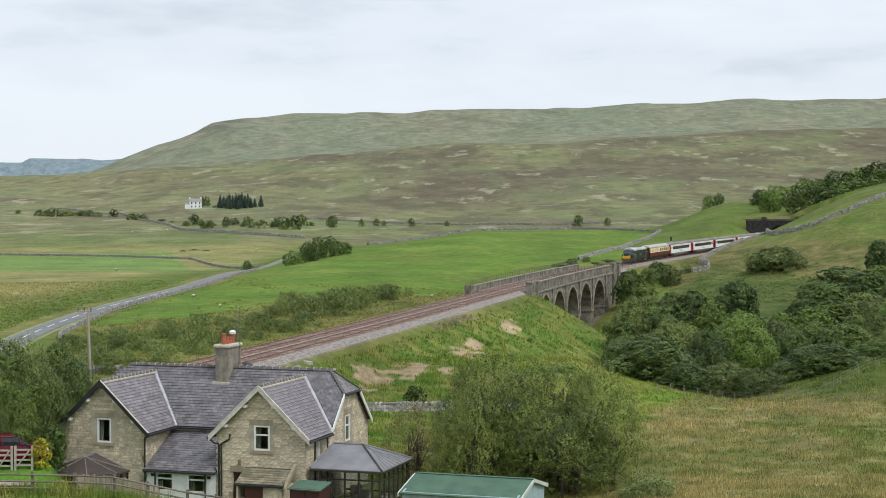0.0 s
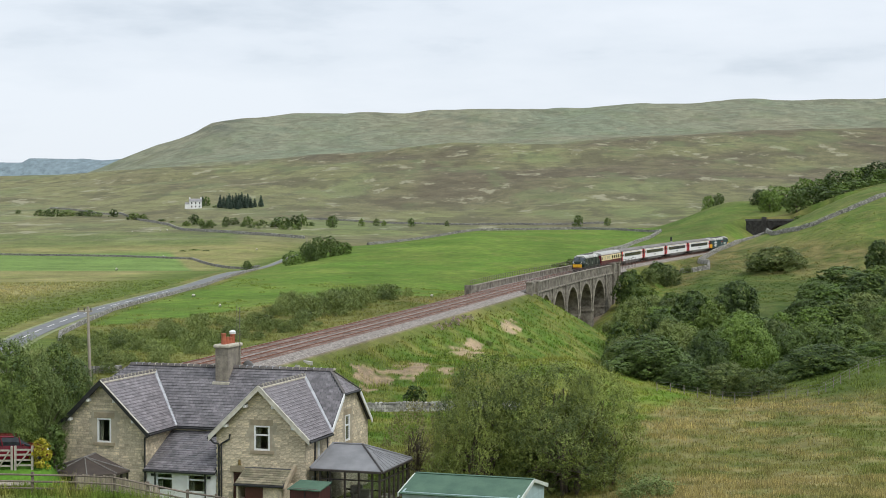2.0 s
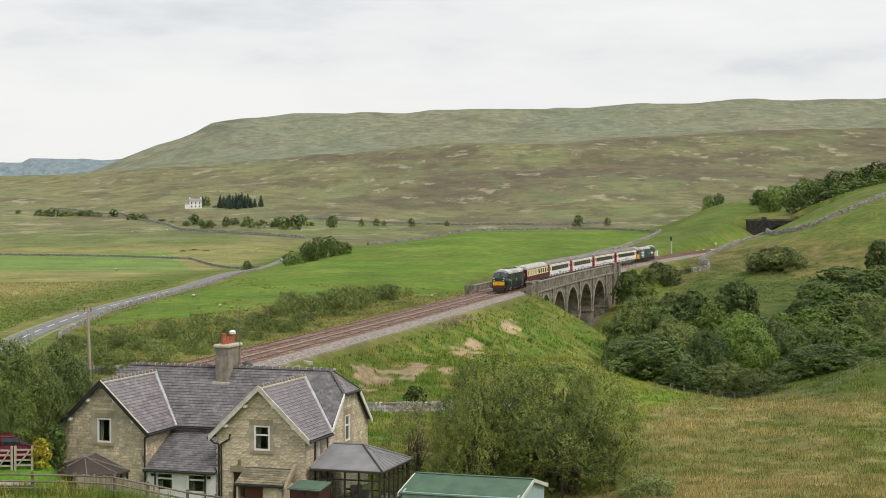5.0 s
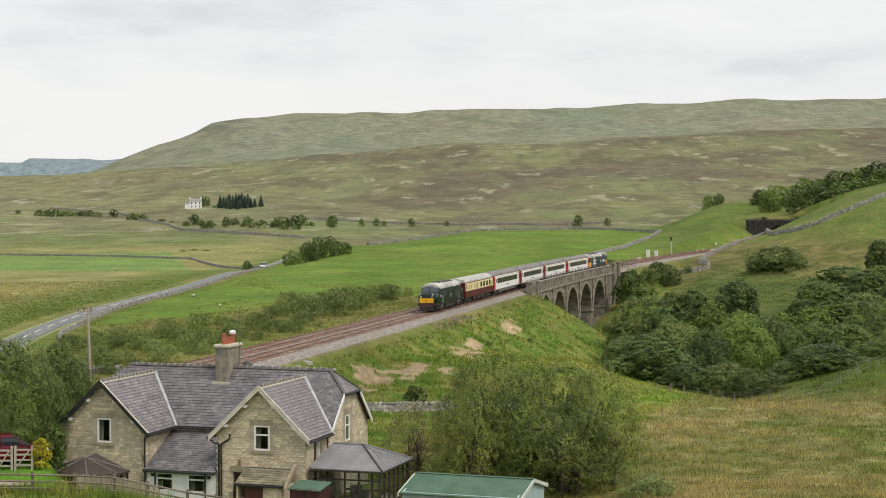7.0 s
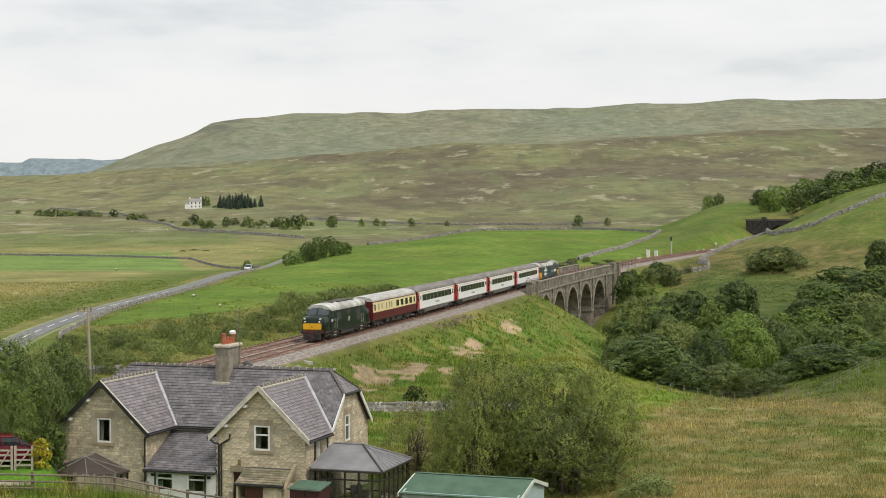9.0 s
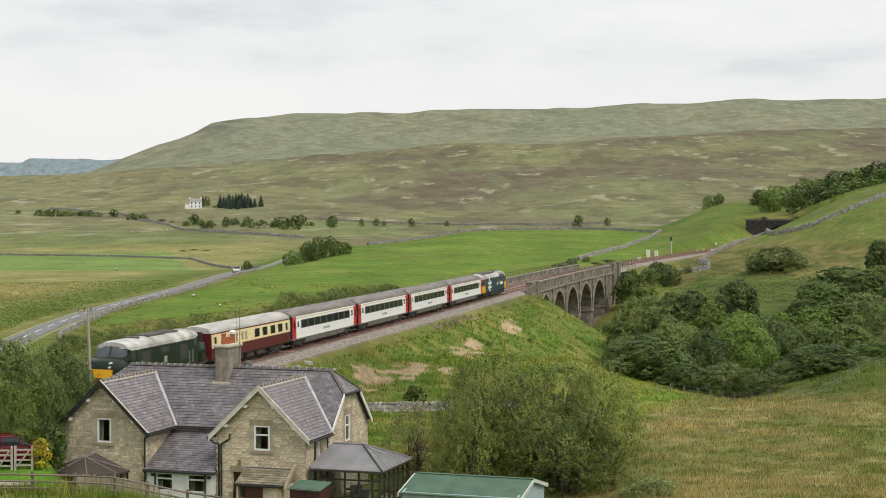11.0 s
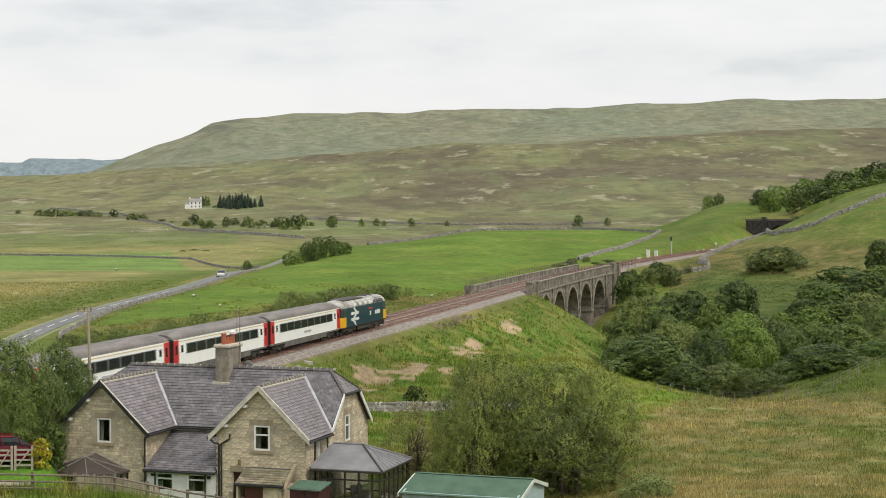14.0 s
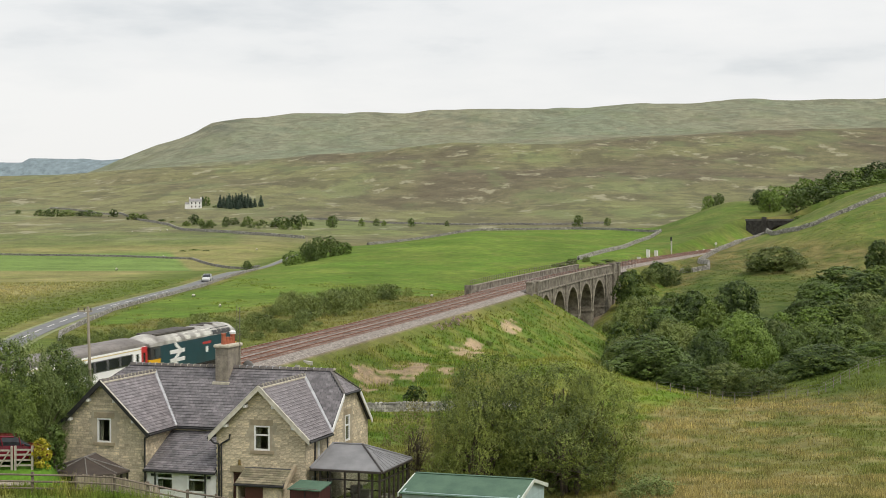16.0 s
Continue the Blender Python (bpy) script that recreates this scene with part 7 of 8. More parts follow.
def build_far_trees():
    g = "hill trees"
    wood = [plant("tree", "dark green broadleaf tree above the tunnel", "tree", 10.0, 7.5, 26, 4600, 0.25, LEAF_DARK, 15, 0.02, group=g), plant("tree", "mid-green bushy tree above the tunnel", "tree", 10, 7.5, 26, 4600, 0.25, LEAF_ALDER, 16, 0.02, group=g)]
    vale = [plant("tree", "deep green broadleaf tree on the hillside", "tree", 10.0, 7.5, 20, 1500, 0.40, LEAF_DARK, 17, 0.02, group=g), plant("tree", "mid-green bushy tree on the hillside", "tree", 10, 7.5, 20, 1500, 0.40, LEAF_MID, 18, 0.02, group=g)]
    used = set()
    stand(wood, [(1, 596, 600, 53, 78), (0, 562, 605, 46, 42), (1, 578, 570, 44, 44), (1, 642, 600, 67, 48), (0, 700, 602, 79, 80), (0, 656, 556, 52, 88), (0, 626, 545, 46, 54), (1, 721, 560, 62, 88), (0, 690, 545, 44, 62), (0, 768, 612, 95, 62), (1, 785, 580, 84, 66), (0, 752, 572, 68, 56),
                 (1, 742, 618, 86, 60), (1, 670, 625, 66, 50), (0, 730, 540, 48, 54), (1, 770, 548, 66, 60), (1, 635, 502, 2, 38), (0, 668, 520, 12, 34), (1, 469, 700, 51, 26), (0, 488, 690, 43, 22),
                 (0, -241, 425, -33, 30), (0, -222, 428, -38, 38), (0, -200, 432, -37, 40), (1, -176, 438, -46, 34), (0, -234, 418, -50, 26), (1, -265, 414, -62, 42), (0, -347, 428, -79, 22),
                 (1, 290, 395, -96, 30), (1, 272, 385, -98, 26), (1, 205, 372, -104, 26), (1, 188, 365, -108, 24), (1, 225, 385, -104, 28)], 4, used)
    far = [(0, -440, 1005, 6, 26), (1, -428, 995, -2, 18), (1, -412, 990, -4, 18), (0, -384, 1000, 2, 18), (1, -369, 1000, 0, 22), (1, -345, 1005, 2, 26), (1, -320, 985, -4, 26), (0, -284, 975, 2, 52), (1, -296, 960, -4, 34), (0, -262, 980, 4, 30), (1, -250, 985, 6, 26), (0, -195, 985, 4, 24),
           (1, -144, 1010, 8, 15), (1, -118, 1015, 8, 15), (0, -56, 1005, 10, 17), (1, 7, 1015, 8, 11), (0, 239, 990, 6, 24), (1, 291, 1000, 2, 16), (1, -200, 1000, 2, 18), (1, -105, 1015, 5, 12), (0, -627, 1170, 14, 26), (1, -610, 1165, 10, 20), (0, -583, 1160, 15, 20), (1, -547, 1110, 8, 34), (1, -530, 1100, 6, 24), (0, -498, 1075, -2, 20), (1, -480, 1050, -6, 16),
           (1, -664, 1190, 14, 40), (0, -690, 1195, 16, 40), (1, -712, 1200, 14, 30), (1, -752, 1230, 14, 14), (0, -640, 1180, 12, 24), (1, -440, 648, -62, 24), (0, -420, 640, -70, 18), (1, -460, 640, -70, 18), (0, -418, 1330, 41, 18), (1, -428, 1325, 34, 12), (1, -402, 1300, 22, 16)]
    rng = random.Random(4)
    for _ in range(20):
        b = rng.uniform(-460, -220)
        far.append((rng.randrange(2), b, rng.uniform(930, 1010), rng.uniform(-16, -5), rng.uniform(8, 20)))
    stand(vale, [(k, b, dist, top - 2, width * 0.85) for k, b, dist, top, width in far], 5, used)
    # Dark conifers by the white farmhouse.
    rng2 = np.random.RandomState(3)
    root = thing("conifer", Matrix(), "tall dark conifer in a shelter belt", "tree", "shelter belt conifers")
    cs = np.array([(0, 0, 1.5 + 1.35 * i) for i in range(10)])
    rs = np.array([3.4 - 0.31 * i for i in range(10)])
    v, f = leaves(rng2, cs, rs, 900, 0.7, 0.6)
    c = new("crown", mesh_from("crown", v, f, NEEDLE))
    c.parent = root
    part("trunk", tube((0, 0, -0.5), (0, 0, 14), 0.3, 0.05), BARK, root)
    first = True
    for b, dist, sc in ((-394, 1290, .75), (-388, 1300, .9), (-382, 1285, 1.0), (-378, 1310, 1.05), (-372, 1290, 1.0), (-366, 1305, 1.1), (-361, 1285, 1.15), (-356, 1300, 1.2), (-350, 1290, 1.0), (-345, 1310, 1.05), (-340, 1300, .8), (-333, 1310, .7), (-322, 1320, .9), (-376, 1275, .8), (-364, 1272, .9), (-425, 1345, .8)):
        m = at_bearing(b, dist, rng.uniform(0, 360), sc)
        if first:
            root.matrix_basis = m
            first = False
        else:
            copy_thing(root, m)


def build_near_plants():
    # Big willow in the paddock beside the sheds, of several crowns on many stems.
    leaf_w = leaf_material("leaf_olive", (0.275, 0.325, 0.070), (0.050, 0.076, 0.017))
    used = set()
    big = [plant("willow_bush", "large spreading olive-green willow bush in the paddock", "tree", 8.4, 7.2, 26, 40000, 0.073, leaf_w, seed, 0.18, stems=9, droop=0.1, slim=0.34, group="paddock willows", shoot=0.55) for seed in (31, 35)]
    stand(big, [(0, 84, 95, -264, 200), (1, 184, 94, -264, 225), (0, 276, 92.5, -282, 160), (1, 216, 91, -335, 210), (0, 62, 93, -318, 150)], 3, used, 1.4)
    thin = plant("willow_bush", "thin open-branched willow with brownish leaves", "tree", 5.0, 5.0, 26, 5200, 0.07, leaf_material("leaf_brown", (0.25, 0.23, 0.085), (0.12, 0.12, 0.045)), 32, 0.30, stems=5, shoot=0.5, slim=0.4)
    stand([thin], [(0, -46, 97, -340, 130)], 6, used, 1.4)
    small = plant("bush", "low green bush beside the drystone wall", "bush", 2.6, 2.3, 12, 2600, 0.09, LEAF_MID, 33, 0.05)
    stand([small], [(0, -50, 139.8, -296, 44)], 7, used)
    low = plant("bush", "low leafy bush in the paddock grass", "bush", 3.4, 2.2, 20, 4600, 0.08, LEAF_LIGHT, 34, 0.0, trunk=False, shoot=0.4, slim=0.35)
    stand([low], [(0, 366, 87.0, -462, 105)], 8, used)
    # Trees beside the cottages.
    g = "trees by the cottages"
    kinds = [plant("tree", "bushy green garden tree beside the cottages", "tree", 4.6, 7.0, 30, 22000, 0.066, LEAF_LIGHT, 41, 0.06, group=g), plant("tree", "deep green leafy garden tree beside the cottages", "tree", 4.6, 6.6, 30, 22000, 0.068, LEAF_MID, 42, 0.05, group=g),
             plant("tree", "light green willow beside the cottages", "tree", 4.4, 5.8, 28, 20000, 0.062, LEAF_LIGHT, 43, 0.05, slim=0.32, group=g, shoot=0.5)]
    stand(kinds, [(1, -776, 93.0, -226, 120), (2, -736, 95.5, -230, 105), (0, -712, 96.4, -236, 70), (1, -682, 97.6, -222, 100), (0, -660, 99.6, -226, 90), (2, -640, 101.0, -246, 70), (1, -630, 101.6, -270, 50), (2, -700, 94.8, -280, 80), (2, -664, 96.2, -312, 62),
                  (1, -752, 92.2, -300, 80), (2, -782, 91.0, -316, 50), (0, -640, 99.4, -300, 52)], 11, used, 1.9)
    yb = plant("shrub", "bright yellow-green garden shrub by the gate", "bush", 1.5, 2.0, 14, 3200, 0.06, LEAF_YELLOW, 51, 0.04)
    yb.matrix_basis = at_bearing(-714, 88.9, 0, 0.92)
    db = plant("shrub", "dark glossy shrub against the cottage corner", "bush", 2.0, 3.0, 16, 4200, 0.075, LEAF_DARK, 52, 0.03)
    db.matrix_basis = at_bearing(-690, 92.0, 0, 0.85)
    pink = leaf_material("willowherb_pink", (0.62, 0.36, 0.50), (0.20, 0.24, 0.10))
    first = plant("willowherb", "pink flowering willowherb at the edge of the ballast", "wildflower", 1.6, 0.9, 10, 420, 0.07, pink, 71, 0.0, trunk=False, group="willowherb clumps")
    for i, (s, d) in enumerate(((36, 4.3), (40, 4.4), (42, 4.0), (47, 4.0), (50, 4.3), (31, 4.2))):
        p = rail(s, d)
        m = Matrix.Translation((p.x, p.y, float(land(np.array([p.x]), np.array([p.y]))[0]) - 0.1)) @ pose(0, 0, 0, 0, 0, 40 * i)
        if i:
            copy_thing(first, m)
        else:
            first.matrix_basis = m
    # Scrub on the far side of the line.
    g = "lineside scrub"
    kinds = [plant("bush", "grey-green willow scrub beside the railway", "bush", 4.8, 3.0, 20, 3000, 0.145, LEAF_WILLOW, 61, 0.02, trunk=False, slim=0.30, shoot=0.75, group=g), plant("bush", "green sallow scrub beside the railway", "bush", 4.8, 3.2, 20, 3000, 0.145, LEAF_SALLOW, 62, 0.02, trunk=False, slim=0.32, shoot=0.65, group=g),
             plant("bush", "pale green low scrub beside the railway", "bush", 4.4, 1.9, 16, 2200, 0.135, LEAF_WILLOW, 63, 0.03, trunk=False, slim=0.30, shoot=0.7, group=g)]
    rng = random.Random(14)
    spots = []
    for _ in range(125):
        s, d = rng.uniform(-46, 32), -rng.uniform(10.5, 27)
        spots.append((rng.choice((0, 0, 1, 2)), s, d, rng.uniform(0.5, 0.95) * (0.8 if d > -15 else 1.0)))
    for _ in range(22):
        spots.append((rng.choice((0, 1)), rng.uniform(40, 84), -rng.uniform(13, 24), rng.uniform(0.5, 1.3)))
    for s, d, sc in ((36, -15, .9), (42, -17, 1.5), (47, -14, 1.45), (52, -17, 1.6), (58, -15, 1.5), (63, -17, 1.4), (68, -16, 1.35), (74, -17, 1.1), (80, -16, 1.0), (86, -17, .8), (91, -15, .7), (55, -21, 1.2), (65, -21, 1.1), (45, -21, 1.1)):
        spots.append((rng.choice((0, 1, 0)), s, d, sc))
    for s, d, sc in ((214, -12, .7), (208, -11, .8), (222, -11, .7), (203, -12, .6), (236, 11, 1.0), (228, 9, .8), (26, 14.5, .4), (40, 9, .35), (60, 11, .35), (118, 8.0, .8), (126, 9.5, .7)):
        spots.append((1, s, d, sc))
    used = set()
    for k, s, d, sc in spots:
        p = rail(s, d)
        z = float(land(np.array([p.x]), np.array([p.y]))[0])
        m = Matrix.Translation((p.x, p.y, z - 0.15)) @ pose(0, 0, 0, 0, 0, rng.uniform(0, 360)) @ Matrix.Diagonal((sc, sc, sc * rng.uniform(0.85, 1.1), 1))
        if k in used:
            copy_thing(kinds[k], m)
        else:
            kinds[k].matrix_basis = m
            used.add(k)


def build_grass():
    """Tussocks on the pastures, banks and the paddock: blades that take the colour of what grows there."""
    rng = np.random.RandomState(77)
    n = 185000
    dist = 74 * (430 / 74) ** rng.random(n)
    b = rng.uniform(-800, 800, n)
    x = b / FOCAL * dist
    s, d, rz = near_rail(x, dist)
    keep = (np.abs(d + 1.7) > 5.6) & ~((s > VIA0 - 4) & (s < VIA1 + 2) & (np.abs(d + 1.7) < 6.5))
    inv = HOUSE.inverted()
    hx = inv[0][0] * x + inv[0][1] * dist + inv[0][3]
    hy = inv[1][0] * x + inv[1][1] * dist + inv[1][3]
    keep &= ~((hx > -14.5) & (hx < 9) & (hy > -3.5) & (hy < 11.5))
    keep &= ~((dist > 86.5) & (dist < 104) & (b < -600))
    keep &= ~((np.abs(x - 1.6) < 3.6) & (np.abs(dist - 81) < 3.2))
    keep &= ~(np.abs(x - ROAD_X(dist)) < 4.4)
    keep &= (dist < 190) | (d < -8) & (dist < 330) | (d < 26) & (d > 0) | (d > 0) & (dist > 300) & (b > 330)
    x, y, s, d = x[keep], dist[keep], s[keep], d[keep]
    z = land(x, y)
    col = cover_and_haze(x, y, z, s, d)
    keep = ~((d < -8) & (col[:, 1] > 1.45 * col[:, 0]) & (y > 170)) & ~((col[:, 0] > 0.33) & (d > 0) & (d < 25) & (rng.random(x.size) < 0.93)) & (wave(x, y, 5.5, 53) + rng.uniform(-0.9, 0.9, x.size) > -0.45)
    x, y, s, d, z, col = x[keep], y[keep], s[keep], d[keep], z[keep], col[keep]
    clump = wave(x, y, 9, 51) * 0.5 + wave(x, y, 3.1, 52) * 0.5
    h = np.where((d > 4) & (d < 26) & (s < VIA0 + 5), 1.45, 1.0) * (0.27 + 0.30 * clump) * np.where(col[:, 0] > 0.2, 1.15, 0.9) * np.where((d < -8) & (col[:, 1] > 2.0 * col[:, 0]), 0.4, 1.0)
    h = np.where((col[:, 0] > 0.36) & (d > 0) & (d < 25), 0.05, np.maximum(h, 0.06)) * np.where((y < 85.5) & (x < -9), 1.8, 1.0) * (0.75 + 0.5 * rng.random(x.size))
    m = x.size
    k = 4
    ang = rng.uniform(0, math.tau, (m, k))
    lean = rng.uniform(0.15, 0.75, (m, k))
    width = 0.020 * np.minimum(y / 85, 2.6)[:, None] * rng.uniform(0.8, 1.7, (m, k))
    cx = x[:, None] + rng.normal(size=(m, k)) * 0.13
    cy = y[:, None] + rng.normal(size=(m, k)) * 0.13
    hh = h[:, None] * rng.uniform(0.55, 1.15, (m, k))
    wx, wy = np.cos(ang + 1.57) * width, np.sin(ang + 1.57) * width
    base = np.repeat(z[:, None] - 0.05, k, 1)
    v = np.stack([np.stack([cx - wx, cy - wy, base], -1), np.stack([cx + wx, cy + wy, base], -1),
                  np.stack([cx + np.cos(ang) * lean * hh, cy + np.sin(ang) * lean * hh, base + hh], -1)], 2)
    v = v.reshape(-1, 3)
    tone = (0.70 + 1.25 * rng.random((m, k, 1))) * (1.0 + 0.30 * clump)[:, None, None] * np.array([1.06, 1.0, 0.92])
    cc = np.repeat((col[:, None, :] * tone)[:, :, None, :], 3, 2).reshape(-1, 3)
    mat = material("grass_blades", (1.08, 1.08, 1.0), (0.85, 0.88, 0.85), scale=0.6, rough=0.8, attribute="cover", spec=0.15)
    nodes, links = mat.node_tree.nodes, mat.node_tree.links
    thin = nodes.new("ShaderNodeBsdfTranslucent")
    links.new(nodes["Principled BSDF"].inputs["Base Color"].links[0].from_socket, thin.inputs["Color"])
    both = nodes.new("ShaderNodeMixShader")
    both.inputs["Fac"].default_value = 0.40
    links.new(nodes["Principled BSDF"].outputs["BSDF"], both.inputs[1])
    links.new(thin.outputs["BSDF"], both.inputs[2])
    links.new(both.outputs["Shader"], nodes["Material Output"].inputs["Surface"])
    ob = new("grass", mesh_from("grass", v, np.arange(len(v)).reshape(-1, 3), mat, np.clip(cc, 0.01, 0.9)))
    tagged(ob, "rough tussocky upland grass, green and straw-coloured", "grass", kind="stuff")


build_gully_wood()
build_far_trees()
build_near_plants()
build_grass()


# ---- road, walls, fences and the small things of the valley ----
def drape(x, y, up=0.0):
    return Vector((x, y, float(land(np.array([x]), np.array([y]))[0]) + up))


def build_road():
    tar = material("road_tarmac", (0.190, 0.194, 0.196), (0.145, 0.148, 0.150), scale=0.5, rough=0.9, fine=0.12, fine_scale=9)
    verge_m = material("road_verge", (0.28, 0.29, 0.14), (0.18, 0.22, 0.08), scale=0.8, rough=0.95, bump=0.6)
    ys = np.concatenate([np.arange(60, 440, 3.0), np.arange(440, 620, 6.0)])
    for name, half, up, mat, label in (("verge", 2.15, 0.03, verge_m, "pale mown grass verge of the road"), ("road", 1.5, 0.09, tar, "grey tarmac country road")):
        bm = bmesh.new()
        rows = []
        for y in ys:
            x = float(ROAD_X(np.array(y)))
            z = drape(x, y).z
            rows.append([bm.verts.new((x + o, y, max(z, drape(x + o, y).z) + up)) for o in (-half, 0, half)])
        for a, b in zip(rows, rows[1:]):
            for i in range(2):
                bm.faces.new((a[i], a[i + 1], b[i + 1], b[i]))
        tagged(mesh_ob(name, bm, mat), label, name, kind="structure")
    road = bpy.data.objects["road"]
    paint = material("road_paint", (0.74, 0.74, 0.70), (0.6, 0.6, 0.56), scale=3, rough=0.7)
    y = 120.0
    while y < 275:
        bm = bmesh.new()
        rows = []
        for k in range(3):
            yy = y + 2.6 * k
            x = float(ROAD_X(np.array(yy)))
            z = max(drape(x, yy).z, drape(x - 3, yy).z, drape(x + 3, yy).z)
            z0 = drape(x, yy).z
            rows.append([bm.verts.new((x + o, yy, z0 + 0.115)) for o in (-0.09, 0.09)])
        for a, b in zip(rows, rows[1:]):
            bm.faces.new((a[0], a[1], b[1], b[0]))
        part("lane_mark", bm, paint, road)
        y += 8.6


def stone_wall(points, height, label, seed, size=0.38, tone=1.0, thick=0.5):
    """A drystone wall along a path on the ground: a rubble core and its stones, uneven, with upright cope stones."""
    rng = random.Random(seed)
    core = material("wall_core_%d" % round(tone * 100), (0.17 * tone, 0.165 * tone, 0.15 * tone), (0.11 * tone, 0.105 * tone, 0.095 * tone), rough=0.95)
    pale = material("drystone_%d" % round(tone * 100), (0.42 * tone, 0.405 * tone, 0.365 * tone), (0.24 * tone, 0.23 * tone, 0.205 * tone), scale=1.5, rough=0.95, island=0.4, bump=0.5)
    w = thing("drystone_wall", Matrix(), label, "wall", "field walls")
    bm, bs = bmesh.new(), bmesh.new()
    rings = []
    for (x0, y0), (x1, y1) in zip(points, points[1:]):
        L = math.hypot(x1 - x0, y1 - y0)
        n = max(1, int(L / max(2.0, size * 5)))
        ux, uy = (x1 - x0) / L, (y1 - y0) / L
        for k in range(n + 1):
            t = k / n
            p = drape(x0 + (x1 - x0) * t, y0 + (y1 - y0) * t)
            h = height * rng.uniform(0.86, 1.04)
            rings.append([bm.verts.new((p.x + uy * o, p.y - ux * o, p.z + z)) for o, z in ((-thick * 0.62, -0.3), (-thick * 0.4, h), (thick * 0.4, h), (thick * 0.62, -0.3))])
        m = int(L / size)
        rows = max(2, int(height / (size * 0.62)))
        for i in range(m):
            t = (i + 0.5) / m
            p = drape(x0 + (x1 - x0) * t, y0 + (y1 - y0) * t)
            for r in range(rows + 1):
                cope = r == rows
                sides = (0,) if cope else ((-1, 1) if height * size > 0.3 else (-1, 1))
                for sd in sides:
                    a = size * rng.uniform(0.34, 0.56)
                    hh = size * (0.42 if cope else 0.30) * rng.uniform(0.8, 1.25)
                    z = height * r / rows + (0.0 if not cope else 0.05) + size * 0.2
                    o = sd * thick * (0.60 - 0.2 * r / rows)
                    c = Vector((p.x + uy * o, p.y - ux * o, p.z + z))
                    q = Matrix.Translation(c) @ pose(0, 0, 0, rng.uniform(-9, 9), rng.uniform(-9, 9), -math.degrees(math.atan2(ux, uy)) + rng.uniform(-8, 8))
                    d = thick * (0.52 if cope else 0.16)
                    add_box(bs, (-d, -a, -hh), (d, a, hh), 0, q)
    for a, b in zip(rings, rings[1:]):
        for i in range(3):
            bm.faces.new((a[i], a[i + 1], b[i + 1], b[i]))
    bmesh.ops.recalc_face_normals(bm, faces=bm.faces)
    part("core", bm, core, w)
    st = part("stones", bs, pale, w)
    st["kind"] = "stuff"


def build_walls():
    stone_wall([(-9, 139.5), (-4.2, 139.2), (-1.2, 139.1), (3.5, 140.5), (7, 142)], 0.62, "grey drystone wall at the foot of the bank", 1, 0.20, 1.05)
    stone_wall([(-42.6, 176), (-45.0, 186), (-46.8, 207), (-48.2, 232), (-47.1, 256), (-46.2, 270), (-45.0, 297), (-45.8, 335), (-48.0, 388), (-48.2, 410)], 0.28, "weathered drystone wall along the road", 2, 0.28, 0.85, 0.34)
    stone_wall([(-41, 139), (-37, 142), (-33, 143.5), (-29.5, 145)], 0.4, "low drystone wall behind the garden trees", 3, 0.26, 0.7)
    stone_wall([(-24, 505), (-8, 548), (14, 590), (49, 604), (64, 585), (77, 560)], 0.46, "drystone wall along the brow of the meadow", 4, 0.5, 0.75)
    stone_wall([(77, 560), (70, 530), (60, 490), (52, 456), (44, 432), (38, 412), (34, 398)], 0.62, "pale drystone wall down to the railway", 5, 0.5, 0.95)
    p = [tuple(rail(s, o).xy) for s, o in ((268, 8.4), (285, 7.6), (300, 7.6), (315, 8.4), (326, 10.5))]
    stone_wall([(59.8, 397.9), (62, 393), (66, 393.5), (68, 405), tuple(rail(258, 9.0).xy)] + p, 0.75, "pale drystone wall beside the railway cutting", 6, 0.5, 0.95)
    stone_wall([p[-1], (94.5, 455), (98, 437), (101.6, 434), (106, 434.5), (111.2, 435.1), (118, 441), (125.3, 448.6), (133, 455), (142, 462)], 0.8, "pale drystone wall climbing the hillside", 7, 0.5, 0.9)
    stone_wall([(-230, 640), (-175, 626), (-125, 600), (-91, 575), (-80, 540), (-69, 512), (-58, 500)], 0.3, "dark drystone wall across the valley pasture", 8, 0.6, 0.7)
    stone_wall([(-330, 1330), (-263, 1264), (-215, 1110), (-171, 992), (-150, 915), (-106, 842), (-70, 800)], 0.7, "far drystone wall across the hillside", 9, 1.1, 0.9)
    stone_wall([(-100, 1090), (-40, 1085), (20, 1060), (60, 1045), (110, 1040)], 0.5, "far field wall on the moor edge", 10, 1.2, 0.7)


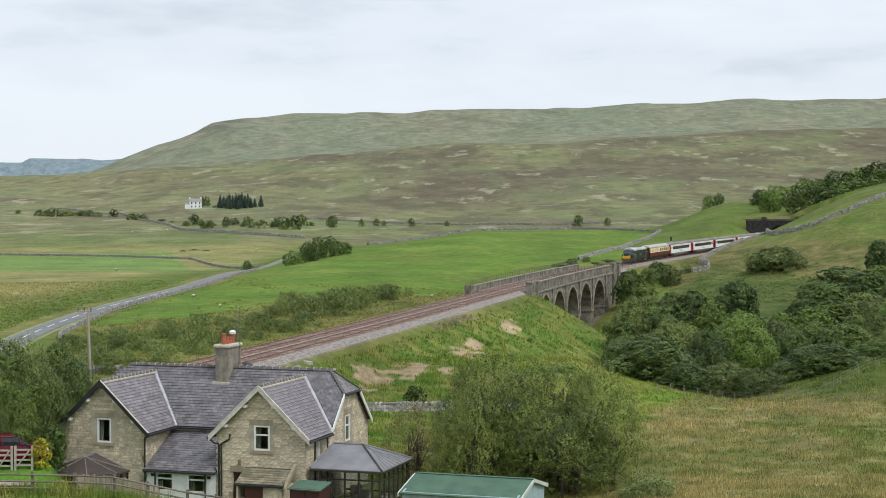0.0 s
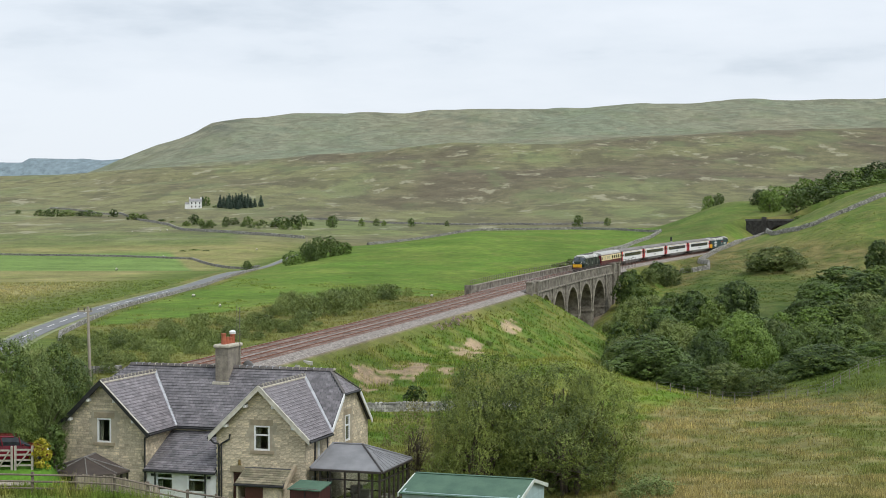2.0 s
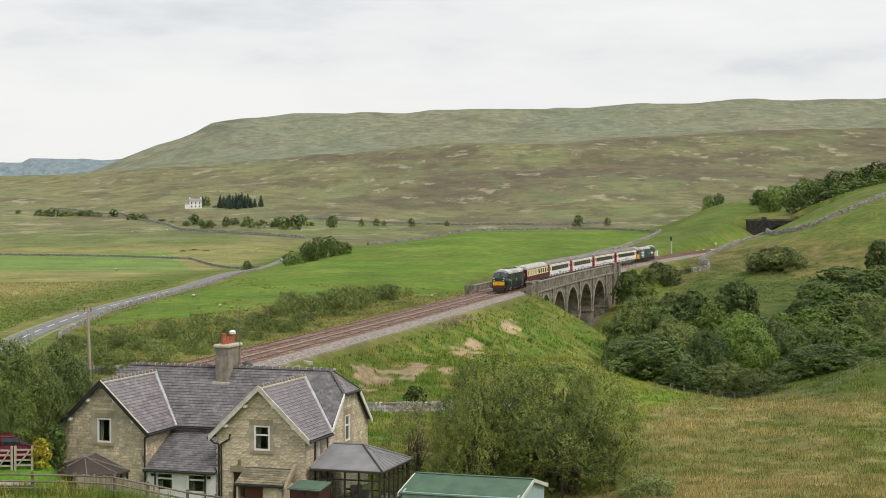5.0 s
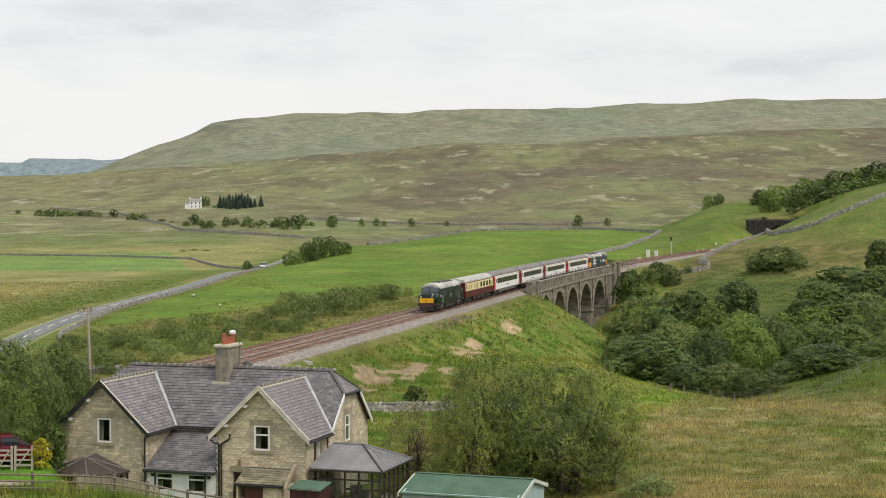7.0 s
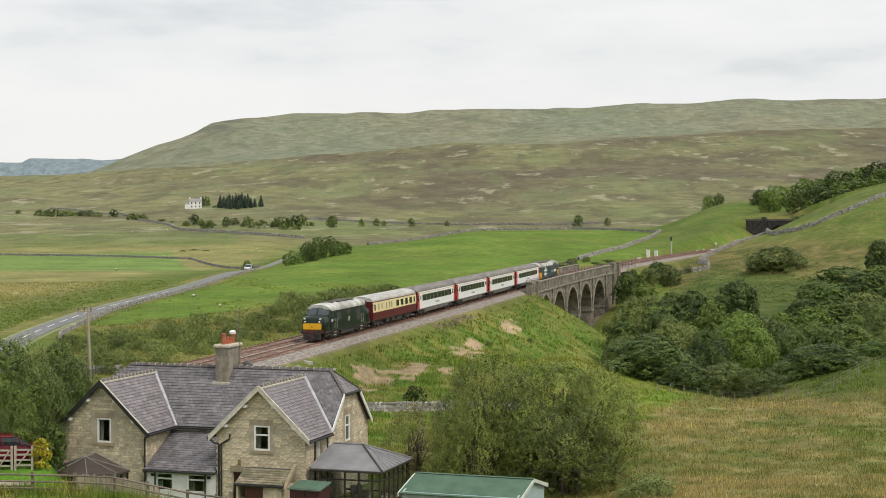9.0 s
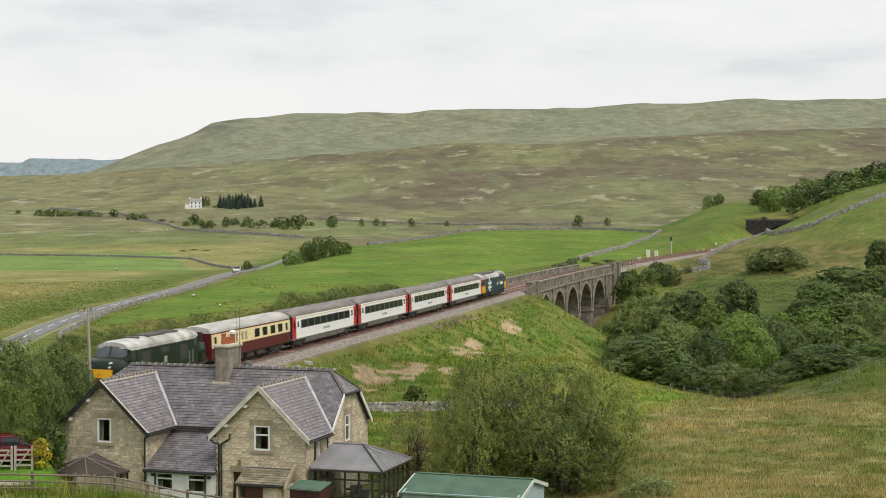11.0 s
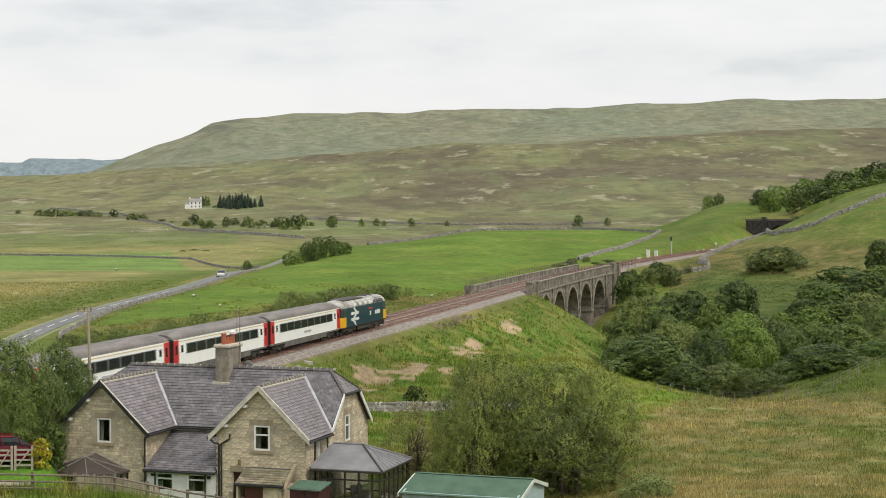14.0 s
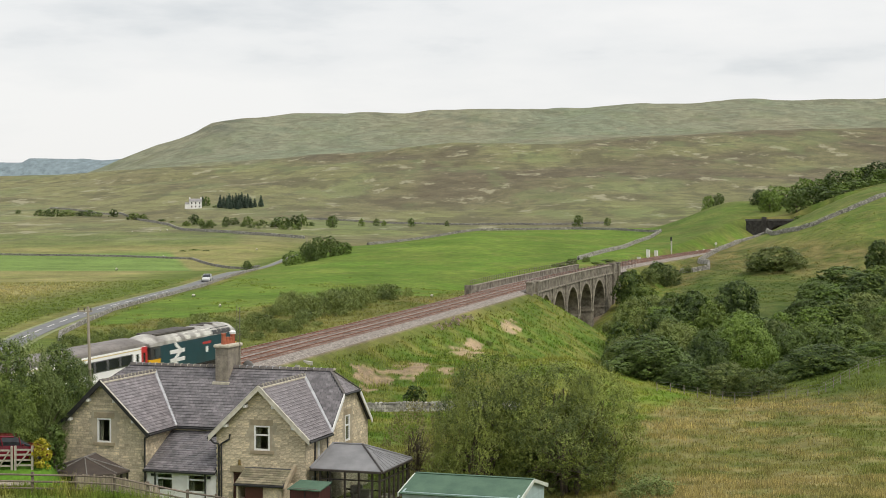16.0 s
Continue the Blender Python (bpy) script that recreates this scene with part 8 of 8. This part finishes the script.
def build_fences():
    wood = material("fence_wood", (0.24, 0.20, 0.155), (0.15, 0.125, 0.10), scale=3, rough=0.9, stretch=(4, 4, 0.5), island=0.2)
    # Post and rail along the cottages' front.
    f = thing("garden_fence", Matrix(), "weathered brown post-and-rail garden fence", "fence")
    pts = [(-23.9, 83.4), (-21.8, 83.8), (-19.7, 84.5), (-17.6, 84.5), (-15.8, 84.5), (-13.6, 84.0), (-12.0, 83.5), (-10.4, 82.0)]
    tops = []
    for x, y in pts:
        p = drape(x, y)
        part("post", box((x - 0.07, y - 0.07, p.z - 0.3), (x + 0.07, y + 0.07, p.z + 1.22), 0.01), wood, f)
        tops.append(p)
    for a, b in zip(tops, tops[1:]):
        for u in (1.08, 0.72, 0.36):
            part("rail", tube(a + Vector((0, -0.09, u)), b + Vector((0, -0.09, u)), 0.055, None, 6), wood, f)
    pale = material("paling_wood", (0.42, 0.35, 0.26), (0.30, 0.25, 0.185), scale=3, rough=0.9, stretch=(4, 4, 0.4), island=0.25)
    q = thing("picket_fence", Matrix(), "pale rough-sawn paling fence before the cottage", "fence")
    a, b = Vector((-20.2, 87.2)), Vector((-15.4, 86.2))
    n = 44
    for k in range(n):
        p = a.lerp(b, k / n)
        g = drape(p.x, p.y)
        hgt = 0.72 + 0.07 * math.sin(k * 2.3) + 0.04 * math.sin(k * 5.1)
        part("paling", box((p.x - 0.045, p.y - 0.015, g.z - 0.1), (p.x + 0.045, p.y + 0.015, g.z + hgt + 0.2), 0), pale, q)
    # Gate by the garden drive.
    white = material("gate_pale", (0.46, 0.42, 0.35), (0.34, 0.31, 0.26), rough=0.8)
    for x, w, label in ((-24.0, 0.95, "pale timber field gate half hidden by shrubs"), (-25.0, 0.8, "pale timber hurdle beside the gate")):
        z = drape(x, 88.6).z
        gt = thing("gate", Matrix.Translation((x, 88.6, z)), label, "gate", "drive gates")
        for k in (0.0, 1.0):
            part("post", box((w * k - 0.06, -0.06, -0.2), (w * k + 0.06, 0.06, 1.35), 0.01), white, gt)
        for u in (0.25, 0.55, 0.85, 1.12):
            part("bar", box((0.06, -0.03, u - 0.05), (w - 0.06, 0.03, u + 0.05), 0.005), white, gt)
        part("brace", tube((0.1, -0.05, 0.2), (w - 0.1, -0.05, 1.15), 0.045, None, 6), white, gt)
    # Post and wire fence along the gully's edge.
    post = material("stake_grey", (0.30, 0.275, 0.225), (0.17, 0.15, 0.125), rough=0.9)
    wire = material("wire_grey", (0.22, 0.22, 0.21), (0.17, 0.17, 0.16), rough=0.5, metal=0.6)
    s = thing("stock_fence", Matrix(), "post-and-wire stock fence along the gully edge", "fence")
    path = [(21.5, 158.5), (25.5, 158.2), (29, 157.0), (33, 152.0), (36, 151.5), (39, 155.0), (43, 160), (48, 166), (54, 171)]
    last = None
    for (x0, y0), (x1, y1) in zip(path, path[1:]):
        for k in range(3):
            p = drape(x0 + (x1 - x0) * k / 3, y0 + (y1 - y0) * k / 3)
            h = 1.15 + 0.12 * math.sin(p.x * 5)
            part("post", tube(p - Vector((0, 0, 0.3)), p + Vector((0.06 * math.sin(p.y * 3), 0, h * (0.72 + 0.12 * math.sin(p.x * 5)))), 0.05, 0.04, 6), post, s)
            if last is not None:
                for u in (0.35, 0.7, 1.0):
                    part("wire", tube(last + Vector((0, 0, u)), p + Vector((0, 0, u)), 0.012, None, 4), wire, s)
            last = p


def build_poles():
    wood = material("pole_wood", (0.40, 0.355, 0.28), (0.28, 0.245, 0.19), scale=2, rough=0.9, stretch=(5, 5, 0.4))
    x, y = (157 - 784) / FOCAL * 100.0, 100.0
    g = drape(x, y)
    up = 12.909 - (543 - 383.2) / FOCAL * 100 - g.z
    p = thing("utility_pole", Matrix.Translation(g), "weathered wooden utility pole beside the cottages", "utility pole")
    part("pole", tube((0.18, 0, -0.5), (-0.08, 0, up), 0.115, 0.085, 10), wood, p)
    part("crossarm", box((-0.75, -0.06, up - 0.35), (0.2, 0.06, up - 0.25), 0.01), wood, p)
    iso = material("insulator", (0.10, 0.09, 0.085), (0.07, 0.06, 0.055), rough=0.4)
    for q in (-0.68, -0.3, 0.12):
        part("insulator", tube((q, 0, up - 0.25), (q, 0, up - 0.08), 0.05, 0.04, 8), iso, p)
    x, y = (543 - 784) / FOCAL * 428.0, 428.0
    g = drape(x, y)
    p2 = thing("utility_pole", Matrix.Translation(g), "slim grey telegraph pole by the trees", "utility pole")
    part("pole", tube((0, 0, -0.5), (0, 0, 6.5), 0.13, 0.1, 8), wood, p2)


def wheel_parts(car, x, y, r=0.33):
    tyre = material("tyre_black", (0.02, 0.02, 0.02), (0.03, 0.03, 0.03), rough=0.85)
    rim = material("rim_grey", (0.45, 0.45, 0.46), (0.36, 0.36, 0.37), rough=0.35, metal=0.7)
    w = part("wheel", tube((x - 0.1, y, r), (x + 0.1, y, r), r, None, 18), tyre, car)
    part("rim", tube((x - 0.11, y, r), (x + 0.11, y, r), r * 0.62, None, 14), rim, w)


def make_car(label, colour, name="car"):
    """A small hatchback, nose at -y."""
    c = thing(name, Matrix(), label, "car")
    paint = material("paint_" + name + str(int(colour[0] * 100)), colour, tuple(v * 0.85 for v in colour), rough=0.25)
    glass = material("car_glass", (0.03, 0.035, 0.04), (0.02, 0.025, 0.03), rough=0.06)
    def ring(w, z0, z1, y):
        return (y, [(w, z0), (w * 1.02, (z0 + z1) / 2), (w * 0.95, z1), (-w * 0.95, z1), (-w * 1.02, (z0 + z1) / 2), (-w, z0)])
    part("body", loft([ring(0.66, 0.35, 0.62, -2.0), ring(0.78, 0.25, 0.80, -1.75), ring(0.80, 0.22, 0.95, -0.9), ring(0.80, 0.22, 1.0, 0.6), ring(0.79, 0.24, 1.02, 1.6), ring(0.72, 0.35, 0.95, 2.0)]), paint, c)
    part("cabin", loft([ring(0.80, 0.9, 1.0, -0.95), ring(0.70, 0.95, 1.46, -0.15), ring(0.70, 0.95, 1.50, 1.0), ring(0.74, 0.95, 1.08, 1.85)]), glass, c)
    part("roof", loft([ring(0.68, 1.42, 1.50, -0.1), ring(0.68, 1.46, 1.55, 0.5), ring(0.66, 1.42, 1.53, 1.15)]), paint, c)
    for sx in (-1, 1):
        for y in (-0.45, 0.55, 1.35):
            part("pillar", tube((sx * 0.80, y, 0.98), (sx * 0.69, y + 0.1, 1.47), 0.035, None, 5), paint, c)
        for y in (-1.25, 1.25):
            wheel_parts(c, sx * 0.80, y)
        part("headlight", box((sx * 0.62 - 0.14, -2.0, 0.58), (sx * 0.62 + 0.14, -1.86, 0.72), 0.03), material("headlight", (0.8, 0.8, 0.78), (0.7, 0.7, 0.68), rough=0.1), c)
        part("mirror", box((sx * 0.93 - 0.08, -0.62, 0.95), (sx * 0.93 + 0.08, -0.5, 1.08), 0.03), paint, c)
    return c


ROAD_CAR = make_car("pale silver car driving on the road", (0.62, 0.63, 0.64), "silver_car")


def build_parked():
    red = make_car("dark red car parked under the trees", (0.13, 0.007, 0.016), "red_car")
    red.matrix_basis = Matrix.Translation(drape(-24.6, 89.9, 0.02)) @ pose(0, 0, 0, 0, 0, 112)
    bin_m = material("planter_grey", (0.20, 0.19, 0.17), (0.15, 0.14, 0.13), rough=0.8)
    d = thing("garden_table", Matrix.Translation(drape(-23.6, 86.4)), "low timber garden platform on the lawn", "decking")
    part("deck", box((-1.4, -0.6, 0.3), (1.1, 0.6, 0.38), 0.01), material("deck_wood", (0.40, 0.35, 0.28), (0.3, 0.26, 0.2), rough=0.9), d)
    for x in (-1.2, 0.9):
        part("leg", box((x - 0.06, -0.5, -0.2), (x + 0.06, 0.5, 0.3), 0.01), bin_m, d)


def build_farmhouse():
    """White farmhouse far across the valley."""
    m = at_bearing(-438, 1300, 12, 1.0, 0.3)
    h = thing("farmhouse", m, "white farmhouse with grey slate roof across the valley", "house")
    white = material("farm_white", (0.80, 0.80, 0.78), (0.74, 0.74, 0.72), rough=0.8)
    roof_m = material("farm_roof", (0.30, 0.29, 0.29), (0.24, 0.23, 0.23), rough=0.8)
    dark = material("farm_window", (0.05, 0.05, 0.055), (0.04, 0.04, 0.045), rough=0.2)
    part("wall", box((-5.0, -3.5, 0), (5.0, 3.5, 6.0)), white, h)
    part("wall", box((-8.5, -2.5, 0), (-5.0, 2.5, 3.8)), white, h)
    for a, b, e, r, d in ((-5.2, 5.2, 6.0, 8.4, 3.8), (-8.6, -5.0, 3.8, 5.3, 2.7)):
        part("roof", prism([(-d, e), (d, e), (0, r)], a, b, "x"), roof_m, h)
    for x in (-4.6, 4.6):
        part("chimney", box((x - 0.5, -0.5, 8.0), (x + 0.5, 0.5, 9.6), 0.02), white, h)
    for x in (-3.2, 0.0, 3.2):
        for z in (1.2, 4.0):
            w = part("window", box((x - 0.55, -3.56, z), (x + 0.55, -3.48, z + 1.4), 0.01), dark, h)
            part("pane", box((x - 0.45, -3.6, z + 0.1), (x + 0.45, -3.57, z + 1.3), 0.0), dark, w)


def build_sheep():
    wool = material("wool", (0.72, 0.69, 0.60), (0.58, 0.55, 0.47), scale=6, rough=0.95, bump=0.8)
    face = material("sheep_face", (0.10, 0.09, 0.08), (0.07, 0.06, 0.055), rough=0.8)
    first = thing("sheep", Matrix(), "white woolly sheep grazing on the pasture", "sheep", "grazing sheep")
    bm = bmesh.new()
    bmesh.ops.create_icosphere(bm, subdivisions=2, radius=0.42, matrix=Matrix.Translation((0, 0, 0.62)) @ Matrix.Diagonal((0.75, 1.35, 0.8, 1)))
    part("body", bm, wool, first, smooth=True)
    part("head", tube((0, -0.5, 0.62), (0, -0.78, 0.42), 0.13, 0.08, 8), face, first)
    for sx in (-0.17, 0.17):
        for y in (-0.3, 0.3):
            part("leg", tube((sx, y, 0.4), (sx, y, 0), 0.05, 0.04, 6), face, first)
    spots = ((462, 470, 15), (475, 470, 60), (490, 468, 100), (450, 462, 200), (-395, 236, 30), (-442, 262, 80), (-300, 222, 10), (-20, 262, 45), (-515, 905, 0), (-500, 900, 60), (-550, 880, 10), (-488, 910, 90), (-578, 440, 40), (-495, 590, 15), (-330, 650, 100))
    for k, (b, dist, r) in enumerate(spots):
        m = at_bearing(b, dist, r, 0.62 if dist < 300 else 0.9, 0.0)
        if k:
            copy_thing(first, m)
        else:
            first.matrix_basis = m


build_road()
build_walls()
build_fences()
build_poles()
build_parked()
build_farmhouse()
build_sheep()


# ---- single stones and slates ----
for _name, _mesh, _m, _parent in PIECES:
    _ob = new(_name, _mesh)
    _ob.parent = _parent
    _ob.matrix_basis = _m


motions()
